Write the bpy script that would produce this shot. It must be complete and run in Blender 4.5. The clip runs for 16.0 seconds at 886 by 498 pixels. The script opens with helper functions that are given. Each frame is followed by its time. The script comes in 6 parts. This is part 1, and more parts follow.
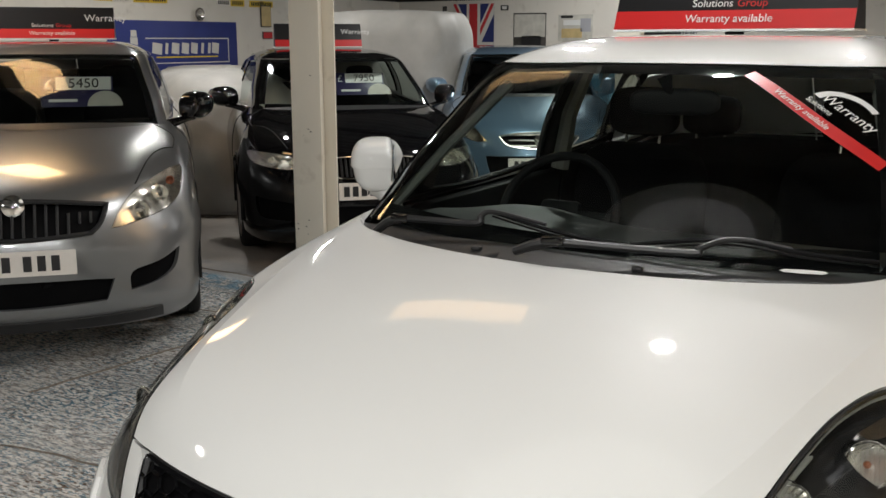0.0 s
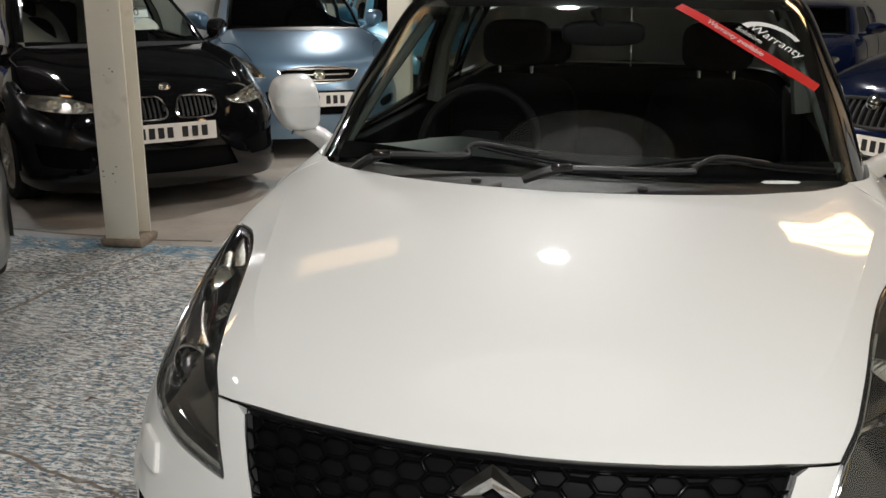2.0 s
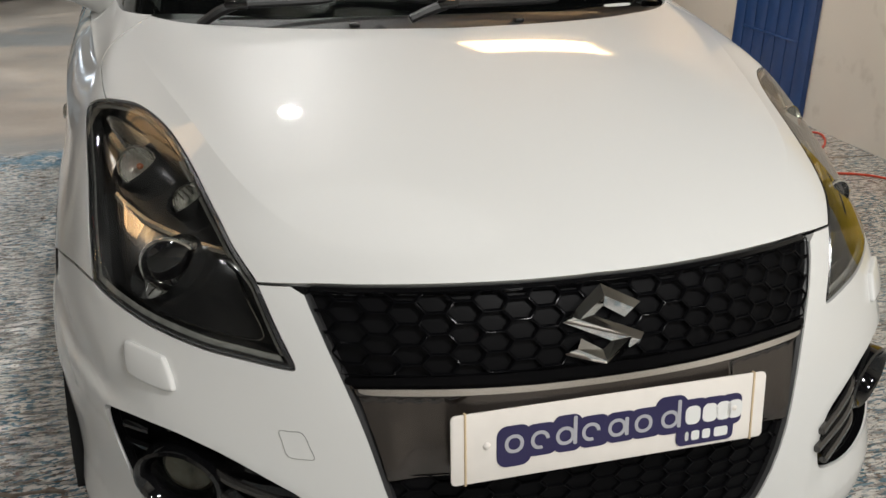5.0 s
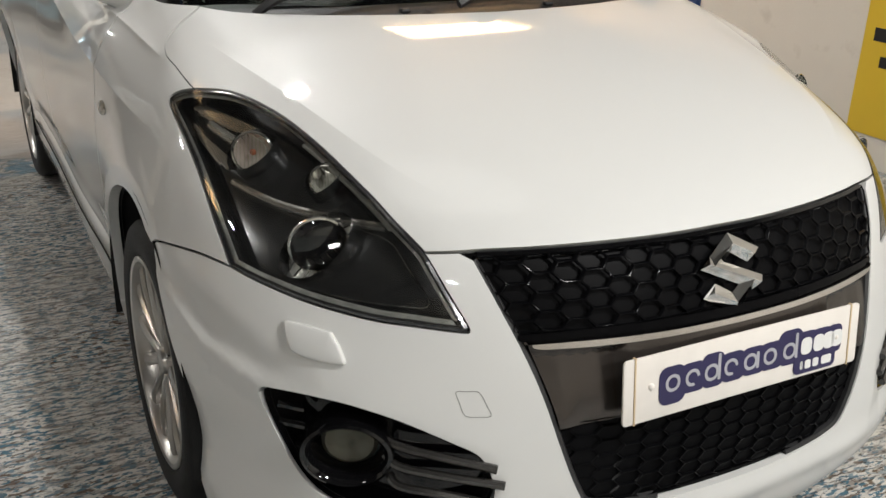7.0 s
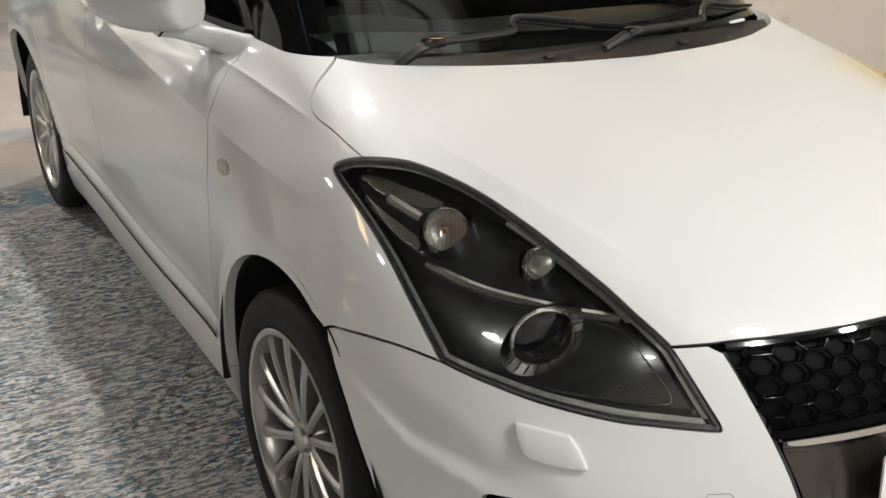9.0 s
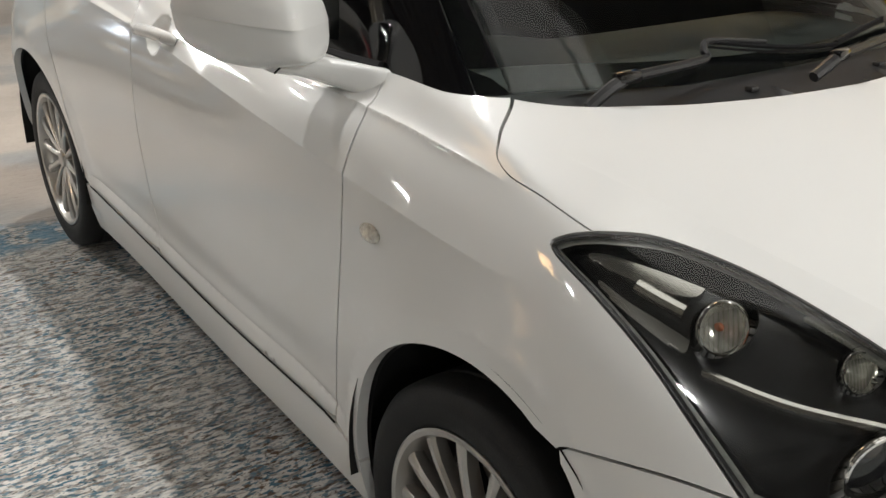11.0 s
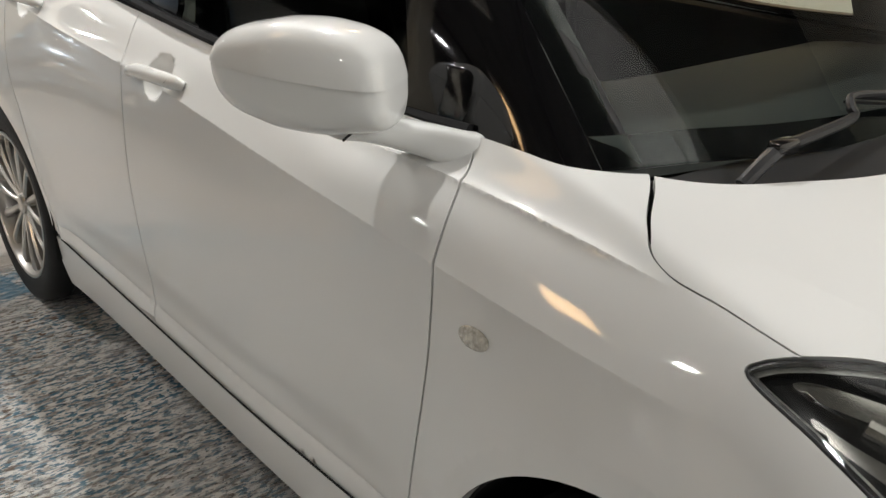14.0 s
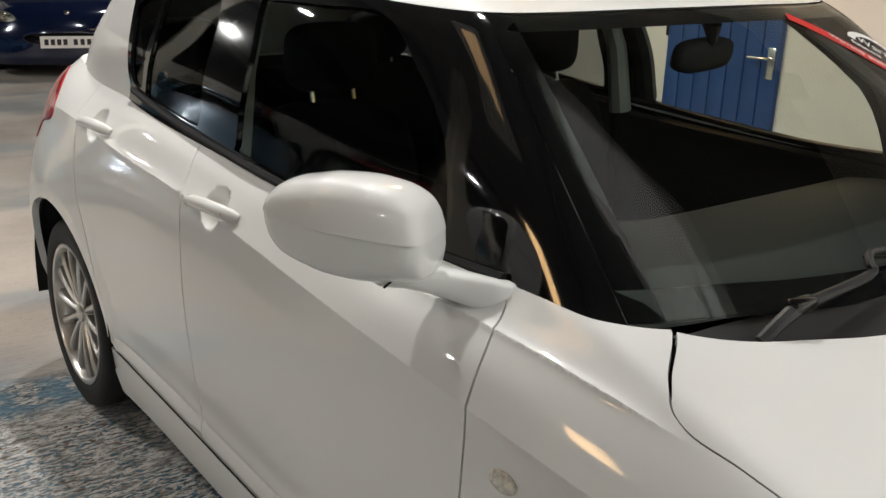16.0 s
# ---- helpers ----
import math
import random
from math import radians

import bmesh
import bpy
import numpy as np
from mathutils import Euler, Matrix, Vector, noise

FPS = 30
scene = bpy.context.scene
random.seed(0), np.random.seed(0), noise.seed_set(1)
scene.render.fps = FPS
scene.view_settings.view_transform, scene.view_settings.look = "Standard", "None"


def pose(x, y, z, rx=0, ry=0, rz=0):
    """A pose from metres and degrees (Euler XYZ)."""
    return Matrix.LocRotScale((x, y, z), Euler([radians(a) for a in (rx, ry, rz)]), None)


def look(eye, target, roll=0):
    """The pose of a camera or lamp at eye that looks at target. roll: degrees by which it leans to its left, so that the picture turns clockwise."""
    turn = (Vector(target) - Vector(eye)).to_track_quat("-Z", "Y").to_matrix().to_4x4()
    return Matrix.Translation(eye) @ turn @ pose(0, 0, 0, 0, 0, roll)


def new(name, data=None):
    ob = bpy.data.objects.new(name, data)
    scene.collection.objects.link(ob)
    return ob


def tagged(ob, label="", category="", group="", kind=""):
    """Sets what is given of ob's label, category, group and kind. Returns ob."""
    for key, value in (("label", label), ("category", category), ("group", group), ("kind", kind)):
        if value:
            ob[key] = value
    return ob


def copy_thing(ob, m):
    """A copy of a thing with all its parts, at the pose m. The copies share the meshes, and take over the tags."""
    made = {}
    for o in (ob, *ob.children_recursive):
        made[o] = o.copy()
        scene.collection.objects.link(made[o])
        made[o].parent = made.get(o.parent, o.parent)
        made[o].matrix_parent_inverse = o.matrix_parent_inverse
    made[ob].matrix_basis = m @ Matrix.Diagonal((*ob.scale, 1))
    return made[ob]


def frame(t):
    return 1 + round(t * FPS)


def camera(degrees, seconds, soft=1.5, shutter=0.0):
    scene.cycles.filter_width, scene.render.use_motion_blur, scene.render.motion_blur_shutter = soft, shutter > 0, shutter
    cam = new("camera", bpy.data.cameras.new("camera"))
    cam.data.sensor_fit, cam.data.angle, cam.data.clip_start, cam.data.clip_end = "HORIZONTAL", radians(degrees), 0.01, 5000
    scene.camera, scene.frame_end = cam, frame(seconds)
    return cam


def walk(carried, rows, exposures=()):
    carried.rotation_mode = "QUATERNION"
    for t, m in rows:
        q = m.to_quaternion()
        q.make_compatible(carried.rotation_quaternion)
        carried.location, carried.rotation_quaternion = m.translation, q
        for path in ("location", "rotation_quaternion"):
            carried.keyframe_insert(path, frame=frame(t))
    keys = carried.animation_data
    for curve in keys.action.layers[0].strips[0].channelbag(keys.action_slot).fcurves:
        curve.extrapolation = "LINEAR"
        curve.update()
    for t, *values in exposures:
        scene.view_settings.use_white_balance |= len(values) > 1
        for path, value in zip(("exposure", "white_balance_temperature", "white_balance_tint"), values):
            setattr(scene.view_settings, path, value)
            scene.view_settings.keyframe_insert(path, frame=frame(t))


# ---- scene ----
cam = camera(49.0, 16.0)
PATH = [
    (0, (0.808, -0.977, 1.48), (-0.197, 0.7, 1.06), -0.0),
    (0.5, (0.679, -1.136, 1.494), (-0.261, 0.573, 1.05), -0.1),
    (1, (0.54, -1.233, 1.492), (-0.279, 0.53, 1.023), -0.1),
    (1.5, (0.371, -1.249, 1.472), (-0.266, 0.577, 0.959), 0.1),
    (2, (0.228, -1.269, 1.487), (-0.218, 0.601, 0.938), 0.2),
    (2.5, (0.079, -1.369, 1.485), (-0.128, 0.531, 0.895), 0.5),
    (3, (-0.067, -1.431, 1.463), (-0.014, 0.466, 0.832), 0.8),
    (3.5, (-0.222, -1.359, 1.414), (-0.002, 0.501, 0.713), 1.1),
    (4, (-0.375, -1.29, 1.415), (-0.051, 0.525, 0.642), 1.2),
    (6.5, (-0.985, -1.125, 1.383), (-0.167, 0.532, 0.618), 1.7),
    (7, (-1.134, -1.106, 1.375), (-0.262, 0.52, 0.604), 1.8),
    (7.5, (-1.243, -1.072, 1.402), (-0.32, 0.521, 0.621), 1.8),
    (8, (-1.29, -0.957, 1.416), (-0.336, 0.614, 0.629), 1.9),
    (8.5, (-1.333, -0.829, 1.438), (-0.364, 0.73, 0.642), 1.9),
    (9, (-1.437, -0.726, 1.462), (-0.457, 0.824, 0.664), 1.8),
    (9.5, (-1.543, -0.634, 1.481), (-0.554, 0.911, 0.684), 1.6),
    (10, (-1.569, -0.5, 1.478), (-0.561, 1.028, 0.672), 1.3),
    (12.5, (-1.606, 0.177, 1.412), (-0.462, 1.602, 0.599), 1.9),
    (13, (-1.598, 0.223, 1.407), (-0.437, 1.635, 0.594), 2.0),
    (13.5, (-1.608, 0.251, 1.416), (-0.432, 1.651, 0.605), 2.0),
    (14, (-1.606, 0.242, 1.463), (-0.424, 1.636, 0.651), 1.9),
    (14.5, (-1.618, 0.236, 1.543), (-0.432, 1.63, 0.737), 2.0),
    (15, (-1.634, 0.217, 1.583), (-0.45, 1.646, 0.835), 2.1),
    (15.5, (-1.629, 0.204, 1.561), (-0.46, 1.681, 0.887), 2.2),
    (16, (-1.625, 0.196, 1.569), (-0.48, 1.705, 0.93), 1.9),
]
walk(cam, [(t, look(eye, target, roll)) for t, eye, target, roll in PATH],
     [(0, 0.43), (4.2, 0.40), (7, 0.66), (10, 0.90), (13, 0.92), (16, 0.78)])

# ---- light ----
world = bpy.data.worlds.new("world")
scene.world = world
world.use_nodes = True
world.node_tree.nodes["Background"].inputs[0].default_value = (0.9, 0.95, 1.0, 1)
world.node_tree.nodes["Background"].inputs[1].default_value = 0.02


def lamp(name, eye, target, energy, sx, sy, color):
    data = bpy.data.lights.new(name, "AREA")
    data.shape, data.size, data.size_y, data.energy, data.color = "RECTANGLE", sx, sy, energy, color
    ob = new(name, data)
    ob.matrix_basis = look(eye, target)
    return ob


COOL, WARM = (1.0, 0.985, 0.958), (1.0, 0.61, 0.28)


def disc(name, x, y, z, energy, size, color):
    data = bpy.data.lights.new(name, "AREA")
    data.shape, data.size, data.energy, data.color = "DISK", size, energy, color
    ob = new(name, data)
    ob.matrix_basis = look((x, y, z), (x, y, 0))
    return ob


# (x, y, watts, width): round lamps under the ceiling; two rows over the cars, a few traced from reflections, the rest
# added as fill
# the wide pair at (-.10, .66) is added to put a soft glow on the bonnet
ROUND_AND_FILL = [(-.29, 2.45, 26, .11), (-.10, .66, 1.8, 1.3), (-.10, .66, 1.3, .85), (.5, -1.6, 41, .24), (1.8, -1.7, 15, .24), (.8, -3.6, 46, .24), (-2.4, -3.6, 24, .24), (.1, 4.4, 30, .14), (-3.5, .0, 4, .24), (-4.95, 2.35, 18, .2), (-5.6, 5.6, 26, .24), (-2.2, 5.6, 36, .2), (-3.6, 9.6, 50, .2), (.9, 7.6, 8, .2), (2.4, 10.6, 30, .2)]
LAMP_Z = 2.98
for x, y, w, d in ROUND_AND_FILL:
    disc("round_lamp", x, y, LAMP_Z, w, d, COOL)
# (x, y, turn, watts, length): warm louvred lamps
LOUVRE = [(1.70, 3.72, 12, 17, 1.12), (-1.67, 2.57, 12, 1.6, .8), (-4.9, 3.05, -12, 9, .85), (1.9, 6.6, 12, 2, .85)]
for x, y, a, w, l in LOUVRE:
    ob = lamp("louvre_lamp", (x, y, LAMP_Z + .02), (x, y, 0), w, l, .36, WARM)
    ob.matrix_basis = pose(x, y, LAMP_Z + .02, 0, 0, a)

# ---- materials ----
def mat(name, color, rough=.5, metal=0.0, coat=0.0, grain=0.0, grain_scale=200.0, vary=0.0, vary_scale=3.0, spec=.5, coat_rough=.03):
    """A plain surface with fine relief and a slow drift of its tone."""
    m = bpy.data.materials.new(name)
    m.use_nodes = True
    nodes, links = m.node_tree.nodes, m.node_tree.links
    b = nodes["Principled BSDF"]
    b.inputs["Base Color"].default_value, b.inputs["Roughness"].default_value = (*color, 1), rough
    b.inputs["Metallic"].default_value, b.inputs["Coat Weight"].default_value = metal, coat
    b.inputs["Coat Roughness"].default_value, b.inputs["Specular IOR Level"].default_value = coat_rough, spec
    co = nodes.new("ShaderNodeTexCoord")
    if vary:
        n = nodes.new("ShaderNodeTexNoise")
        n.inputs["Scale"].default_value, n.inputs["Detail"].default_value = vary_scale, 6
        r = nodes.new("ShaderNodeMapRange")
        r.inputs[1].default_value, r.inputs[2].default_value = .3, .7
        r.inputs[3].default_value, r.inputs[4].default_value = 1 - vary, 1 + vary
        mix = nodes.new("ShaderNodeVectorMath")
        mix.operation = "SCALE"
        mix.inputs[0].default_value = color
        links.new(co.outputs["Object"], n.inputs["Vector"])
        links.new(n.outputs["Fac"], r.inputs[0])
        links.new(r.outputs[0], mix.inputs["Scale"])
        links.new(mix.outputs[0], b.inputs["Base Color"])
    if grain:
        n = nodes.new("ShaderNodeTexNoise")
        n.inputs["Scale"].default_value, n.inputs["Detail"].default_value = grain_scale, 4
        bump = nodes.new("ShaderNodeBump")
        bump.inputs["Strength"].default_value, bump.inputs["Distance"].default_value = grain, .002
        links.new(co.outputs["Object"], n.inputs["Vector"])
        links.new(n.outputs["Fac"], bump.inputs["Height"])
        links.new(bump.outputs[0], b.inputs["Normal"])
    return m


def glass(name, tint, gloss=1.0, base=.045):
    """A thin pane: tinted and clear, with the gloss of glass on both its faces."""
    m = bpy.data.materials.new(name)
    m.use_nodes = True
    nodes, links = m.node_tree.nodes, m.node_tree.links
    nodes.remove(nodes["Principled BSDF"])
    t, g, f, mix = (nodes.new(k) for k in ("ShaderNodeBsdfTransparent", "ShaderNodeBsdfGlossy", "ShaderNodeLayerWeight", "ShaderNodeMixShader"))
    p, a = nodes.new("ShaderNodeMath"), nodes.new("ShaderNodeMath")
    p.operation, a.operation = "POWER", "MULTIPLY_ADD"
    f.inputs["Blend"].default_value, p.inputs[1].default_value = .5, 5.0
    a.inputs[1].default_value, a.inputs[2].default_value = .9, base
    t.inputs[0].default_value, g.inputs[0].default_value = (*tint, 1), (gloss, gloss, gloss, 1)
    g.inputs["Roughness"].default_value = .01
    links.new(f.outputs["Facing"], p.inputs[0])
    links.new(p.outputs[0], a.inputs[0])
    links.new(a.outputs[0], mix.inputs[0])
    links.new(t.outputs[0], mix.inputs[1])
    links.new(g.outputs[0], mix.inputs[2])
    links.new(mix.outputs[0], nodes["Material Output"].inputs[0])
    return m


def glow(name, color, strength):
    m = mat(name, color)
    b = m.node_tree.nodes["Principled BSDF"]
    b.inputs["Emission Color"].default_value, b.inputs["Emission Strength"].default_value = (*color, 1), strength
    return m


def pearl(name, color):
    """White pearl car paint: a soft sheen under a clear coat, with very fine flakes and the faint ripple of sprayed paint."""
    m = mat(name, color, .46, 0.0, 1.0, coat_rough=.035, spec=.30)
    nodes, links = m.node_tree.nodes, m.node_tree.links
    b = nodes["Principled BSDF"]
    b.inputs["Sheen Weight"].default_value = .04
    b.inputs["Sheen Roughness"].default_value = .35
    co, n, bump = nodes["Texture Coordinate"], nodes.new("ShaderNodeTexNoise"), nodes.new("ShaderNodeBump")
    n.inputs["Scale"].default_value, n.inputs["Detail"].default_value = 900, 2
    bump.inputs["Strength"].default_value, bump.inputs["Distance"].default_value = .05, .0005
    links.new(co.outputs["Object"], n.inputs["Vector"])
    links.new(n.outputs["Fac"], bump.inputs["Height"])
    links.new(bump.outputs[0], b.inputs["Normal"])
    return m


WHITE = pearl("white_pearl_paint", (.72, .72, .70))
GLOSS = mat("gloss_black", (.004, .004, .0045), .06, 0, .3, spec=.4)
PLASTIC = mat("black_plastic", (.018, .018, .019), .42, grain=.25, grain_scale=700, vary=.2)
MESH = mat("grille_black", (.004, .004, .0045), .42, 0, 0, vary=.2, spec=.045)
CELL = mat("grille_gloss", (.003, .003, .0035), .14, 0, 0, vary=.2, spec=.05)
GUNMETAL = mat("gunmetal", (.085, .075, .069), .27, .92, .3, vary=.06)
CHROME = mat("chrome", (.75, .74, .72), .06, 1.0)
SATIN = mat("satin_chrome", (.72, .70, .67), .24, 1.0)
ALLOY = mat("alloy", (.50, .48, .45), .3, .85, .4, vary=.08, vary_scale=12)
FIN = mat("fin_satin", (.10, .095, .09), .22, .8, .4, vary=.1, vary_scale=40)
RUBBER = mat("tyre_rubber", (.014, .014, .014), .62, spec=.22, grain=.5, grain_scale=260, vary=.3, vary_scale=8)
TRIM = mat("dark_trim", (.007, .007, .0075), .6, spec=.15, grain=.3, grain_scale=500, vary=.2)
CLOTH = mat("seat_cloth", (.006, .006, .0065), .9, spec=.05, grain=.6, grain_scale=900, vary=.3, vary_scale=20)
LINER = mat("dark_liner", (.006, .006, .006), .9)
PALE = mat("pale_trim", (.24, .24, .22), .7, grain=.2, vary=.1)
SCREEN = glass("screen_glass", (.84, .90, .87), .8)
TINTED = glass("tinted_glass", (.80, .86, .82), .55)
PRIVACY = glass("privacy_glass", (.30, .32, .31), .40)
LENS = glass("lamp_lens", (.88, .89, .87))
AMBER = mat("amber_bulb", (.30, .10, .05), .25, 0, .5)
BOWL = mat("lamp_bowl", (.74, .73, .70), .20, .72, .6, grain=.15, grain_scale=160)
RED_LENS = mat("red_lens", (.36, .006, .010), .12, 0, 1.0, vary=.2, vary_scale=30)
CLEAR = glass("clear_lens", (.94, .94, .91))
BEZEL = mat("lamp_bezel", (.10, .10, .104), .20, .8, .6, vary=.2, vary_scale=30)
FOG_BOWL = mat("fog_bowl", (.15, .12, .095), .28, .8, .3, vary=.4, vary_scale=40)
LAMP_EDGE = mat("lamp_edge", (.46, .46, .44), .18, .45, 1.0, grain=.5, grain_scale=240, vary=.25, vary_scale=60)
PLATE = mat("plate_white", (.80, .755, .70), .3, 0, .3, vary=.03, vary_scale=25)
NAVY = mat("navy_print", (.022, .018, .075), .35)
INK = mat("ink_black", (.012, .012, .013), .45)
RED = mat("sign_red", (.58, .022, .022), .35, vary=.05)
SIGN_BLACK = mat("sign_black", (.012, .012, .013), .3)
PRINT_WHITE = mat("print_white", (.78, .78, .76), .4)
GREY_PRINT = mat("print_grey", (.42, .42, .45), .4)
BAND = mat("rubber_band", (.62, .48, .30), .6)


def concrete(name):
    """Old concrete floor: tamped ridges under worn pale and blue paint up to a line, bare smooth brown-grey beyond it."""
    m = bpy.data.materials.new(name)
    m.use_nodes = True
    nodes, links = m.node_tree.nodes, m.node_tree.links
    b = nodes["Principled BSDF"]
    co = nodes.new("ShaderNodeTexCoord")

    def noise_at(scale, detail=5, stretch=(1, 1, 1), rough=.55):
        mp = nodes.new("ShaderNodeMapping")
        mp.inputs["Scale"].default_value = stretch
        n = nodes.new("ShaderNodeTexNoise")
        n.inputs["Scale"].default_value, n.inputs["Detail"].default_value, n.inputs["Roughness"].default_value = scale, detail, rough
        links.new(co.outputs["Object"], mp.inputs["Vector"])
        links.new(mp.outputs[0], n.inputs["Vector"])
        return n.outputs["Fac"]

    def ramp(value, lo, hi, a=0.0, c=1.0):
        r = nodes.new("ShaderNodeMapRange")
        r.interpolation_type = "SMOOTHSTEP"
        r.inputs[1].default_value, r.inputs[2].default_value, r.inputs[3].default_value, r.inputs[4].default_value = lo, hi, a, c
        links.new(value, r.inputs[0])
        return r.outputs[0]

    def blend(fac, one, two):
        x = nodes.new("ShaderNodeMix")
        x.data_type = "RGBA"
        for k, v in ((6, one), (7, two)):
            if isinstance(v, tuple):
                x.inputs[k].default_value = (*v, 1)
            else:
                links.new(v, x.inputs[k])
        links.new(fac, x.inputs[0])
        return x.outputs[2]

    def maths(op, p, q):
        x = nodes.new("ShaderNodeMath")
        x.operation = op
        for k, v in ((0, p), (1, q)):
            if isinstance(v, (int, float)):
                x.inputs[k].default_value = v
            else:
                links.new(v, x.inputs[k])
        return x.outputs[0]

    sep = nodes.new("ShaderNodeSeparateXYZ")
    links.new(co.outputs["Object"], sep.inputs[0])
    wob = noise_at(1.7, 3)
    edge = maths("ADD", sep.outputs[1], maths("MULTIPLY", wob, .22))
    far = ramp(edge, 3.56, 3.66)
    ridge_src = noise_at(26, 4, (.5, 2.0, 1), .6)
    ridge = ramp(ridge_src, .37, .53)
    fleck = ramp(noise_at(64, 2, (.55, 1.4, 1)), .515, .545)
    rust = ramp(noise_at(47, 3, (.6, 1.5, 1)), .56, .60)
    pit = ramp(noise_at(110, 2, (.6, 1.2, 1)), .60, .65, 0, .8)
    patch = ramp(noise_at(2.2, 6), .40, .60, .15, 1)
    blue_zone = ramp(noise_at(2.6, 6, (1, 1, 1), .7), .36, .56, .22, 1)
    base = blend(ridge, (.31, .295, .28), (.66, .65, .62))
    base = blend(maths("MULTIPLY", fleck, blue_zone), base, (.085, .18, .245))
    base = blend(maths("MULTIPLY", rust, patch), base, (.16, .115, .085))
    base = blend(pit, base, (.06, .052, .045))
    base = blend(ramp(noise_at(.9, 4), .56, .70, 0, .35), base, (.17, .18, .19))
    # a stronger strip of blue paint at the line, worn
    strip = maths("MULTIPLY", ramp(edge, 3.30, 3.42), ramp(noise_at(9, 5), .42, .55, 0, .8))
    base = blend(strip, base, (.13, .26, .36))
    smooth = blend(ramp(noise_at(1.1, 6), .35, .68), (.32, .285, .25), (.46, .42, .37))
    smooth = blend(ramp(noise_at(.45, 4, (1, 2.4, 1)), .50, .62, 0, .7), smooth, (.20, .225, .24))
    smooth = blend(ramp(noise_at(40, 4), .56, .7, 0, .35), smooth, (.15, .13, .115))
    links.new(blend(far, base, smooth), b.inputs["Base Color"])
    wet = ramp(noise_at(1.3, 5), .42, .62, .13, .32)
    links.new(maths("ADD", wet, maths("MULTIPLY", far, .16)), b.inputs["Roughness"])
    h = maths("ADD", maths("MULTIPLY", ridge, maths("SUBTRACT", 1.0, maths("MULTIPLY", far, .9))), maths("MULTIPLY", noise_at(180, 3), .22))
    h = maths("ADD", h, maths("MULTIPLY", noise_at(14, 3, (.5, 1.6, 1)), .7))
    bump = nodes.new("ShaderNodeBump")
    bump.inputs["Strength"].default_value, bump.inputs["Distance"].default_value = .9, .0065
    links.new(h, bump.inputs["Height"])
    links.new(bump.outputs[0], b.inputs["Normal"])
    return m


def painted_wall(name, color, dirt=(.45, .40, .33)):
    m = mat(name, color, .62, grain=.35, grain_scale=90, vary=.05, vary_scale=1.5)
    nodes, links = m.node_tree.nodes, m.node_tree.links
    b = nodes["Principled BSDF"]
    src = b.inputs["Base Color"].links[0].from_socket
    n, r, mix = nodes.new("ShaderNodeTexNoise"), nodes.new("ShaderNodeMapRange"), nodes.new("ShaderNodeMix")
    n.inputs["Scale"].default_value, n.inputs["Detail"].default_value = 7, 8
    r.inputs[1].default_value, r.inputs[2].default_value, r.inputs[3].default_value, r.inputs[4].default_value = .60, .78, 0, .5
    mix.data_type = "RGBA"
    mix.inputs[7].default_value = (*dirt, 1)
    links.new(nodes["Texture Coordinate"].outputs["Object"], n.inputs["Vector"])
    links.new(n.outputs["Fac"], r.inputs[0])
    links.new(r.outputs[0], mix.inputs[0])
    links.new(src, mix.inputs[6])
    links.new(mix.outputs[2], b.inputs["Base Color"])
    return m


FLOOR = concrete("old_concrete")
WALL = painted_wall("white_wall", (.74, .70, .63))
CREAM = painted_wall("cream_paint", (.68, .64, .55), (.30, .24, .18))
DARK_CEIL = mat("dark_ceiling", (.045, .042, .039), .85, grain=.3, vary=.3, vary_scale=2)
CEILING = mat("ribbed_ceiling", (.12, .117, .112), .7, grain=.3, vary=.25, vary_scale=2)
DOOR_BLUE = mat("door_blue", (.020, .060, .190), .38, 0, .1, grain=.15, grain_scale=60, vary=.08, vary_scale=5)
YELLOW = mat("sign_yellow", (.72, .50, .035), .45, vary=.04)
BANNER = mat("banner_blue", (.020, .035, .20), .5, vary=.08, vary_scale=3)
FLAG_RED, FLAG_BLUE, FLAG_WHITE = (mat(n, c, .8, grain=.3, grain_scale=400, vary=.06) for n, c in (("flag_red", (.52, .03, .035)), ("flag_blue", (.02, .03, .14)), ("flag_white", (.66, .64, .60))))
COVER = mat("cover_cloth", (.46, .45, .42), .55, 0, .1, grain=.4, grain_scale=120, vary=.12, vary_scale=4)
CABLE_RED = mat("cable_red", (.55, .06, .03), .45)
SILVER = mat("silver_paint", (.27, .275, .28), .30, .75, 1.0, coat_rough=.02, vary=.02)
BLACK_PAINT = mat("black_paint", (.003, .003, .0035), .05, 0, 0, spec=.5)
STEEL_BLUE = mat("steel_blue_paint", (.17, .27, .38), .30, .6, 1.0)
SKY_BLUE = mat("sky_blue_paint", (.12, .34, .47), .32, .3, 1.0)
DEEP_BLUE = mat("deep_blue_paint", (.004, .009, .036), .12, .2, .8)
DARK_GREY = mat("dark_grey_paint", (.05, .05, .055), .3, .5, 1.0)
POSTER_DARK = mat("poster_dark", (.05, .045, .04), .4, vary=.5, vary_scale=8)
POSTER_PALE = mat("poster_pale", (.58, .56, .50), .5, vary=.15, vary_scale=9)
POSTER_TAN = mat("poster_tan", (.55, .42, .20), .5, vary=.15, vary_scale=9)

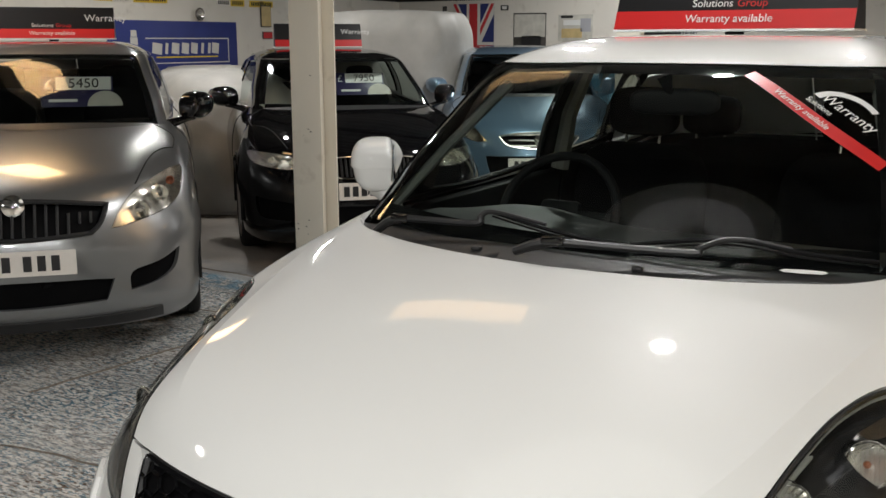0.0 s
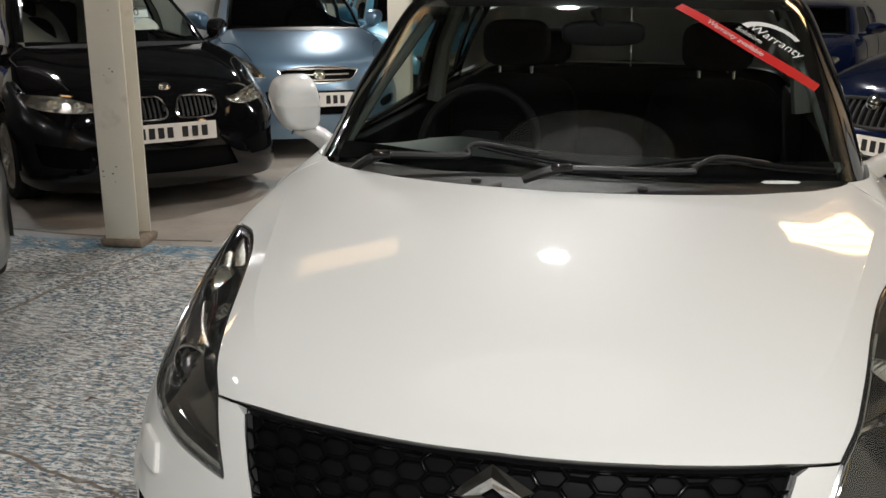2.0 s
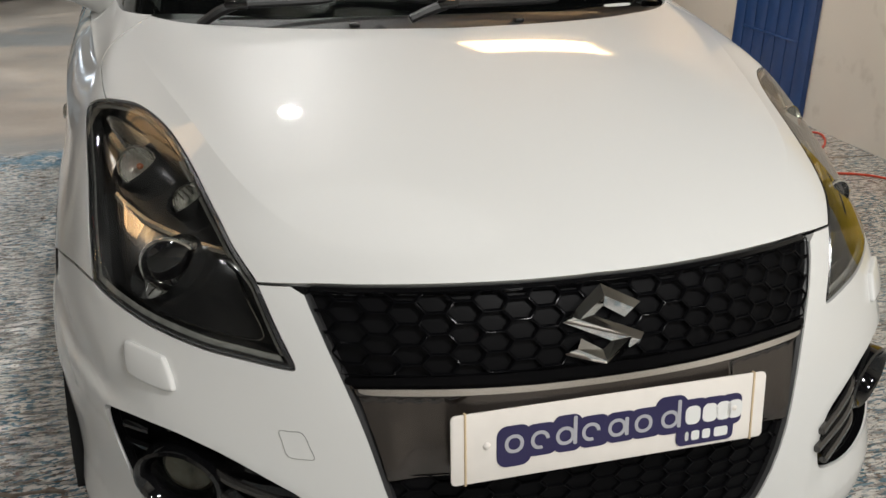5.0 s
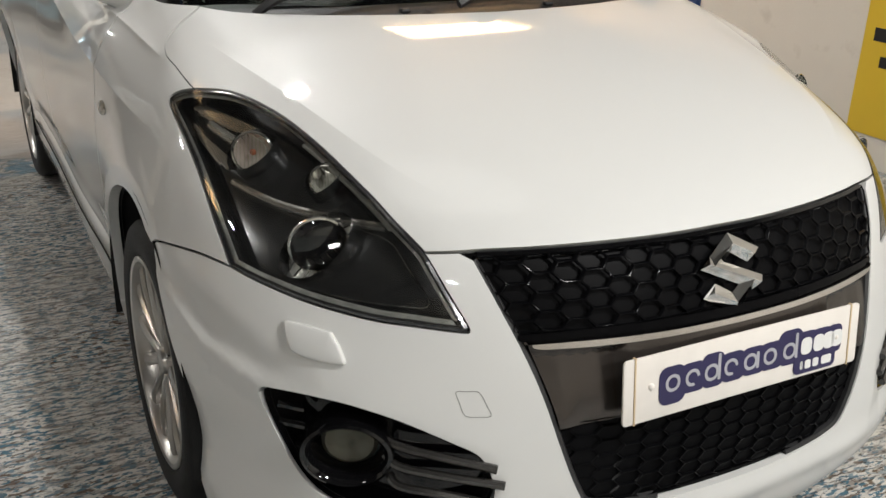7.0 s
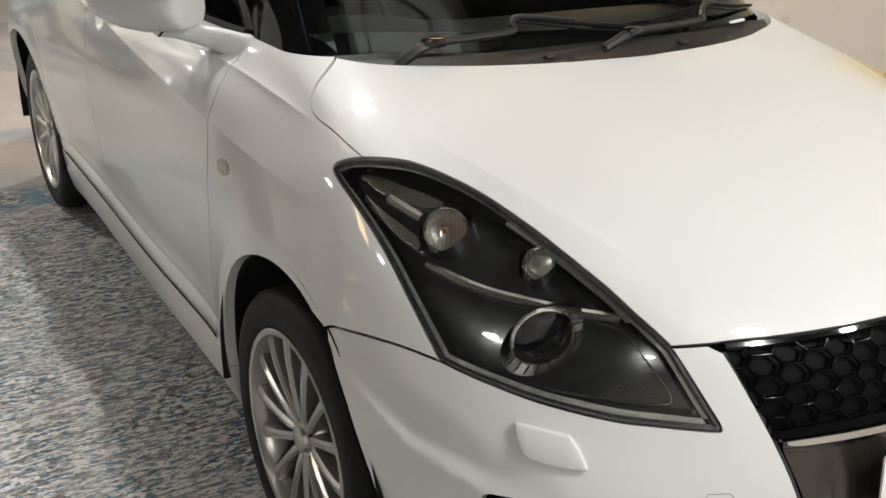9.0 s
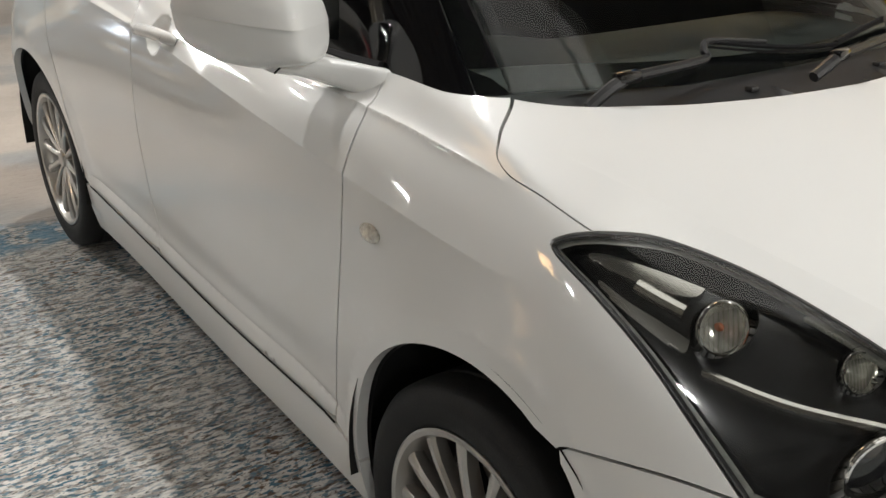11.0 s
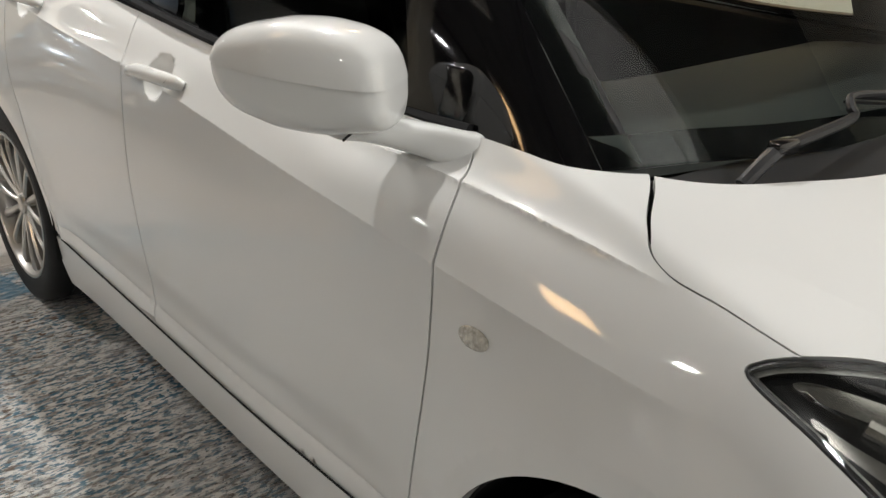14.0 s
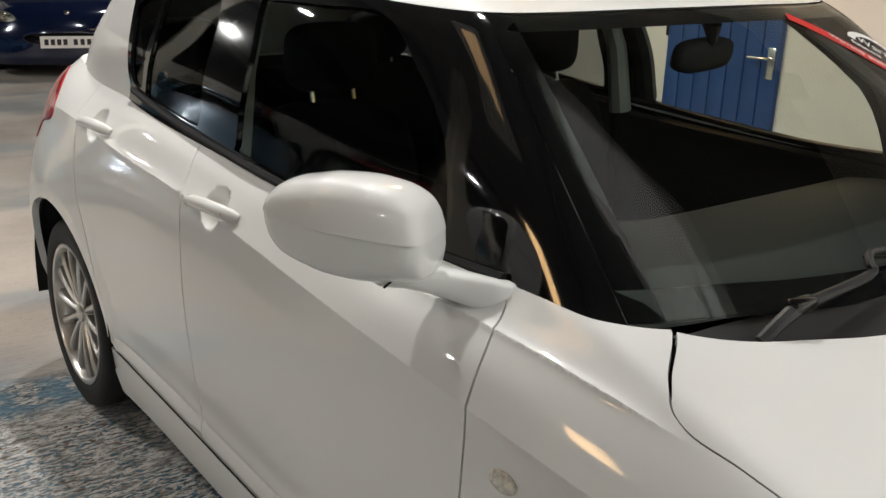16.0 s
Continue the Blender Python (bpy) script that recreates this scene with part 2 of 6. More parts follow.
# ---- tools for meshes ----
def spline_basis(knots, t):
    """Weights of a natural cubic spline: one row for each t, one column for each knot."""
    knots, t = np.asarray(knots, float), np.clip(np.asarray(t, float), knots[0], knots[-1])
    n, h = len(knots), np.diff(knots)
    a, r = np.eye(n), np.zeros((n, n))
    for i in range(1, n - 1):
        a[i, i - 1], a[i, i], a[i, i + 1] = h[i - 1], 2 * (h[i - 1] + h[i]), h[i]
        r[i, i - 1], r[i, i], r[i, i + 1] = 6 / h[i - 1], -6 / h[i - 1] - 6 / h[i], 6 / h[i]
    m = np.linalg.solve(a, r)
    k = np.clip(np.searchsorted(knots, t) - 1, 0, n - 2)
    e = np.eye(n)
    d, w = h[k][:, None], (t - knots[k])[:, None]
    x = d - w
    return (m[k] * x ** 3 + m[k + 1] * w ** 3) / (6 * d) + (e[k] / d - m[k] * d / 6) * x + (e[k + 1] / d - m[k + 1] * d / 6) * w


class Skin:
    """A smooth surface over a net of columns of points, mirrored in x."""

    def __init__(self, columns):
        right = np.array(columns, float)
        left = right[:0:-1] * np.array([-1, 1, 1])
        self.net = np.concatenate([left, right])
        du = np.linalg.norm(np.diff(self.net, axis=0), axis=2).mean(1)
        dv = np.linalg.norm(np.diff(self.net, axis=1), axis=2).mean(0)
        self.ku = np.concatenate([[0], np.cumsum(du)])
        self.ku -= self.ku[len(columns) - 1]
        self.kv = np.concatenate([[0], np.cumsum(dv)])
        self.grid = None

    def at(self, uv):
        uv = np.asarray(uv, float).reshape(-1, 2)
        bu, bv = spline_basis(self.ku, uv[:, 0]), spline_basis(self.kv, uv[:, 1])
        return np.einsum("ni,nj,ijk->nk", bu, bv, self.net, optimize=True)

    def normal(self, uv):
        uv = np.asarray(uv, float).reshape(-1, 2)
        e = 0.004
        a = self.at(uv + [e, 0]) - self.at(uv - [e, 0])
        b = self.at(uv + [0, e]) - self.at(uv - [0, e])
        n = np.cross(a, b)
        return n / np.maximum(np.linalg.norm(n, axis=1, keepdims=True), 1e-9)

    def find(self, points):
        """The place on the skin, as u and v, that lies nearest to each point."""
        points = np.asarray(points, float).reshape(-1, 3)
        if self.grid is None:
            u, v = np.linspace(self.ku[0], self.ku[-1], 361), np.linspace(self.kv[0], self.kv[-1], 121)
            self.grid = np.stack(np.meshgrid(u, v, indexing="ij"), -1).reshape(-1, 2)
            self.spot = self.at(self.grid)
        out = []
        for p in points:
            uv = self.grid[np.argmin(((self.spot - p) ** 2).sum(1))]
            step = 0.02
            for _ in range(14):
                tries = uv + step * np.array([[0, 0], [1, 0], [-1, 0], [0, 1], [0, -1], [1, 1], [-1, -1], [1, -1], [-1, 1]])
                best = np.argmin(((self.at(tries) - p) ** 2).sum(1))
                uv = np.clip(tries[best], [self.ku[0], self.kv[0]], [self.ku[-1], self.kv[-1]])
                if best == 0:
                    step /= 2
            out.append(uv)
        return np.array(out)


def smooth_line(points, closed=False, n=8):
    """A Catmull-Rom line through points; a repeated point makes a corner."""
    p = [np.asarray(q, float) for q in points]
    out, m = [], len(p)
    for i in range(m if closed else m - 1):
        b, c = p[i], p[(i + 1) % m]
        if np.allclose(b, c):
            continue
        a = p[i - 1] if closed or i else b
        d = p[(i + 2) % m] if closed or i + 2 < m else c
        for k in range(n):
            t = k / n
            out.append(0.5 * (2 * b + (c - a) * t + (2 * a - 5 * b + 4 * c - d) * t * t + (3 * b - a - 3 * c + d) * t ** 3))
    if not closed:
        out.append(p[-1])
    return np.array(out)

# ---- building parts ----
def thing(name, label, category, x=0.0, y=0.0, z=0.0, rz=0.0, group="", kind=""):
    """An empty at the foot of a thing, to hold its parts."""
    ob = new(name)
    ob.empty_display_size = .1
    ob.matrix_basis = pose(x, y, z, 0, 0, rz)
    return tagged(ob, label, category, group, kind)


def put(name, me, material, parent=None, label="", smooth=None):
    if material is not None and not me.materials:
        me.materials.append(material)
    ob = new(name, me)
    if parent is not None:
        ob.parent = parent
    return tagged(ob, label)


def part(name, bm, material, parent=None, label="", smooth=40):
    """Links a bmesh as one mesh object, shaded smooth below an angle."""
    me = bpy.data.meshes.new(name)
    bmesh.ops.recalc_face_normals(bm, faces=bm.faces)
    for e in bm.edges:
        e.smooth = len(e.link_faces) == 2 and e.calc_face_angle(4) < radians(smooth)
    for f in bm.faces:
        f.smooth = smooth > 0
    bm.to_mesh(me)
    bm.free()
    return put(name, me, material, parent, label)


def inside(points, poly):
    x, y = points[:, 0], points[:, 1]
    hit = np.zeros(len(points), bool)
    for (x0, y0), (x1, y1) in zip(poly, np.roll(poly, -1, axis=0)):
        cross = (y0 > y) != (y1 > y)
        if cross.any():
            hit[cross] ^= x[cross] < (x1 - x0) * (y[cross] - y0) / (y1 - y0) + x0
    return hit


def area(poly):
    x, y = poly[:, 0], poly[:, 1]
    return .5 * np.sum(x * np.roll(y, -1) - np.roll(x, -1) * y)


def even(poly, step):
    """A closed line, set out anew in even steps, its corners kept."""
    out = []
    for a, b in zip(poly, np.roll(poly, -1, axis=0)):
        n = max(1, int(round(np.linalg.norm(b - a) / step)))
        out += [a + (b - a) * k / n for k in range(n)]
    return np.array(out)


def shrink(poly, d):
    """A closed line drawn in by d (outwards where d is negative)."""
    a, b = np.roll(poly, 1, axis=0), np.roll(poly, -1, axis=0)
    t = (b - poly) / np.maximum(np.linalg.norm(b - poly, axis=1, keepdims=True), 1e-9) + (poly - a) / np.maximum(np.linalg.norm(poly - a, axis=1, keepdims=True), 1e-9)
    t /= np.maximum(np.linalg.norm(t, axis=1, keepdims=True), 1e-9)
    n = np.stack([-t[:, 1], t[:, 0]], 1) * (1 if area(poly) > 0 else -1)
    return poly + n * d


def tiling(outline, holes, step, lines=()):
    """Triangles that fill an outline in the plane, leave its holes open and follow the lines."""
    from mathutils import geometry
    lo, hi = outline.min(0), outline.max(0)
    gx, gy = np.arange(lo[0] + step * .5, hi[0], step), np.arange(lo[1] + step * .5, hi[1], step)
    g = np.stack(np.meshgrid(gx, gy, indexing="ij"), -1).reshape(-1, 2) if len(gx) and len(gy) else np.zeros((0, 2))
    g = g + np.stack([np.zeros(len(g)), (np.round((g[:, 0] - lo[0]) / step) % 2) * step * .35], 1)
    rings = [outline] + list(holes)
    keep = inside(g, outline)
    for h in holes:
        keep &= ~inside(g, h)
    g = g[keep]
    edge = np.concatenate(rings + list(lines))
    if len(g):
        near = np.full(len(g), 9.0)
        for chunk in np.array_split(edge, max(1, len(edge) // 200)):
            near = np.minimum(near, np.sqrt(((g[:, None] - chunk[None]) ** 2).sum(-1)).min(1))
        g = g[near > step * .45]
    pts = np.concatenate([edge, g])
    links, k = [], 0
    for r in rings:
        links += [(k + i, k + (i + 1) % len(r)) for i in range(len(r))]
        k += len(r)
    for r in lines:
        links += [(k + i, k + i + 1) for i in range(len(r) - 1)]
        k += len(r)
    v, _, f, *_ = geometry.delaunay_2d_cdt([Vector(p) for p in pts], links, [], 0, 1e-7)
    v = np.array([tuple(p) for p in v])
    f = np.array([t for t in f if len(t) == 3])
    mid = v[f].mean(1)
    ok = inside(mid, outline)
    for h in holes:
        ok &= ~inside(mid, h)
    return v, f[ok]


def panel(name, sk, outline, material, parent, holes=(), step=.02, inset=.0018, flange=.012, lift=0.0, label="", shape=None, lines=()):
    """A sheet of the skin inside an outline (u, v), with folded edges. shape: moves points, given u and v, along the normal."""
    ring = shrink(even(np.asarray(outline), step * .6), inset)
    rings = [shrink(even(np.asarray(h), step * .6), -inset) for h in holes]
    kept = []
    for line in lines:
        ok = inside(line, ring)
        for h in rings:
            ok &= ~inside(line, h)
        ok &= np.array([np.sqrt(((ring - q) ** 2).sum(1)).min() > step * .25 for q in line])
        for run in np.split(np.arange(len(line)), np.where(np.diff(ok.astype(int)) != 0)[0] + 1):
            if ok[run[0]] and len(run) > 1:
                kept.append(line[run])
    uv, tris = tiling(ring, rings, step, kept)
    p, n = sk.at(uv), sk.normal(uv)
    if shape is not None:
        e = .003
        h0, hu, hv = shape(uv), shape(uv + [e, 0]), shape(uv + [0, e])
        pu, pv = sk.at(uv + [e, 0]) + sk.normal(uv + [e, 0]) * hu[:, None], sk.at(uv + [0, e]) + sk.normal(uv + [0, e]) * hv[:, None]
        p = p + n * h0[:, None]
        n = np.cross(pu - p, pv - p)
        n /= np.maximum(np.linalg.norm(n, axis=1, keepdims=True), 1e-9)
    p = p + n * lift
    # wind the triangles outwards
    corner = None
    if shape is not None and kept:
        mid = uv[tris].mean(1)
        q = (uv[tris] + (mid[:, None] - uv[tris]) * .2).reshape(-1, 2)
        e = .0015
        pc, pu, pv = (sk.at(w) + sk.normal(w) * shape(w)[:, None] for w in (q, q + [e, 0], q + [0, e]))
        corner = np.cross(pu - pc, pv - pc)
        corner = (corner / np.maximum(np.linalg.norm(corner, axis=1, keepdims=True), 1e-9)).reshape(-1, 3, 3)
    fn = np.cross(p[tris[:, 1]] - p[tris[:, 0]], p[tris[:, 2]] - p[tris[:, 0]])
    flip = (fn * n[tris[:, 0]]).sum(1) < 0
    tris[flip] = tris[flip][:, ::-1]
    if corner is not None:
        corner[flip] = corner[flip][:, ::-1]
    faces, normals = [tuple(int(i) for i in t) for t in tris], [n[i] for t in tris for i in t] if corner is None else list(corner.reshape(-1, 3))
    if flange:
        count = {}
        for t in faces:
            for a, b in ((t[0], t[1]), (t[1], t[2]), (t[2], t[0])):
                count[(a, b)] = 1
        rim = [e for e in count if (e[1], e[0]) not in count]
        low, extra = {}, []
        for a, b in rim:
            for i in (a, b):
                if i not in low:
                    low[i] = len(p) + len(extra)
                    extra.append(p[i] - n[i] * flange)
        p = np.concatenate([p, np.array(extra)])
        for a, b in rim:
            faces.append((b, a, low[a], low[b]))
            k = np.cross(p[a] - p[b], p[low[a]] - p[b])
            k = k / max(np.linalg.norm(k), 1e-9)
            normals += [k] * 4
    me = bpy.data.meshes.new(name)
    me.from_pydata([tuple(q) for q in p], [], faces)
    me.polygons.foreach_set("use_smooth", [True] * len(me.polygons))
    me.normals_split_custom_set([tuple(q) for q in normals])
    return put(name, me, material, parent, label)


def lathe(profile, n=48, axis="x", turn=360):
    """A body turned from (radius, height) pairs about an axis."""
    bm = bmesh.new()
    rings = []
    full = turn == 360
    for k in range(n if full else n + 1):
        a = radians(turn) * k / n
        row = []
        for r, h in profile:
            p = (h, r * math.cos(a), r * math.sin(a)) if axis == "x" else (r * math.cos(a), h, r * math.sin(a)) if axis == "y" else (r * math.cos(a), r * math.sin(a), h)
            row.append(bm.verts.new(p))
        rings.append(row)
    m = len(rings)
    for k in range(m if full else m - 1):
        a, b = rings[k], rings[(k + 1) % m]
        for i in range(len(profile) - 1):
            bm.faces.new((a[i], b[i], b[i + 1], a[i + 1]))
    bmesh.ops.remove_doubles(bm, verts=bm.verts, dist=1e-5)
    return bm


def block(sx, sy, sz, bevel=.004, m=None, seg=2):
    """A box with rounded edges, its middle at the origin of m."""
    bm = bmesh.new()
    bmesh.ops.create_cube(bm, size=1, matrix=Matrix.Diagonal((sx, sy, sz, 1)))
    if bevel:
        bmesh.ops.bevel(bm, geom=bm.edges[:], offset=min(bevel, .49 * min(sx, sy, sz)), segments=seg, affect="EDGES", profile=.5)
    if m is not None:
        bm.transform(m)
    return bm


def tube(points, radius, n=8, caps=True):
    """A round bar along a line; radius: one number or one for each point."""
    bm = bmesh.new()
    p = [Vector(q) for q in points]
    rad = radius if hasattr(radius, "__len__") else [radius] * len(p)
    rings, up = [], None
    for i, q in enumerate(p):
        d = (p[min(i + 1, len(p) - 1)] - p[max(i - 1, 0)]).normalized()
        if up is None:
            up = d.orthogonal().normalized()
        up = (up - d * up.dot(d)).normalized()
        side = d.cross(up)
        rings.append([bm.verts.new(q + (up * math.cos(2 * math.pi * k / n) + side * math.sin(2 * math.pi * k / n)) * rad[i]) for k in range(n)])
    for a, b in zip(rings, rings[1:]):
        for k in range(n):
            bm.faces.new((a[k], a[(k + 1) % n], b[(k + 1) % n], b[k]))
    if caps:
        bm.faces.new(rings[0])
        bm.faces.new(rings[-1][::-1])
    return bm


def slab(outline, depth, m=None, bevel=0.0):
    """A flat plate cut to an outline in x and z, depth thick along y."""
    bm = bmesh.new()
    f = bm.faces.new([bm.verts.new((x, 0, z)) for x, z in outline])
    ext = bmesh.ops.extrude_face_region(bm, geom=[f])
    bmesh.ops.translate(bm, verts=[v for v in ext["geom"] if isinstance(v, bmesh.types.BMVert)], vec=(0, depth, 0))
    bmesh.ops.recalc_face_normals(bm, faces=bm.faces)
    if bevel:
        rim = [e for e in bm.edges if len(e.link_faces) == 2 and e.calc_face_angle(0) > radians(60)]
        bmesh.ops.bevel(bm, geom=rim, offset=bevel, segments=2, affect="EDGES", profile=.5)
    if m is not None:
        bm.transform(m)
    return bm


def merge(*bms):
    out = bmesh.new()
    for b in bms:
        me = bpy.data.meshes.new("tmp")
        b.to_mesh(me)
        b.free()
        out.from_mesh(me)
        bpy.data.meshes.remove(me)
    return out


def text(name, body, size, material, parent, m, align="CENTER", depth=.0008, spacing=1.0, shear=0.0):
    """Raised lettering, as a mesh, in the plane of m."""
    c = bpy.data.curves.new(name, "FONT")
    c.body, c.size, c.align_x, c.align_y, c.extrude, c.space_character, c.shear = body, size, align, "CENTER", depth, spacing, shear
    tmp = bpy.data.objects.new(name, c)
    scene.collection.objects.link(tmp)
    dg = bpy.context.evaluated_depsgraph_get()
    me = bpy.data.meshes.new_from_object(tmp.evaluated_get(dg))
    bpy.data.objects.remove(tmp)
    me.transform(m)
    me.materials.clear()
    return put(name, me, material, parent)


def loop(sk, points, n=7, close=True):
    """Points near the skin, taken onto it as u and v and joined by a smooth closed line."""
    uv, last = [], None
    for p in points:
        same = last is not None and p == last
        uv.append(uv[-1] if same else sk.find([p])[0])
        last = p
    return smooth_line(uv, close, n)


def mirror(uv):
    return np.asarray(uv)[::-1] * np.array([-1, 1])

# ---- the white hatchback: its skin ----
# each column runs from the lower edge up to the foot of the windscreen or the belt line; x is mirrored
BODY = []
BODY.append([(0, -.02, .17), (0, -.065, .25), (0, -.085, .40), (0, -.080, .55), (0, -.045, .67), (0, .03, .795), (0, .20, .885), (0, .45, .965), (0, .70, 1.022), (0, .93, 1.058)])
BODY.append([(.25, -.01, .17), (.25, -.05, .25), (.25, -.07, .40), (.25, -.064, .55), (.25, -.025, .67), (.25, .05, .795), (.25, .21, .885), (.25, .46, .965), (.25, .71, 1.02), (.25, .94, 1.056)])
BODY.append([(.46, .03, .17), (.46, -.01, .25), (.45, -.02, .40), (.445, .005, .55), (.45, .045, .67), (.44, .105, .79), (.43, .23, .875), (.42, .47, .955), (.42, .73, 1.012), (.42, .96, 1.05)])
BODY.append([(.64, .12, .17), (.645, .085, .25), (.635, .085, .40), (.625, .105, .55), (.60, .145, .68), (.565, .19, .795), (.545, .28, .865), (.53, .48, .94), (.525, .74, 1.002), (.53, .98, 1.046)])
BODY.append([(.75, .27, .18), (.765, .24, .26), (.75, .242, .40), (.752, .246, .55), (.725, .28, .68), (.685, .34, .785), (.65, .43, .865), (.625, .56, .93), (.612, .78, .994), (.605, .995, 1.042)])
BODY.append([(.80, .43, .20), (.81, .42, .28), (.815, .43, .41), (.828, .448, .555), (.80, .47, .68), (.765, .515, .79), (.73, .585, .875), (.70, .68, .94), (.67, .86, .995), (.65, 1.05, 1.038)])
BODY.append([(.80, .82, .20), (.835, .82, .30), (.845, .82, .42), (.843, .82, .55), (.83, .82, .67), (.81, .82, .78), (.78, .83, .87), (.74, .87, .943), (.70, .97, .998), (.675, 1.12, 1.036)])


def side_column(y, out=0.0, belt=1.035, top=.705, y9=None):
    """A column of the flank at y, out metres wider than the doors."""
    z8 = belt - .035
    return [(.775 + out * .3, y, .19), (.795 + out * .6, y, .28), (.805 + out, y, .42), (.815 + out, y, .55), (.822 + out, y, .67), (.82 + out, y, .78), (.805 + out, y, .88), (.775 + out, y, .955), (top + .03 + out * .5, y, z8), (top, y9 or y, belt)]


BODY.append(side_column(1.24, 0, 1.04, .69, 1.26))
BODY.append(side_column(1.70, 0, 1.03, .715))
BODY.append(side_column(2.25, 0, 1.04, .715))
BODY.append(side_column(2.80, .012, 1.065, .71))
BODY.append([(.784, 3.25, .19), (.813, 3.25, .28), (.835, 3.25, .42), (.845, 3.25, .55), (.852, 3.25, .67), (.848, 3.25, .78), (.818, 3.25, .88), (.776, 3.25, .975), (.720, 3.25, 1.045), (.665, 3.25, 1.09)])
BODY.append([(.70, 3.60, .25), (.74, 3.65, .33), (.76, 3.68, .45), (.765, 3.68, .57), (.765, 3.67, .68), (.75, 3.65, .79), (.728, 3.62, .88), (.705, 3.6, .97), (.67, 3.57, 1.05), (.62, 3.53, 1.11)])
BODY.append([(.40, 3.69, .25), (.42, 3.75, .33), (.43, 3.77, .45), (.43, 3.77, .57), (.43, 3.75, .68), (.43, 3.72, .79), (.42, 3.70, .88), (.42, 3.67, .97), (.41, 3.64, 1.05), (.40, 3.60, 1.12)])
BODY.append([(0, 3.71, .25), (0, 3.77, .33), (0, 3.79, .45), (0, 3.79, .57), (0, 3.77, .68), (0, 3.74, .79), (0, 3.72, .88), (0, 3.69, .97), (0, 3.66, 1.05), (0, 3.62, 1.12)])
skin = Skin(BODY)

# the glasshouse: from below the belt line up to the middle of the roof
HOUSE = []


def house_column(base, top, roof, bow=.02):
    """Foot, glass and roof of one column: foot, upper edge of the glass, a point on the roof's ridge."""
    b, t, r = np.array(base, float), np.array(top, float), np.array(roof, float)
    out = np.array([t[0] - r[0], (t[1] - r[1]) * .5, 0])
    out = out / max(np.linalg.norm(out), 1e-6)
    up = np.array([0, 0, 1.0])
    return [b + (b - t) * .12, b, b + (t - b) * .35 + out * bow, b + (t - b) * .7 + out * bow, t, t + (r - t) * .12 + up * .024, t + (r - t) * .45 + up * .036, t + (r - t) * .8 + up * .014, r]


HOUSE.append(house_column((0, .912, 1.05), (0, 1.475, 1.416), (0, 2.40, 1.502)))
HOUSE.append(house_column((.25, .922, 1.048), (.22, 1.482, 1.415), (.06, 2.40, 1.502)))
HOUSE.append(house_column((.46, .955, 1.04), (.41, 1.508, 1.412), (.12, 2.40, 1.502)))
HOUSE.append(house_column((.60, 1.01, 1.03), (.515, 1.55, 1.412), (.16, 2.41, 1.502)))
HOUSE.append(house_column((.665, 1.11, 1.025), (.548, 1.66, 1.412), (.18, 2.43, 1.502)))
HOUSE.append(house_column((.69, 1.34, 1.02), (.565, 1.86, 1.416), (.19, 2.45, 1.502)))
HOUSE.append(house_column((.71, 1.80, 1.02), (.575, 2.14, 1.420), (.19, 2.47, 1.502)))
HOUSE.append(house_column((.712, 2.30, 1.03), (.578, 2.46, 1.418), (.19, 2.50, 1.502)))
HOUSE.append(house_column((.705, 2.85, 1.05), (.57, 2.85, 1.404), (.19, 2.53, 1.502)))
HOUSE.append(house_column((.685, 3.25, 1.07), (.56, 3.12, 1.395), (.18, 2.55, 1.502)))
HOUSE.append(house_column((.62, 3.50, 1.09), (.52, 3.30, 1.38), (.15, 2.57, 1.502)))
HOUSE.append(house_column((.35, 3.58, 1.10), (.32, 3.36, 1.38), (.08, 2.58, 1.502)))
HOUSE.append(house_column((0, 3.60, 1.10), (0, 3.38, 1.38), (0, 2.58, 1.502)))
house = Skin(HOUSE)

# ---- the hall ----
def slab_box(name, x0, x1, y0, y1, z0, z1, material, bevel=.006, parent=None):
    return part(name, block(x1 - x0, y1 - y0, z1 - z0, bevel, pose((x0 + x1) / 2, (y0 + y1) / 2, (z0 + z1) / 2)), material, parent)


def setting(ob, label, category="", kind="structure"):
    return tagged(ob, label, category, "", kind)


setting(slab_box("floor", -11, 7, -6, 16, -.12, 0, FLOOR, 0), "old concrete floor with worn pale and blue paint", "floor")
setting(slab_box("wall_right", 2.75, 2.95, -5.9, 4.94, 0, 3.2, WALL, .004), "white painted wall with a blue door", "wall")
setting(slab_box("wall_back", -7.5, .5, 11.6, 11.8, 0, 2.04, WALL, .004), "white back wall hung with posters and a flag", "wall")
setting(slab_box("wall_back_return", .5, .7, 11.6, 14.6, 0, 2.04, WALL, .004), "white return of the back wall", "wall")
setting(slab_box("wall_back_recess", .7, 6.9, 14.6, 14.8, 0, 3.2, WALL, .004), "white wall at the far end of the hall", "wall")
setting(slab_box("wall_left", -7.7, -7.5, -5.9, 11.8, 0, 2.04, WALL, .004), "white side wall hung with a banner", "wall")
setting(slab_box("wall_upper", -7.7, .7, 11.8, 11.9, 1.95, 3.2, DARK_CEIL, 0), "dark boarded wall above the white wall", "wall")
setting(slab_box("wall_upper_left", -7.8, -7.7, -5.9, 11.9, 1.9, 3.2, DARK_CEIL, 0), "dark boarded wall above the white wall", "wall")
setting(slab_box("wall_far_side", 6.7, 6.9, 4.94, 14.6, 0, 3.2, DARK_CEIL, .004), "dark side wall of the hall", "wall")
setting(slab_box("wall_front", -7.7, 2.95, -6.1, -5.9, 0, 3.2, WALL, .004), "white front wall of the hall", "wall")
setting(slab_box("skirting", -7.5, .5, 11.585, 11.6, 0, .14, CREAM, .003), "grey skirting along the far wall", "trim")
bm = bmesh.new()
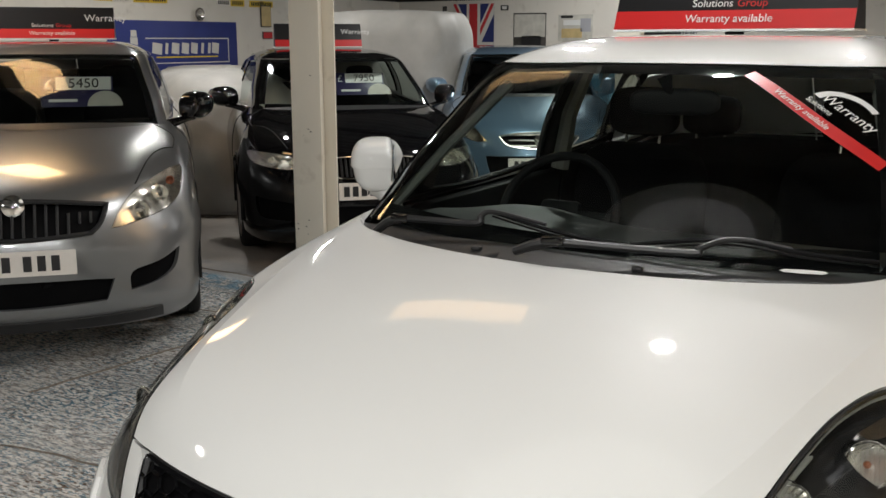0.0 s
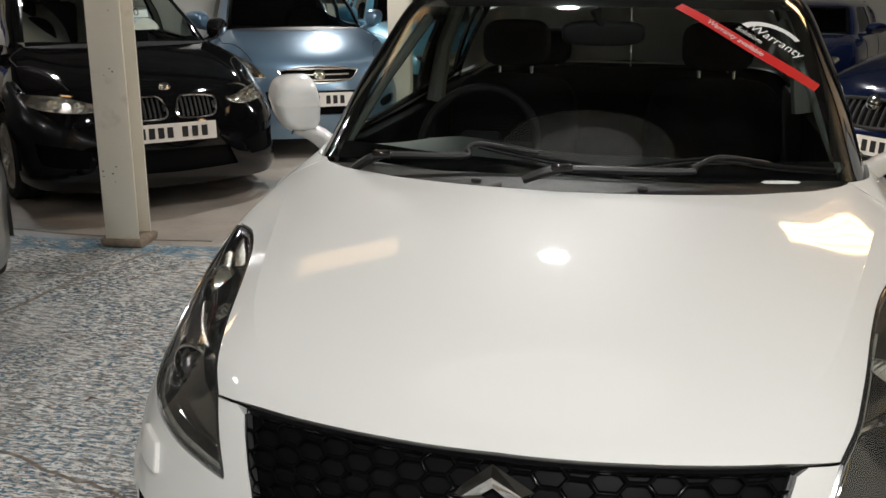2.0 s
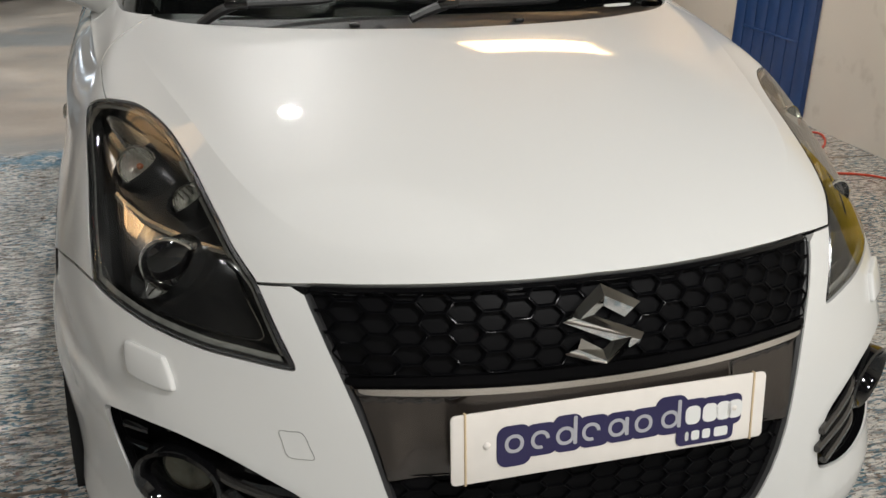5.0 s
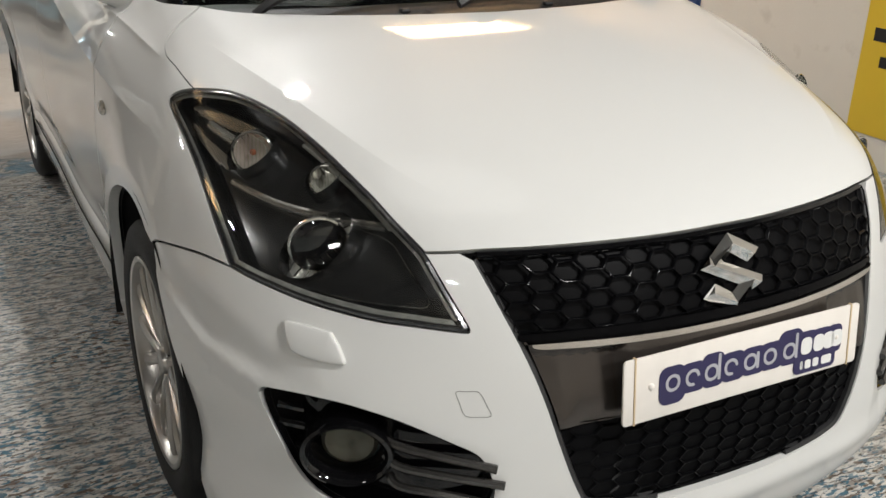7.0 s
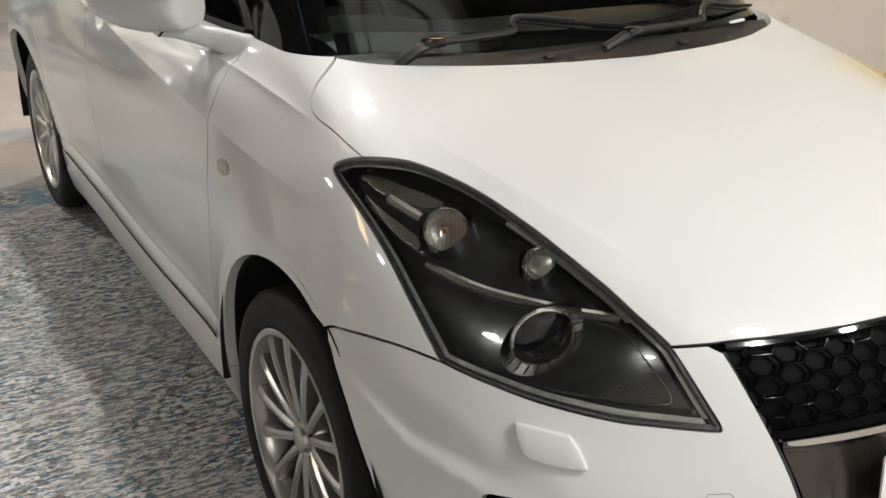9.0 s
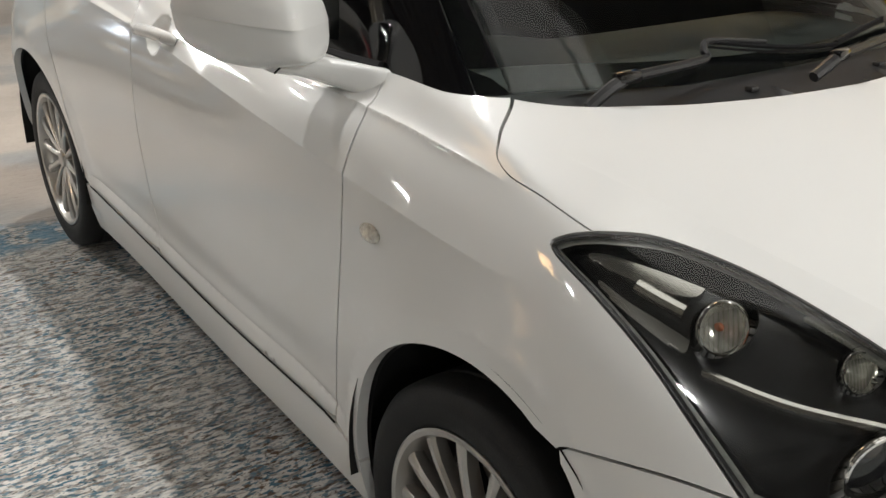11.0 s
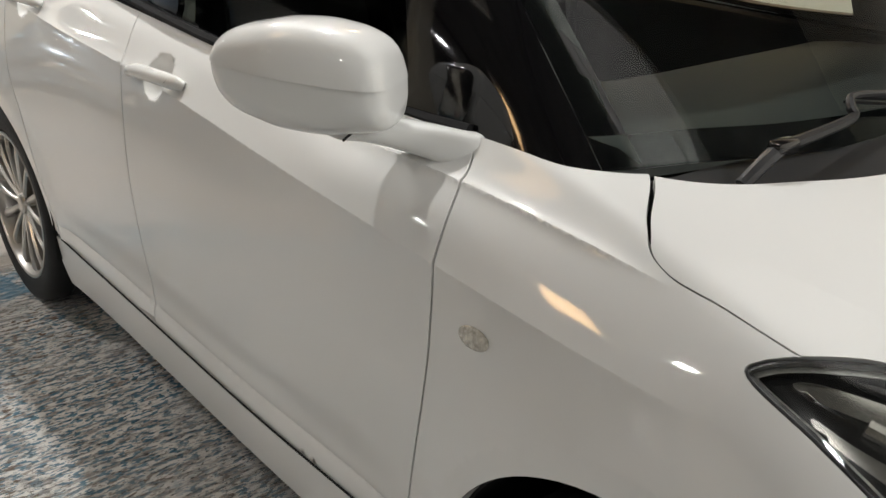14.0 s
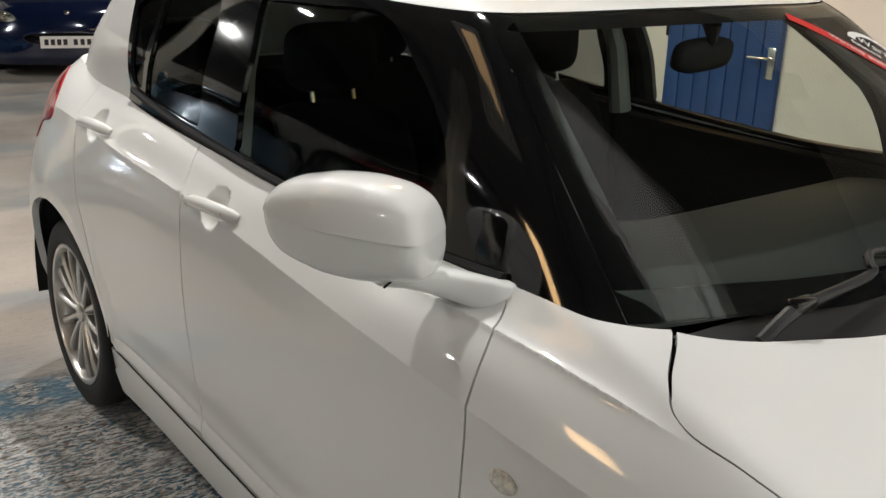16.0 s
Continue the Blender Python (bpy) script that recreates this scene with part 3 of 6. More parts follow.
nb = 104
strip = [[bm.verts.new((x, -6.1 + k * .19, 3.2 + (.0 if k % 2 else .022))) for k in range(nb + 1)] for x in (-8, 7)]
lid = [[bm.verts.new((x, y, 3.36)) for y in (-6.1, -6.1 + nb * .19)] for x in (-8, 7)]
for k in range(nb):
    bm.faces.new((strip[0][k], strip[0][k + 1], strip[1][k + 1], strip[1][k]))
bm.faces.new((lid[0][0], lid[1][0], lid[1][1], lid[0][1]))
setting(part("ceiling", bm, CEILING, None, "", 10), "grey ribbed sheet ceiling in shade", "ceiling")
for i, y in enumerate((-4, -1, 1.6, 4.4, 7.2, 10.2)):
    setting(slab_box("ceiling_beam", -7.7, 6.7, y - .06, y + .06, 3.04, 3.23, DARK_CEIL, .004), "dark timber ceiling beam", "beam")


# joints and a crack in the floor
def groove(name, pts, r, label):
    line = smooth_line([(x, y, -.001) for x, y in pts], False, 6)
    rng = np.random.RandomState(len(pts))
    line = line + np.stack([rng.normal(0, .006, len(line)), rng.normal(0, .006, len(line)), np.zeros(len(line))], 1)
    bm = tube([tuple(p) for p in line], r, 6)
    for v in bm.verts:
        v.co.z = max(-.004, min(.0012, v.co.z * .25))
    return setting(part(name, bm, mat("joint_dirt", (.15, .125, .10), .9, grain=.8, grain_scale=80, vary=.5, vary_scale=30) if "joint_dirt" not in bpy.data.materials else bpy.data.materials["joint_dirt"]), label, "floor joint")


groove("floor_joint", [(-2.75, 1.5), (-2.66, 2.3), (-2.62, 2.88), (-2.50, 3.40)], .012, "dirty joint in the concrete floor")
groove("floor_joint", [(-4.0, 2.82), (-3.2, 2.84), (-2.62, 2.88)], .009, "dirty joint in the concrete floor")
groove("floor_joint", [(-6.0, 3.56), (-4.2, 3.60), (-2.9, 3.58), (-2.3, 3.62)], .016, "dirty joint beside the post")
groove("floor_crack", [(-2.4, 1.08), (-1.9, 1.16), (-1.55, 1.06), (-1.30, 1.0), (-1.1, .84), (-.9, .80)], .008, "thin crack in the concrete floor")
groove("floor_joint", [(1.0, 2.62), (2.0, 2.60), (2.74, 2.58)], .007, "dirty joint in the concrete floor")

# steel posts of the hall: two flanges and a web
def post(x, y, turn, h=3.2, w=.19, d=.17, label="cream painted steel post with chipped paint"):
    p = thing("post", label, "post", x, y, 0, turn, "posts of the hall")
    part("flange", block(w, .016, h, .002, pose(0, -d / 2, h / 2)), CREAM, p)
    part("flange", block(w, .016, h, .002, pose(0, d / 2, h / 2)), CREAM, p)
    part("web", block(.012, d - .018, h, .001, pose(0, 0, h / 2)), CREAM, p)
    part("casing", block(w * .62, d - .02, h, .006, pose(-w * .19, 0, h / 2 + .002)), CREAM, p)
    foot = block(w + .06, d + .06, .05, .015, pose(0, 0, .022))
    for v in foot.verts:
        v.co += Vector((noise.noise(v.co * 30), noise.noise(v.co * 31), 0)) * .012
    part("rough_footing", foot, mat("footing", (.20, .16, .12), .9, grain=.8, grain_scale=60, vary=.3, vary_scale=20) if "footing" not in bpy.data.materials else bpy.data.materials["footing"], p)
    rng = random.Random(int(abs(x) * 100))
    for k in range(9):
        z = rng.choice((.36, .40, .44, .95, .97, 1.3)) + rng.uniform(-.02, .02)
        part("paint_chip", block(.008 * rng.uniform(.5, 1.4), .0016, .005 * rng.uniform(.5, 1.5), 0, pose(rng.uniform(-w * .4, w * .4), -d / 2 - .0086, z)), INK, p)
    return p


post(-2.74, 3.496, 8)
post(-2.107, 6.919, 8)

# blue ledged door in the side wall
door = tagged(thing("door_1", "closed blue ledged timber door with a steel lever handle", "door", 2.75, 3.53, 0, -90), kind="structure")
part("door_leaf", block(.735, .03, 2.0, .003, pose(0, -.006, 1.01)), DOOR_BLUE, door)
for k in range(7):
    part("board", block(.100, .012, 1.98, .003, pose(-.315 + k * .105, -.024, 1.01)), DOOR_BLUE, door)
part("mid_rail", block(.54, .010, .012, .003, pose(0, -.034, .42)), DOOR_BLUE, door)
for z in (.24, 1.05, 1.8):
    part("hinge", tube([(-.372, -.03, z - .05), (-.372, -.03, z + .05)], .009, 10), GLOSS, door)
part("handle_plate", block(.045, .006, .16, .002, pose(.325, -.033, .93)), SATIN, door)
part("lever", tube([(.325, -.035, .955), (.325, -.075, .957), (.30, -.082, .957), (.215, -.082, .955)], .009, 10), SATIN, door)
part("threshold_gap", block(.735, .02, .012, 0, pose(0, -.012, .007)), INK, door)

# yellow notice and posters on the side wall
y_sign = tagged(thing("wall_board", "yellow board with black print on the white wall", "sign", 2.745, 1.42, 0, -90))
part("board_sheet", block(1.22, .012, 1.55, .003, pose(0, 0, .93)), YELLOW, y_sign)
part("print_bar", block(.30, .002, .06, 0, pose(-.40, -.008, .62)), INK, y_sign)
part("print_bar", block(.55, .002, .05, 0, pose(-.22, -.008, .50)), INK, y_sign)
part("print_bar", block(.70, .002, .12, 0, pose(0, -.008, 1.45)), INK, y_sign)
po = tagged(thing("wall_poster", "small yellow and blue poster on the white wall", "poster", 2.746, 4.52, 0, -90))
part("poster_sheet", block(.36, .004, .50, .001, pose(0, 0, 1.24)), YELLOW, po)
part("poster_picture", block(.20, .002, .46, 0, pose(.05, -.0032, 1.24)), mat("poster_blue", (.04, .07, .14), .4, vary=.5, vary_scale=14), po)

# extension lead on the floor by the wall
lead = thing("extension_lead", "orange-red extension lead with a black socket on the floor", "cable")
pts = smooth_line([(2.30, 3.72, .006), (1.9, 3.5, .006), (1.75, 3.1, .006), (2.0, 2.90, .006), (2.36, 2.94, .006), (2.70, 2.97, .006), (2.55, 2.72, .006), (2.2, 2.62, .006), (2.15, 2.45, .006), (2.5, 2.3, .006), (2.68, 2.0, .006)], False, 10)
part("cord", tube([tuple(p) for p in pts], .0055, 8), CABLE_RED, lead)
part("socket", block(.13, .06, .05, .012, pose(2.34, 3.78, .026, 0, 0, 25)), TRIM, lead)
part("plug", block(.05, .05, .04, .01, pose(2.50, 3.98, .02, 0, 0, 40)), TRIM, lead)
part("black_cord", tube([tuple(p) for p in smooth_line([(2.38, 3.8, .012), (2.46, 3.92, .014), (2.54, 4.1, .02), (2.66, 4.2, .06), (2.70, 4.3, .02), (2.6, 4.38, .008)], False, 8)], .006, 6), TRIM, lead)

# banner, plates and pictures on the left wall (its face looks along x)
ban = thing("banner", "blue vinyl banner with a white printed mark", "banner", -7.492, 7.06, .06, 90)
part("banner_sheet", block(1.95, .004, .66, .002, pose(0, 0, 1.30)), BANNER, ban)
part("mark_frame", merge(block(1.28, .002, .012, 0, pose(.18, -.004, 1.44)), block(1.28, .002, .012, 0, pose(.18, -.004, 1.17)), block(.012, .002, .27, 0, pose(.82, -.004, 1.305))), FLAG_WHITE, ban)
part("mark_bars", merge(*[block(w, .002, .12, .0, pose(x, -.0045, 1.33, 0, 8, 0)) for x, w in ((-.30, .14), (-.16, .04), (-.03, .11), (.12, .11), (.26, .10), (.39, .04), (.50, .04), (.60, .11))]), FLAG_WHITE, ban)
part("mark_underline", block(.95, .002, .016, 0, pose(.16, -.0045, 1.235)), YELLOW, ban)
part("mark_figure", merge(block(.10, .002, .22, 0, pose(-.62, -.0045, 1.34)), block(.08, .002, .07, 0, pose(-.62, -.0045, 1.49))), FLAG_WHITE, ban)
for y, c in ((6.07, YELLOW), (6.31, PLATE), (6.59, YELLOW), (6.83, YELLOW), (7.83, PLATE), (8.07, YELLOW), (8.40, YELLOW), (8.59, YELLOW)):
    pl = thing("old_number_plate", "old number plate fixed high on the wall", "number plate", -7.49, y, 1.915, 90, "old plates on the wall")
    part("plate_sheet", block(.24, .004, .075, .002), c, pl)
    part("plate_bars", merge(*[block(.02, .002, .045, 0, pose(-.08 + k * .032, -.003, 0)) for k in range(6)]), INK, pl)
dish = thing("wall_lamp", "small round silver reflector hung on the wall", "wall lamp", -7.48, 7.40, 1.77, 90)
bm = lathe([(.0001, .02), (.04, .01), (.07, -.02), (.075, -.03), (.07, -.028)], 24, "y")
part("reflector", bm, SATIN, dish)
for y, z, w, h, c, lb in ((8.57, 1.77, .17, .24, POSTER_TAN, "small framed picture on the white wall"), (8.59, 1.54, .16, .07, FLAG_RED, "small red plaque on the white wall")):
    pc = thing("wall_picture", lb, "picture", -7.488, y, z, 90)
    part("frame", block(w + .02, .010, h + .02, .003), POSTER_DARK, pc)
    part("print", block(w, .004, h, 0, pose(0, -.006, 0)), c, pc)

# flag and posters on the back wall
def clip(poly, w, h):
    """A convex outline cut to the rectangle w by h round the origin."""
    for axis, sign, lim in ((0, 1, w / 2), (0, -1, w / 2), (1, 1, h / 2), (1, -1, h / 2)):
        out = []
        for a, b in zip(poly, poly[1:] + poly[:1]):
            da, db = lim - sign * a[axis], lim - sign * b[axis]
            if da >= 0:
                out.append(a)
            if da * db < 0:
                t = da / (da - db)
                out.append((a[0] + (b[0] - a[0]) * t, a[1] + (b[1] - a[1]) * t))
        poly = out
    return poly


FW, FH = .54, 1.06
flag = thing("union_flag", "faded union flag hung upright on the white wall", "flag", -6.21, 11.592, 1.344)
flag.matrix_basis = flag.matrix_basis @ Matrix.Diagonal((1.23, 1, 1.22, 1))


def wavy(bm):
    bmesh.ops.triangulate(bm, faces=bm.faces)
    for v in bm.verts:
        v.co.y += .006 * math.sin(v.co.x * 22 + v.co.z * 3)
    return bm


def stripe(angle, width, lift, off=0.0):
    c, s_ = math.cos(angle), math.sin(angle)
    poly = [(-2 * c - s_ * (off - width / 2), -2 * s_ + c * (off - width / 2)), (2 * c - s_ * (off - width / 2), 2 * s_ + c * (off - width / 2)), (2 * c - s_ * (off + width / 2), 2 * s_ + c * (off + width / 2)), (-2 * c - s_ * (off + width / 2), -2 * s_ + c * (off + width / 2))]
    return slab(clip(poly, FW, FH), .0015, pose(0, -lift, 0))


diag = math.atan2(FH, FW)
part("flag_ground", block(FW, .003, FH, 0), FLAG_BLUE, flag)
part("white_saltire", merge(stripe(diag, .11, .004), stripe(-diag, .11, .0042)), FLAG_WHITE, flag)
part("red_saltire", merge(stripe(diag, .037, .006, .014), stripe(-diag, .037, .0062, .014)), FLAG_RED, flag)
part("white_cross", merge(stripe(0, .18, .008), stripe(math.pi / 2, .18, .0082)), FLAG_WHITE, flag)
part("red_cross", merge(stripe(0, .108, .010), stripe(math.pi / 2, .108, .0102)), FLAG_RED, flag)


def hung(x, z):
    """A place on the back wall, from the plan of its pictures."""
    return -.44 + 1.229 * x, -.53 - .031 * x + 1.217 * z


def poster(x0, x1, z0, z1, label, base, bits):
    (x0, z0), (x1, z1) = hung(x0, z0), hung(x1, z1)
    p = thing("wall_poster", label, "poster", (x0 + x1) / 2, 11.594, (z0 + z1) / 2)
    part("poster_sheet", block(x1 - x0, .006, z1 - z0, .001), base, p)
    for (u, v, w, h, c) in bits:
        part("poster_print", block(w * (x1 - x0), .002, h * (z1 - z0), 0, pose(u * (x1 - x0), -.0045, v * (z1 - z0))), c, p)


poster(-4.17, -3.76, 1.14, 1.86, "dark poster with a picture of a vehicle", POSTER_DARK, [(0, .30, .95, .36, POSTER_PALE), (.05, .05, .6, .18, INK), (.0, -.3, .5, .03, GREY_PRINT), (0, -.36, .6, .02, GREY_PRINT)])
poster(-3.61, -3.20, 1.55, 1.85, "pale notice with coloured print", POSTER_PALE, [(-.1, -.2, .6, .35, POSTER_TAN), (-.25, .42, .35, .1, INK), (.3, .1, .3, .5, GREY_PRINT), (-.1, .2, .5, .2, PRINT_WHITE)])
poster(-2.68, -2.50, 1.60, 1.84, "dark sticker with a round yellow face", POSTER_DARK, [(0, -.36, .6, .1, YELLOW)])
smile = thing("round_sticker", "round yellow sticker on the white wall", "sticker", -3.627, 11.594, 1.674)
part("sticker_disc", lathe([(.0001, -.004), (.094, -.004), (.097, 0)], 32, "y"), YELLOW, smile)
poster(-3.55, -3.05, 1.22, 1.47, "dark poster with an arc on the white wall", POSTER_DARK, [(0, .1, .5, .1, PRINT_WHITE)])
poster(-5.12, -5.06, 1.86, 1.92, "small dark plaque on the white wall", POSTER_DARK, [])
poster(-4.34, -4.24, 1.88, 1.94, "small dark plaque on the white wall", INK, [(0, 0, .6, .6, PRINT_WHITE)])

# ceiling lamps: their housings, given to the added fill lamps too
for x, y, w, d in ROUND_AND_FILL:
    lh = thing("ceiling_lamp", "round white ceiling lamp from a set with added fill lamps", "ceiling lamp", x, y, LAMP_Z, 0, "round lamps under the ceiling")
    part("lamp_body", lathe([(.0001, .22), (.02, .22), (.02, .09), (d * .4, .07), (d * .56, .02), (d * .6, -.008), (d * .57, -.008), (d * .55, .012), (.0001, .014)], 28, "z"), PRINT_WHITE, lh)
for x, y, a, w, l in LOUVRE:
    lh = thing("louvre_lamp", "warm ceiling lamp behind white louvres", "ceiling lamp", x, y, LAMP_Z, a, "louvred lamps")
    part("lamp_tray", merge(block(1.24, .62, .02, .004, pose(0, 0, .06)), block(1.24, .02, .09, .004, pose(0, .30, .02)), block(1.24, .02, .09, .004, pose(0, -.30, .02)), block(.02, .62, .09, .004, pose(.61, 0, .02)), block(.02, .62, .09, .004, pose(-.61, 0, .02))), PRINT_WHITE, lh)
    for k in range(4):
        part("louvre", block(1.18, .003, .022, .001, pose(0, -.15 + k * .1, -.004)), PRINT_WHITE, lh)
    part("lamp_rod", block(.02, .02, .15, 0, pose(0, 0, .14)), PRINT_WHITE, lh)

# ---- the white hatchback ----
car = thing("hatchback_car", "pearl white five-door hatchback with black pillars and alloy wheels, parked", "car")

# lines on its right half, in the mirrored x; a point given twice is a corner
hood_front = [(0, .027, .792), (.12, .030, .792), (.24, .046, .792), (.35, .073, .791), (.425, .100, .789)]
lamp_inner = [(.464, .060, .688), (.502, .133, .786), (.528, .187, .822), (.548, .262, .856), (.577, .405, .898), (.612, .535, .928), (.656, .630, .941), (.709, .690, .938)]
hood_side = [(.715, .79, .957), (.717, .872, .970), (.701, .917, .990), (.656, .957, 1.018), (.612, .994, 1.041)]
hood_rear = [(.54, .922, 1.040), (.46, .880, 1.040), (.36, .834, 1.040), (.2, .792, 1.040), (0, .774, 1.040)]
lamp_low = [(.749, .360, .716), (.710, .280, .707), (.660, .210, .696), (.590, .141, .685), (.53, .095, .681), (.471, .058, .676)]
lamp_outer = [(.735, .722, .927), (.749, .728, .910), (.750, .640, .876), (.750, .545, .834), (.750, .450, .776)]
door_front = [(.690, 1.262, 1.040), (.727, 1.230, .999), (.777, 1.210, .949), (.801, 1.203, .891), (.815, 1.195, .815), (.822, 1.193, .740), (.822, 1.206, .647), (.808, 1.246, .470), (.799, 1.272, .345)]
door_mid = [(.715, 2.365, 1.043), (.749, 2.345, 1.004), (.787, 2.318, .932), (.817, 2.275, .813), (.822, 2.258, .67), (.812, 2.245, .50), (.802, 2.25, .345)]
door_rear = [(.700, 3.15, 1.083), (.775, 3.125, .985), (.838, 3.01, .815), (.838, 2.94, .70), (.826, 2.87, .51), (.814, 2.82, .362)]
grille_side = [(.436, .094, .779), (.392, .015, .660), (.346, -.043, .510), (.306, -.062, .402), (.27, -.067, .368)]
grille_low = [(.15, -.077, .354), (0, -.083, .352)]


def arc(y, z, r, a0, a1, n, x=.83):
    return [(x, y + r * math.cos(radians(a0 + (a1 - a0) * k / n)), z + r * math.sin(radians(a0 + (a1 - a0) * k / n))) for k in range(n + 1)]


arch_f = arc(.79, .345, .368, 186, -8, 14)      # from the bumper over the wheel to the sill
arch_r = arc(3.235, .345, .365, 188, 4, 14)
uvs = lambda pts, close=False, n=6, sk=skin: loop(sk, pts, n, close)

L_hood_front, L_hood_side, L_hood_rear = uvs(hood_front + [(.502, .133, .786)]), uvs([lamp_inner[-1]] + hood_side), uvs([hood_side[-1]] + hood_rear)
L_lamp_inner, L_lamp_low, L_lamp_outer = uvs(lamp_inner[1:]), uvs(lamp_low), uvs([lamp_inner[-1]] + lamp_outer + [lamp_low[0]])
L_nose = uvs([(.471, .058, .676), (.463, .060, .688), lamp_inner[1]])
L_seam = uvs([(.8225, .606, .676), (.815, .575, .690), (.781, .443, .713), (.749, .360, .716)])
L_door_f, L_door_m, L_door_r = uvs(door_front), uvs(door_mid), uvs(door_rear)
L_grille = uvs(grille_side + grille_low)
sill_top = [(.812, 1.146, .318), (.798, 1.272, .334), (.796, 1.48, .328), (.80, 1.70, .330), (.80, 2.25, .332), (.806, 2.60, .342), (.814, 2.865, .356)]
L_sill = uvs(sill_top, n=4)
L_arch_f, L_arch_r = uvs(arch_f, n=3), uvs(arch_r, n=3)
top, bottom, far = skin.kv[-1], skin.kv[0], skin.ku[-1]


def cut(line, a, b):
    """The stretch of a line between the places nearest to a and b."""
    i, j = (int(np.argmin(((line - q) ** 2).sum(1))) for q in (a, b))
    return line[i:j + 1] if i <= j else line[j:i + 1][::-1]


def edge_top(a, b, n=24):
    return np.stack([np.linspace(a[0], b[0], n), np.full(n, top)], 1)


def edge_low(a, b, n=40):
    return np.stack([np.linspace(a, b, n), np.full(n, bottom)], 1)


join = lambda *lines: np.concatenate([np.asarray(l)[:-1] for l in lines])
tip = L_lamp_inner[0]
A_seam = L_seam[0]
half_hood = np.concatenate([L_hood_front[:-1], L_lamp_inner[:-1], L_hood_side[:-1], L_hood_rear])
U_hood = np.concatenate([half_hood, mirror(half_hood)[1:-1]])
U_lamp = join(L_lamp_inner, L_lamp_outer, L_lamp_low, L_nose)
arch_front = cut(L_arch_f, L_arch_f[0], A_seam)
arch_back = cut(L_arch_f, A_seam, L_arch_f[-1])
U_wing = join(L_lamp_outer[::-1], L_hood_side, edge_top(L_hood_side[-1], L_door_f[0]), L_door_f, cut(L_sill, L_door_f[-1], L_sill[0]), arch_back[::-1], L_seam)
U_door_f = join(edge_top(L_door_f[0], L_door_m[0]), L_door_m, cut(L_sill, L_door_m[-1], L_door_f[-1]), L_door_f[::-1])
U_door_r = join(edge_top(L_door_m[0], L_door_r[0]), L_door_r, cut(L_sill, L_door_r[-1], L_door_m[-1]), L_door_m[::-1])
sill_f, sill_r = skin.find([(.79, 1.155, .19)])[0], skin.find([(.79, 2.88, .19)])[0]
U_sill = join(L_sill, np.array([L_sill[-1], [sill_r[0], bottom]]), edge_low(sill_r[0], sill_f[0]), np.array([[sill_f[0], bottom], L_sill[0]]))
rear_low = skin.find([(.79, 3.61, .25)])[0]
arch_rear_half = cut(L_arch_r, L_door_r[-1], L_arch_r[-1])
U_quarter = join(edge_top(L_door_r[0], (far, top)), np.array([[far, top], [far, bottom]]), edge_low(far, rear_low[0]), np.array([[rear_low[0], bottom], L_arch_r[-1]]), L_arch_r[::-1][:3], arch_rear_half[::-1], L_door_r[::-1])
low_front = skin.find([(.79, .41, .20)])[0]
half_bumper = np.concatenate([L_grille[::-1], L_hood_front[L_hood_front[:, 0] > L_grille[0, 0] + .012], L_nose[::-1][1:], L_lamp_low[::-1][1:-1], L_seam[::-1], arch_front[::-1][1:], edge_low(low_front[0], 0)])
U_bumper = np.concatenate([half_bumper[:-1], mirror(half_bumper)[:-1]])
U_grille_half = np.concatenate([L_hood_front[L_hood_front[:, 0] < L_grille[0, 0] + .002], L_grille])
U_grille = np.concatenate([U_grille_half, mirror(U_grille_half)[1:-1]])
fog = [(.743, .238, .538), (.717, .203, .556), (.65, .126, .557), (.579, .068, .538), (.503, .021, .502), (.465, -.001, .480), (.449, -.014, .443), (.446, -.018, .41), (.47, -.01, .375), (.56, .03, .36), (.655, .10, .375), (.700, .148, .398), (.727, .19, .445)]
U_fog = uvs(fog, True, 5)
tail = [(.690, 3.52, 1.100), (.745, 3.44, 1.075), (.795, 3.37, 1.00), (.812, 3.36, .95), (.800, 3.45, .92), (.79, 3.50, .85), (.772, 3.60, .84), (.755, 3.63, .93), (.72, 3.59, 1.05)]
U_tail = uvs(tail, True, 5)


HANDLES = ((2.155, .949), (2.965, .988))
CREASE_Y, CREASE_Z = [.70, .96, 1.15, 1.40, 1.65, 2.12, 2.9, 3.5], [.842, .866, .881, .893, .909, .930, .965, .985]


def on_side(ys, zs, s=1):
    """A line on the flank through given y and z."""
    want = np.stack([np.full(len(ys), .79 if zs[0] < .97 else .72), ys, zs], 1)
    aim = want.copy()
    for _ in range(3):
        uv = skin.find(aim)
        aim[:, 1:] += want[:, 1:] - skin.at(uv)[:, 1:]
    return uv * [s, 1]


ys = np.linspace(.78, 3.4, 80)
zs = np.interp(ys, CREASE_Y, CREASE_Z)
LINES = [on_side(ys, zs)]
ys = np.linspace(.86, 1.70, 34)
LINES.append(on_side(ys, .999 - .047 * np.clip((1.23 - ys) / .52, 0, 1.2) ** 1.25))
CURVES = []
for k, line in enumerate(LINES):
    fit_v = np.polyfit(line[:, 0] - line[:, 0].mean(), line[:, 1], 6)
    us = np.linspace(line[0, 0], line[-1, 0], 90)
    LINES[k] = np.stack([us, np.polyval(fit_v, us - line[:, 0].mean())], 1)
    CURVES.append((fit_v, line[:, 0].mean()))
off_line = lambda uv, k: np.abs(uv[:, 1] - np.polyval(CURVES[k][0], np.clip(np.abs(uv[:, 0]), LINES[k][0, 0], LINES[k][-1, 0]) - CURVES[k][1]))
ys = np.linspace(1.20, 2.86, 50)
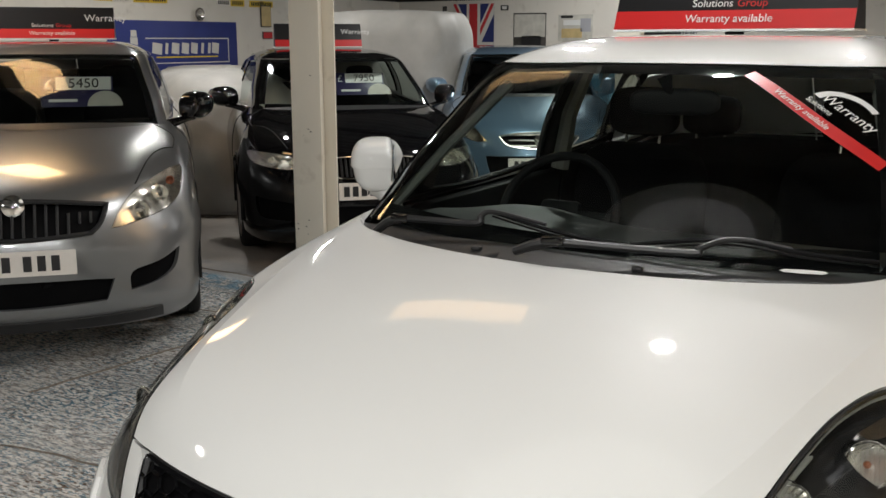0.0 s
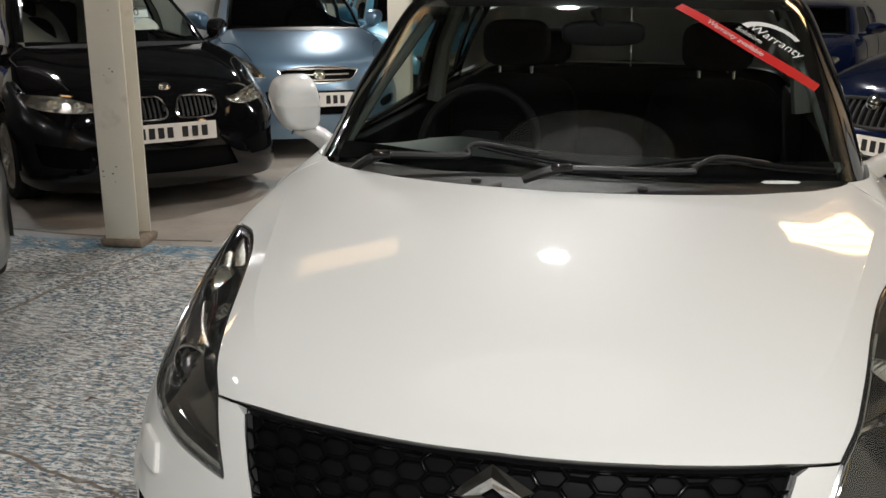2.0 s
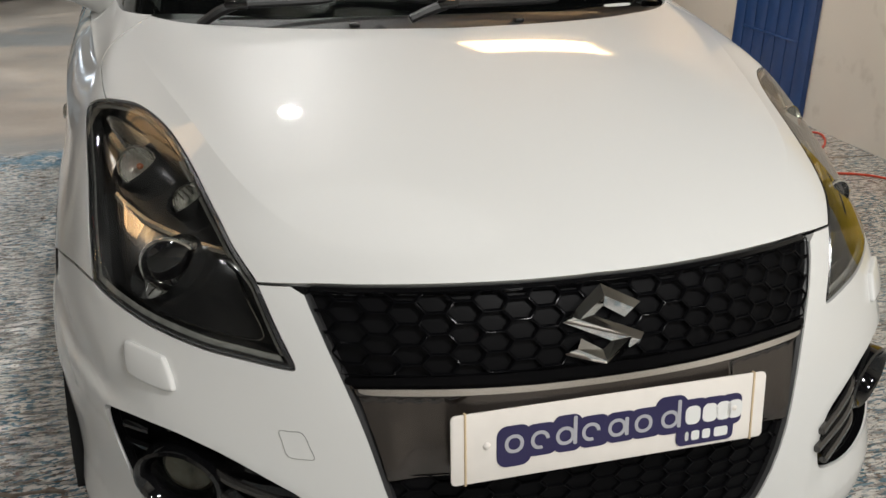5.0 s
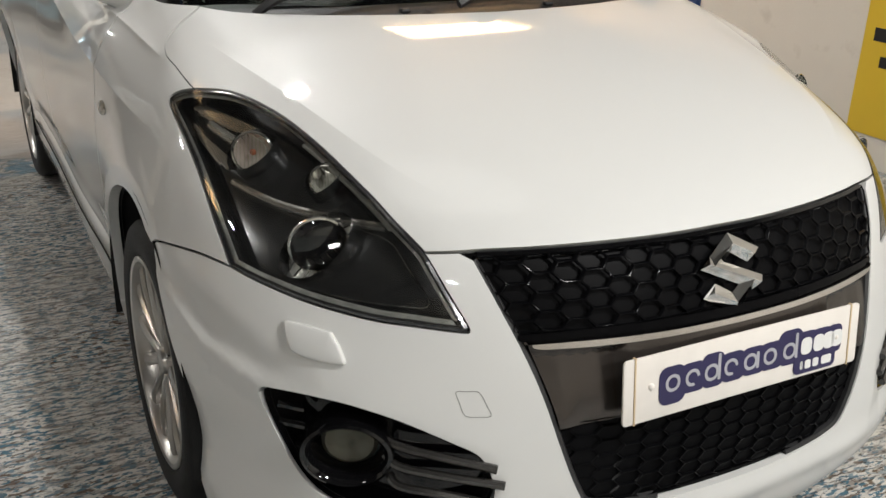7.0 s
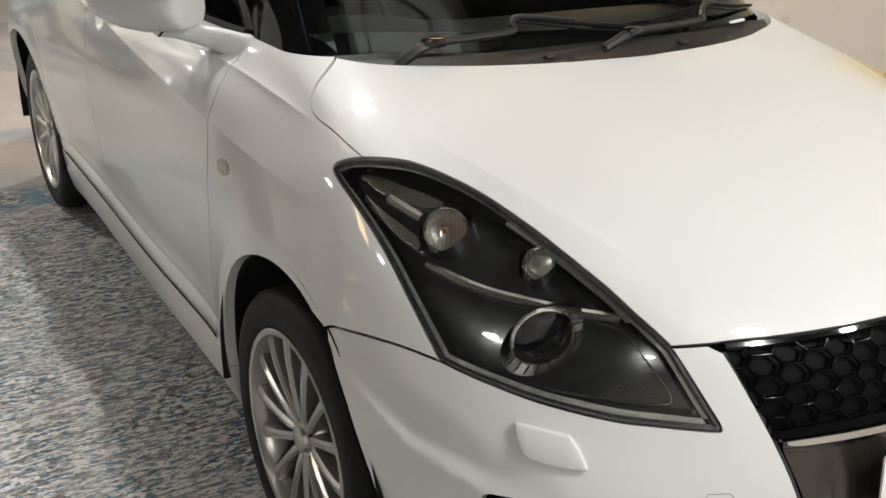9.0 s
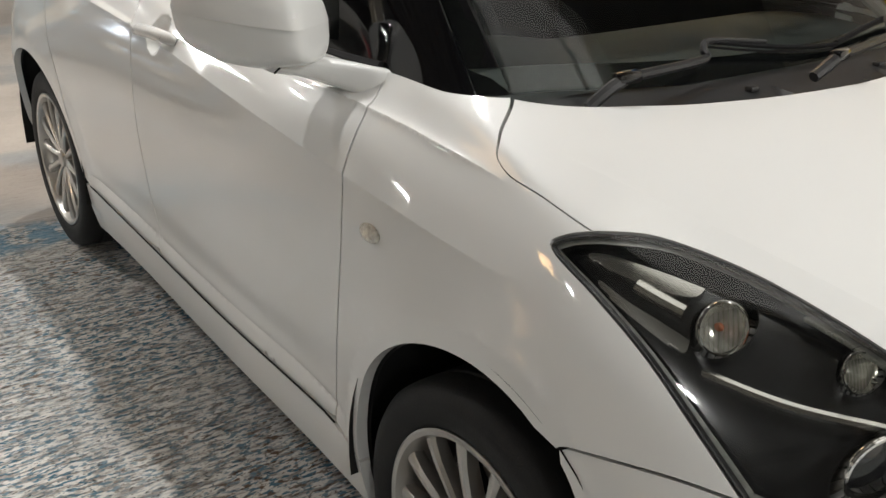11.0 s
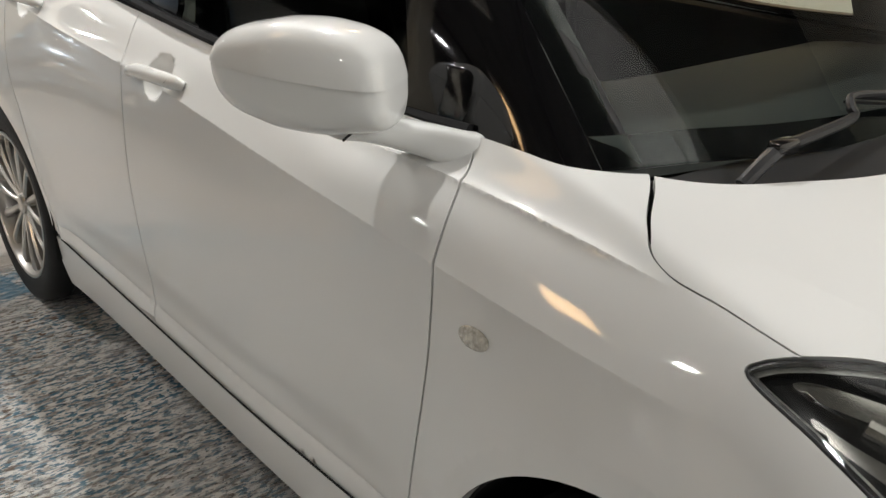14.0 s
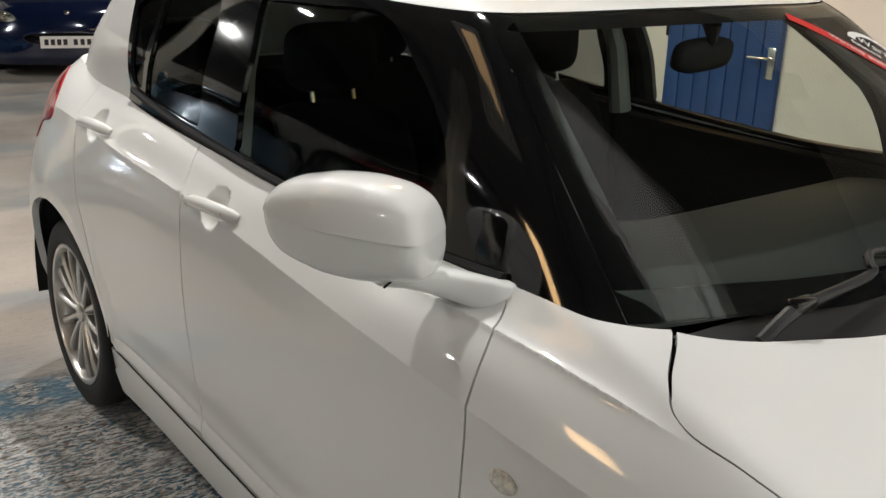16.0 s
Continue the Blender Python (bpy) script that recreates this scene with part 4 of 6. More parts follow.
FOLD = on_side(ys, .382 + .012 * np.clip((ys - 2.2) / .6, 0, 1))
LINES.append(FOLD)
for hy, hz in HANDLES:
    for r in (1.0, .6):
        a = np.linspace(0, 2 * np.pi, 41)
        LINES.append(on_side(hy + .052 * r * np.cos(a), hz + .046 * r * np.sin(a)))


def flare(y, z, cy):
    """The lip round a wheel arch: it swells to a soft edge and turns in towards the wheel."""
    d = np.sqrt((y - cy) ** 2 + (z - .345) ** 2) - .368
    swell = np.clip((.125 - d) / .083, 0, 1) ** 1.6
    return .0065 * np.where(d > .042, swell, .75 + .25 * np.clip(d / .042, 0, 1)) * np.clip((z - .2) / .1, 0, 1) * (d > -.03)


def shape_wing(uv):
    """Soft flares round the wheels and the crease along the wing and doors."""
    p = skin.at(uv)
    y, z, x = p[:, 1], p[:, 2], np.abs(p[:, 0])
    out = np.zeros(len(p))
    for cy in (.79, 3.235):
        out += flare(y, z, cy)
    out += .006 * np.exp(-off_line(uv, 1) / .020) * np.clip((y - .86) / .12, 0, 1) * np.clip((1.75 - y) / .45, 0, 1) * (x > .6)
    out += .0085 * np.exp(-off_line(uv, 0) / .055) * np.clip((y - .72) / .3, 0, 1) * np.clip((3.5 - y) / .3, 0, 1)
    fold_z = .382 + .012 * np.clip((y - 2.2) / .6, 0, 1)
    out -= .0045 * np.exp(-np.abs(z - fold_z) / .012) * np.clip((y - 1.2) / .08, 0, 1) * np.clip((2.88 - y) / .08, 0, 1)
    for hy, hz in HANDLES:
        d = np.sqrt(((y - hy) / .052) ** 2 + ((z - hz) / .046) ** 2)
        out -= .020 * np.clip(1 - d ** 3, 0, 1) * (x > .5)
    out -= .006 * np.exp(-((z - .42) / .05) ** 2) * np.clip((y - 1.25) / .2, 0, 1) * np.clip((2.9 - y) / .2, 0, 1)
    return out


def shape_bumper(uv):
    """The bumper's shoulder above the fog lamp, its recess and the chin."""
    p = skin.at(uv)
    x, y, z = np.abs(p[:, 0]), p[:, 1], p[:, 2]
    top_line = np.interp(x, [.42, .50, .58, .66, .74, .80, .83], [.485, .535, .560, .566, .568, .592, .645])
    over = z - top_line
    hollow = np.where(over > .018, np.clip(1 - (over - .018) / .08, 0, 1) ** 1.4, np.clip((over + .018) / .036, 0, 1))
    hollow = hollow * hollow * (3 - 2 * hollow)
    lower = np.clip(-(over + .012) / .05, 0, 1)
    out = -(.010 * hollow * np.clip((x - .67) / .08, 0, 1) + .007 * lower) * np.clip((x - .42) / .06, 0, 1) * np.clip((z - .30) / .06, 0, 1) * (1 - .6 * np.clip((y - .38) / .14, 0, 1))
    out += .008 * np.exp(-((z - .31) / .03) ** 2) * np.clip((.55 - x) / .2, 0, 1)
    return out + .5 * flare(y, z, .79) * np.clip((x - .70) / .08, 0, 1)


hood_fold = skin.find([(.430, .170, .843), (.450, .205, .859), (.485, .272, .882), (.517, .325, .893), (.555, .46, .926), (.594, .63, .960), (.626, .75, .984), (.645, .83, .995)])
fit_h = np.polyfit(hood_fold[:, 1], hood_fold[:, 0], 3)
vs_ = np.linspace(hood_fold[0, 1], hood_fold[-1, 1], 60)
hood_line = np.stack([np.polyval(fit_h, vs_), vs_], 1)


def shape_hood(uv):
    """The soft fold along each side of the bonnet."""
    v = np.clip(uv[:, 1], vs_[0], vs_[-1])
    d = np.abs(np.abs(uv[:, 0]) - np.polyval(fit_h, v))
    fade = np.clip((uv[:, 1] - vs_[0]) / .08, 0, 1) * np.clip((vs_[-1] - uv[:, 1]) / .12, 0, 1)
    return .0036 * np.exp(-d / .06) * fade


hood = panel("bonnet", skin, U_hood, WHITE, car, step=.020, flange=.02, inset=.003, shape=shape_hood, lines=[hood_line, mirror(hood_line)])
bumper = panel("front_bumper", skin, U_bumper, WHITE, car, [U_fog, mirror(U_fog)], step=.011, flange=.03, shape=shape_bumper)
U_cowl_half = np.concatenate([np.array([[0, top]]), edge_top((0, top), L_hood_side[-1])[1:], L_hood_rear])
U_cowl = np.concatenate([U_cowl_half, mirror(U_cowl_half)[1:-1]])
panel("cowl_panel", skin, U_cowl, PLASTIC, car, step=.03, lift=-.014, inset=0, label="textured black plastic cowl below the windscreen")
for s in (1, -1):
    m = (lambda q: np.asarray(q)) if s > 0 else mirror
    panel("front_wing", skin, m(U_wing), WHITE, car, step=.014, flange=.022, inset=.0026, shape=shape_wing, lines=[m(l) for l in LINES[:2]])
    panel("front_door", skin, m(U_door_f), WHITE, car, step=.016, shape=shape_wing, lines=[m(l) for l in LINES])
    panel("rear_door", skin, m(U_door_r), WHITE, car, step=.020, shape=shape_wing, lines=[m(l) for l in LINES])
    panel("rear_quarter", skin, m(U_quarter), WHITE, car, [m(U_tail)], step=.030, shape=shape_wing, flange=.022, lines=[m(LINES[0])])
    panel("side_skirt", skin, m(U_sill), WHITE, car, step=.03, lift=.006, flange=.02)
    panel("tail_lamp", skin, m(U_tail), RED_LENS, car, step=.02, lift=.004, label="red tail lamp lens")
for s in (1, -1):
    run = L_sill[(skin.at(L_sill)[:, 1] > 1.27) & (skin.at(L_sill)[:, 1] < 2.84)] * [s, 1]
    part("sill_gap", tube([tuple(p) for p in skin.at(run) + skin.normal(run) * .004], .0024, 5), LINER, car)
skin_low = np.array([[-far, bottom], [far, bottom], [far, top], [-far, top]])
arch_holes = [np.concatenate([L, [[L[-1][0], bottom + .002]], [[L[0][0], bottom + .002]]]) for L in (L_arch_f, L_arch_r)]
panel("inner_body", skin, shrink(even(skin_low, .1), .004), LINER, car,
      [shrink(even(h, .02), .003) for h in (U_lamp, mirror(U_lamp), U_fog, mirror(U_fog), U_grille)] + arch_holes + [mirror(h) for h in arch_holes], step=.05, lift=-.024, inset=0, flange=0, label="black inner body behind the panel gaps")

# grille: dark backing, a honeycomb in relief, a gunmetal bar that carries the number plate
grille = panel("grille", skin, U_grille, MESH, car, step=.02, lift=-.0145, inset=-.004, flange=0, label="gloss black honeycomb grille")


def honeycomb(zlo, zhi, lift, cell=.032):
    """Rims of hexagons that lie on the nose between two heights."""
    bm = bmesh.new()
    w, h = cell * 2.06, cell
    for r in range(-2, 24):
        for c in range(-13, 14):
            x, z = c * w * .76, .34 + (r + (c % 2) * .5) * h
            if not zlo - h * .45 < z < zhi + h * .45:
                continue
            hexa = [(x + dx * w * .5, z + dz * h * .5) for dx, dz in ((-.52, -1), (.52, -1), (1, 0), (.52, 1), (-.52, 1), (-1, 0))]
            pts = []
            for k, sc in ((0, 1), (1, .93), (2, .86)):
                for hx, hz in hexa:
                    pts.append((x + (hx - x) * sc, z + (hz - z) * sc, k))
            edge = .436 - (.779 - z) * .345
            if abs(x) > edge + w * .3:
                continue
            lim = lambda pz: .436 - (.779 - pz) * .345 - .004
            pts = [(max(-lim(pz), min(lim(pz), px)), max(zlo, min(zhi, pz)), k) for px, pz, k in pts]
            vs = []
            for px, pz, k in pts:
                y = float(np.interp(pz, GZ, GY)) + .62 * max(0, abs(px) - .1) ** 2 * 1.05
                vs.append(bm.verts.new((px, y + lift + (0, .0004, .0045)[k], pz)))
            for k in range(2):
                for i in range(6):
                    j = (i + 1) % 6
                    bm.faces.new((vs[k * 6 + i], vs[k * 6 + j], vs[k * 6 + 6 + j], vs[k * 6 + 6 + i]))
    return bm


GZ = np.linspace(.34, .80, 24)
nose = skin.at(np.stack([np.zeros(120), np.linspace(bottom, top, 120)], 1))
GY = np.interp(GZ, nose[:, 2], nose[:, 1])
part("upper_mesh", honeycomb(.676, .783, .009, .027), CELL, grille, "honeycomb cells in gloss black", 20)
part("lower_mesh", honeycomb(.362, .530, .010, .027), CELL, grille, "honeycomb cells in gloss black", 20)
bar_half = [(0, -.055, .661), (.13, -.048, .661), (.30, -.016, .661), (.386, .010, .660), (.386, .010, .660), (.380, .004, .648), (.344, -.043, .522), (.344, -.043, .522), (.25, -.067, .527), (.12, -.075, .532), (0, -.08, .534)]
U_bar_half = uvs(bar_half)
U_bar = np.concatenate([U_bar_half, mirror(U_bar_half)[1:-1]])


def shape_bar(uv):
    p = skin.at(uv)
    x, z = np.abs(p[:, 0]), p[:, 2]
    out = -.014 * np.clip((.655 - z) / .012, 0, 1) * np.clip((x - .22) / .004, 0, 1)
    out += .010 * np.clip((x - .30) / .035, 0, 1) * np.clip((.655 - z) / .012, 0, 1) * np.clip((.66 - z) / .12, .2, 1)
    return out


bar = panel("grille_bar", skin, U_bar, GUNMETAL, car, step=.012, lift=.003, flange=.02, shape=shape_bar, label="satin gunmetal bar across the grille")
band_half = uvs([(0, -.049, .678), (.13, -.042, .678), (.30, -.011, .676), (.394, .016, .674), (.394, .016, .674), (.386, .010, .663), (.30, -.015, .664), (.13, -.047, .664), (0, -.054, .664)])
panel("gloss_band", skin, np.concatenate([band_half, mirror(band_half)[1:-1]]), CELL, grille, step=.012, lift=-.001, flange=.016, inset=0, label="gloss black band under the upper cells")
strip_half = uvs([(0, -.055, .660), (.13, -.048, .660), (.30, -.016, .660), (.376, .006, .659), (.376, .006, .659), (.366, .000, .652), (.30, -.020, .651), (.13, -.051, .651), (0, -.058, .651)])
panel("bright_strip", skin, np.concatenate([strip_half, mirror(strip_half)[1:-1]]), mat("bar_edge", (.58, .55, .52), .24, .95, .2), bar, step=.01, lift=.0045, flange=.006, inset=0, label="brighter satin edge along the top of the bar")
for s in (1, -1):
    pts = skin.at(L_grille[:-6] * [s, 1]) + skin.normal(L_grille[:-6] * [s, 1]) * -.010
    part("grille_rim", tube([tuple(q) for q in pts[::2]], .008, 6), PLASTIC, grille)
hf = skin.at(np.concatenate([mirror(L_hood_front)[:], L_hood_front[1:]]))
hf = hf[np.abs(hf[:, 0]) < .43]
part("grille_lip", tube([tuple(q + np.array([0, .004, -.010])) for q in hf[::2]], .007, 6), GLOSS, grille)

# number plate with a printed mark, held by two rubber bands
plate = thing("show_plate", "white plastic plate with a navy printed mark and rubber bands", "number plate", 0, -.088, .5885)
plate.matrix_basis = pose(0, -.0855, .5885, -7, 0, 0)
rounded = lambda w, h, r, n=5: [(sx * (w / 2 - r) + r * math.cos(radians(a0 + 90 * k / n)), sz * (h / 2 - r) + r * math.sin(radians(a0 + 90 * k / n))) for sx, sz, a0 in ((1, 1, 0), (-1, 1, 90), (-1, -1, 180), (1, -1, 270)) for k in range(n + 1)]
part("plate_sheet", slab(rounded(.52, .112, .008), .004, bevel=.001), PLATE, plate)
bits = []
for x, z, w, h in ((-.163, -.004, .054, .066), (-.12, .0, .054, .052), (-.078, .003, .048, .060), (-.035, .0, .054, .052), (.01, .0, .054, .050), (.052, .0, .056, .050), (.095, .006, .056, .064), (.135, .0, .05, .056), (.17, .0, .05, .054), (.2, .001, .036, .052), (.155, -.032, .1, .036)):
    bits.append(slab(rounded(w, h, min(w, h) * .3), .0012, pose(x, -.0014 - .00004 * len(bits), z)))
for b_ in bits:
    part("mark_ground", b_, NAVY, plate, "navy ground of a printed mark")
bits = []
for k, x in enumerate((-.163, -.122, -.082, -.040, .003, .047, .092)):
    o = rounded(.030, .030, .014, 6)
    i = rounded(.019, .019, .009, 6)
    bm = bmesh.new()
    va, vb = [bm.verts.new((px, 0, pz)) for px, pz in o], [bm.verts.new((px, 0, pz)) for px, pz in i]
    for j in range(len(o) - (6 if k in (1, 3) else 0)):
        bm.faces.new((va[j], va[(j + 1) % len(o)], vb[(j + 1) % len(o)], vb[j]))
    bm.transform(pose(x, -.0024, 0))
    bits.append(bm)
    if k in (2, 4, 6):
        bits.append(slab(rounded(.006, .046 if k != 4 else .03, .002), .0006, pose(x + (.016 if k else -.016), -.0026, .007 if k != 4 else 0)))
for b_ in bits:
    part("mark_bar", b_, GREY_PRINT, plate)
for x in (.132, .162, .186, .206):
    part("mark_bar", slab(rounded(.026, .031, .010), .0006, pose(x, -.0024, .001)), PRINT_WHITE, plate)
for x, w in ((.123, .006), (.138, .014), (.157, .014), (.183, .024)):
    part("mark_bar", slab(rounded(w, .016, .004), .0006, pose(x, -.0026, -.034)), PRINT_WHITE, plate)
for s in (-1, 1):
    part("rubber_band", block(.0035, .0075, .116, .001, pose(s * .238, .002, 0)), BAND, plate, "tan rubber band round the plate")
    part("screw_cap", lathe([(0.0001, -.0035), (.004, -.003), (.006, -.001), (.006, .001)], 16, "y"), PLATE, plate)
    plate.children[-1].location = (s * .205, 0, .002)

# badge: two folded chrome chevrons on a rhombus
def fold(outline, ridge):
    """A chrome bar with a sharp ridge along its middle."""
    bm = bmesh.new()
    lo = [bm.verts.new((x, 0, z)) for x, z in outline]
    hi = [bm.verts.new((x, -.008, z)) for x, z in ridge]
    n, m = len(outline), len(ridge)
    for i in range(m - 1):
        bm.faces.new((lo[i], lo[i + 1], hi[i + 1], hi[i]))
        bm.faces.new((lo[n - 1 - i], hi[i], hi[i + 1], lo[n - 2 - i]))
    bm.faces.new((lo[0], hi[0], lo[n - 1]))
    bm.faces.new((lo[m - 1], lo[m], hi[m - 1]))
    return bm


S1 = fold([(-.046, .010), (0, .056), (.046, .026), (.026, .008), (.002, .026), (-.016, .010)], [(-.030, .012), (.001, .040), (.034, .020)])
S2 = fold([(-.030, .026), (.048, -.016), (.030, -.034), (-.046, .010)], [(-.036, .016), (.040, -.024)])
S3 = S1.copy()
S3.transform(pose(0, 0, -.006, 0, 180, 0))
S2.transform(Matrix.Identity(4))
badge = part("badge", merge(S1, S2, S3), CHROME, car, "folded chrome badge on the grille", 20)
badge.matrix_basis = pose(0, -.016, .727, -20, 0, 0) @ Matrix.Diagonal((1.42, 1.2, 1.15, 1))

# glasshouse
hv, hu = house.kv, house.ku[-1]
rim_v = float(hv[4] + .012)
screen_side = [(0, .89, 1.030), (.17, .897, 1.036), (.37, .932, 1.040), (.546, .995, 1.041), (0.64, 1.055, 1.037), (0.64, 1.055, 1.037), (0.61, 1.177, 1.13), (0.58, 1.3, 1.224), (0.55, 1.422, 1.317), (0.52, 1.545, 1.41)]
H_screen = uvs(screen_side, sk=house)
u_top = H_screen[-1][0]
half = np.concatenate([H_screen, [[u_top, rim_v], [0, rim_v]]])
U_screen = np.concatenate([half[:-1], [[0, rim_v]], mirror(half)[1:-1]])
frame_front = uvs([(0.64, 1.055, 1.037), (0.61, 1.177, 1.13), (0.58, 1.3, 1.224), (0.55, 1.422, 1.317), (0.52, 1.545, 1.41)], sk=house)
win_f = [(.560, 1.79, 1.383), (.592, 1.62, 1.300), (.624, 1.503, 1.215), (.624, 1.503, 1.215), (.652, 1.468, 1.165), (.686, 1.432, 1.062), (.686, 1.432, 1.062), (.706, 1.75, 1.046), (.705, 2.16, 1.060), (.702, 2.195, 1.085), (.661, 2.208, 1.242), (.606, 2.245, 1.375), (.598, 2.22, 1.388), (.585, 2.0, 1.392)]
win_r = [(.600, 2.47, 1.385), (.672, 2.42, 1.204), (.699, 2.41, 1.095), (.703, 2.44, 1.080), (.700, 2.60, 1.087), (.694, 2.76, 1.098), (.692, 2.775, 1.112), (.667, 2.782, 1.211), (.614, 2.795, 1.343), (.60, 2.78, 1.375)]
win_q = [(.690, 2.812, 1.115), (.667, 2.822, 1.211), (.614, 2.835, 1.340), (.618, 2.99, 1.315), (.653, 2.95, 1.225), (.678, 2.91, 1.150), (.687, 2.875, 1.118)]
U_wf, U_wr, U_wq = (uvs(w, True, 5, house) for w in (win_f, win_r, win_q))
c_line = uvs([(.706, 2.90, 1.060), (.692, 2.90, 1.104), (.684, 2.935, 1.140), (.655, 2.99, 1.236), (.610, 3.045, 1.335)], sk=house)
U_frame = np.concatenate([frame_front, np.stack([np.linspace(u_top, c_line[-1][0], 40), np.full(40, rim_v)], 1), c_line[::-1], np.stack([np.linspace(c_line[0][0], frame_front[0][0], 40), np.full(40, float(hv[0]) + .01)], 1)])
panel("windscreen", house, U_screen, SCREEN, car, step=.05, flange=0, label="clear windscreen with a black border")
inner = shrink(even(U_screen, .02), .045)
panel("windscreen_border", house, U_screen, GLOSS, car, [inner], step=.03, lift=-.003, flange=0, inset=0)
for s in (1, -1):
    m = (lambda q: np.asarray(q)) if s > 0 else mirror
    panel("pillar_trim", house, m(U_frame), GLOSS, car, [m(U_wf), m(U_wr), m(U_wq)], step=.03, flange=.015, lift=.002, label="gloss black pillars round the side windows")
    panel("side_window", house, m(U_wf), TINTED, car, step=.05, flange=0, lift=-.006)
    panel("side_window", house, m(U_wr), PRIVACY, car, step=.05, flange=0, lift=-.006)
    panel("quarter_window", house, m(U_wq), PRIVACY, car, step=.05, flange=0, lift=-.006)
    panel("rear_pillar", house, m(np.concatenate([c_line, [[hu, rim_v], [hu, hv[0]], [c_line[0][0], hv[0]]]])), WHITE, car, step=.04, flange=.012)
    belt = uvs([(.700, 1.27, 1.047), (.713, 1.45, 1.040), (.722, 1.75, 1.038), (.720, 2.2, 1.050), (.712, 2.6, 1.074), (.700, 2.86, 1.100)], sk=house)
    pts = house.at(m(belt)) + house.normal(m(belt)) * .006
    part("belt_strip", tube([tuple(q) for q in pts], .010, 6), TRIM, car, "matt black rubber strip below the windows")
roof_u = np.linspace(-hu, hu, 120)
U_roof = np.concatenate([np.stack([roof_u, np.full(120, rim_v + .003)], 1), np.stack([roof_u[::-1], np.full(120, float(hv[-1]) - .001)], 1)])
panel("roof", house, U_roof, WHITE, car, step=.04, flange=0, inset=0)

# printed strip across a corner of the windscreen
decal = thing("windscreen_sticker", "red and black warranty sticker across a windscreen corner", "sticker")
a, b = house.find([(.245, 1.43, 1.387)])[0], house.find([(.540, 1.25, 1.228)])[0]
d = (b - a) / np.linalg.norm(b - a)
side = np.array([-d[1], d[0]])
side = side if side[1] > 0 else -side
w_ = .026
U_red = np.array([a - d * .03 - side * w_ / 2, b + d * .02 - side * w_ / 2, b + d * .02 + side * w_ / 2, a - d * .03 + side * w_ / 2])
panel("red_strip", house, even(U_red, .01), RED, decal, step=.02, lift=.0015, flange=0, inset=0)


def on_house(uv, lift=.003, spin=0.0, along=None):
    """A pose on the glass: its x along a direction in u and v, its z outwards."""
    p, n = house.at([uv])[0], house.normal([uv])[0]
    t = house.at([np.asarray(uv) + np.asarray(along) * .01])[0] - p
    t = t - n * np.dot(t, n)
    t /= np.linalg.norm(t)
    y = np.cross(n, t)
    m = Matrix(((t[0], y[0], n[0], 0), (t[1], y[1], n[1], 0), (t[2], y[2], n[2], 0), (0, 0, 0, 1)))
    return Matrix.Translation(Vector(p + n * lift)) @ m


mid = (a + b) / 2
text("strip_lettering", "Warranty available", .024, PRINT_WHITE, decal, on_house(mid - d * .03, .003, along=d), depth=.0003)
text("sticker_lettering", "Warranty", .040, PRINT_WHITE, decal, on_house(mid + d * .035 + side * .052, .003, along=d), depth=.0003)
text("sticker_lettering", "Solutions", .022, PRINT_WHITE, decal, on_house(mid - d * .015 + side * .028, .003, along=d), depth=.0003)
arcp = []
for k in range(13):
    ang = radians(175 - 110 * k / 12)
    arcp.append(mid + d * (.035 + .085 * math.cos(ang)) + side * (.040 + .055 * math.sin(ang)))
arcq = [mid + d * .035 + side * .040 + (q - mid - d * .035 - side * .040) * .80 for q in arcp]
panel("sticker_arc", house, np.array(arcp + arcq[::-1]), PRINT_WHITE, decal, step=.02, lift=.0022, flange=0, inset=0)

label_strip = uvs([(.430, .942, 1.038), (.500, .963, 1.037), (.500, .970, 1.042), (.430, .949, 1.043)], True, 2, house)
panel("glass_label", house, label_strip, PRINT_WHITE, car, step=.02, lift=.002, flange=0, inset=0, label="pale printed label at the foot of the windscreen")

# headlamps
fin_plate = [(.722, .690, .917), (.700, .662, .921), (.668, .600, .915), (.640, .545, .902), (.640, .545, .902), (.660, .552, .888), (.690, .600, .893), (.722, .672, .908)]
low_fin = [(.735, .655, .893), (.724, .610, .878), (.706, .560, .862), (.690, .520, .845), (.690, .520, .845), (.706, .520, .833), (.728, .580, .858), (.744, .640, .884)]
chrome_strip = [(.728, .470, .846), (.703, .421, .836), (.673, .362, .830), (.635, .302, .828), (.598, .249, .826), (.545, .197, .824)]
low_line = [(.585, .232, .815), (.548, .183, .804), (.533, .141, .767), (.512, .098, .712), (.562, .129, .706), (.625, .184, .710), (.668, .232, .715)]
ridged = [(.590, .42, .898), (.576, .36, .882), (.563, .300, .864), (.549, .240, .843), (.534, .184, .815)]
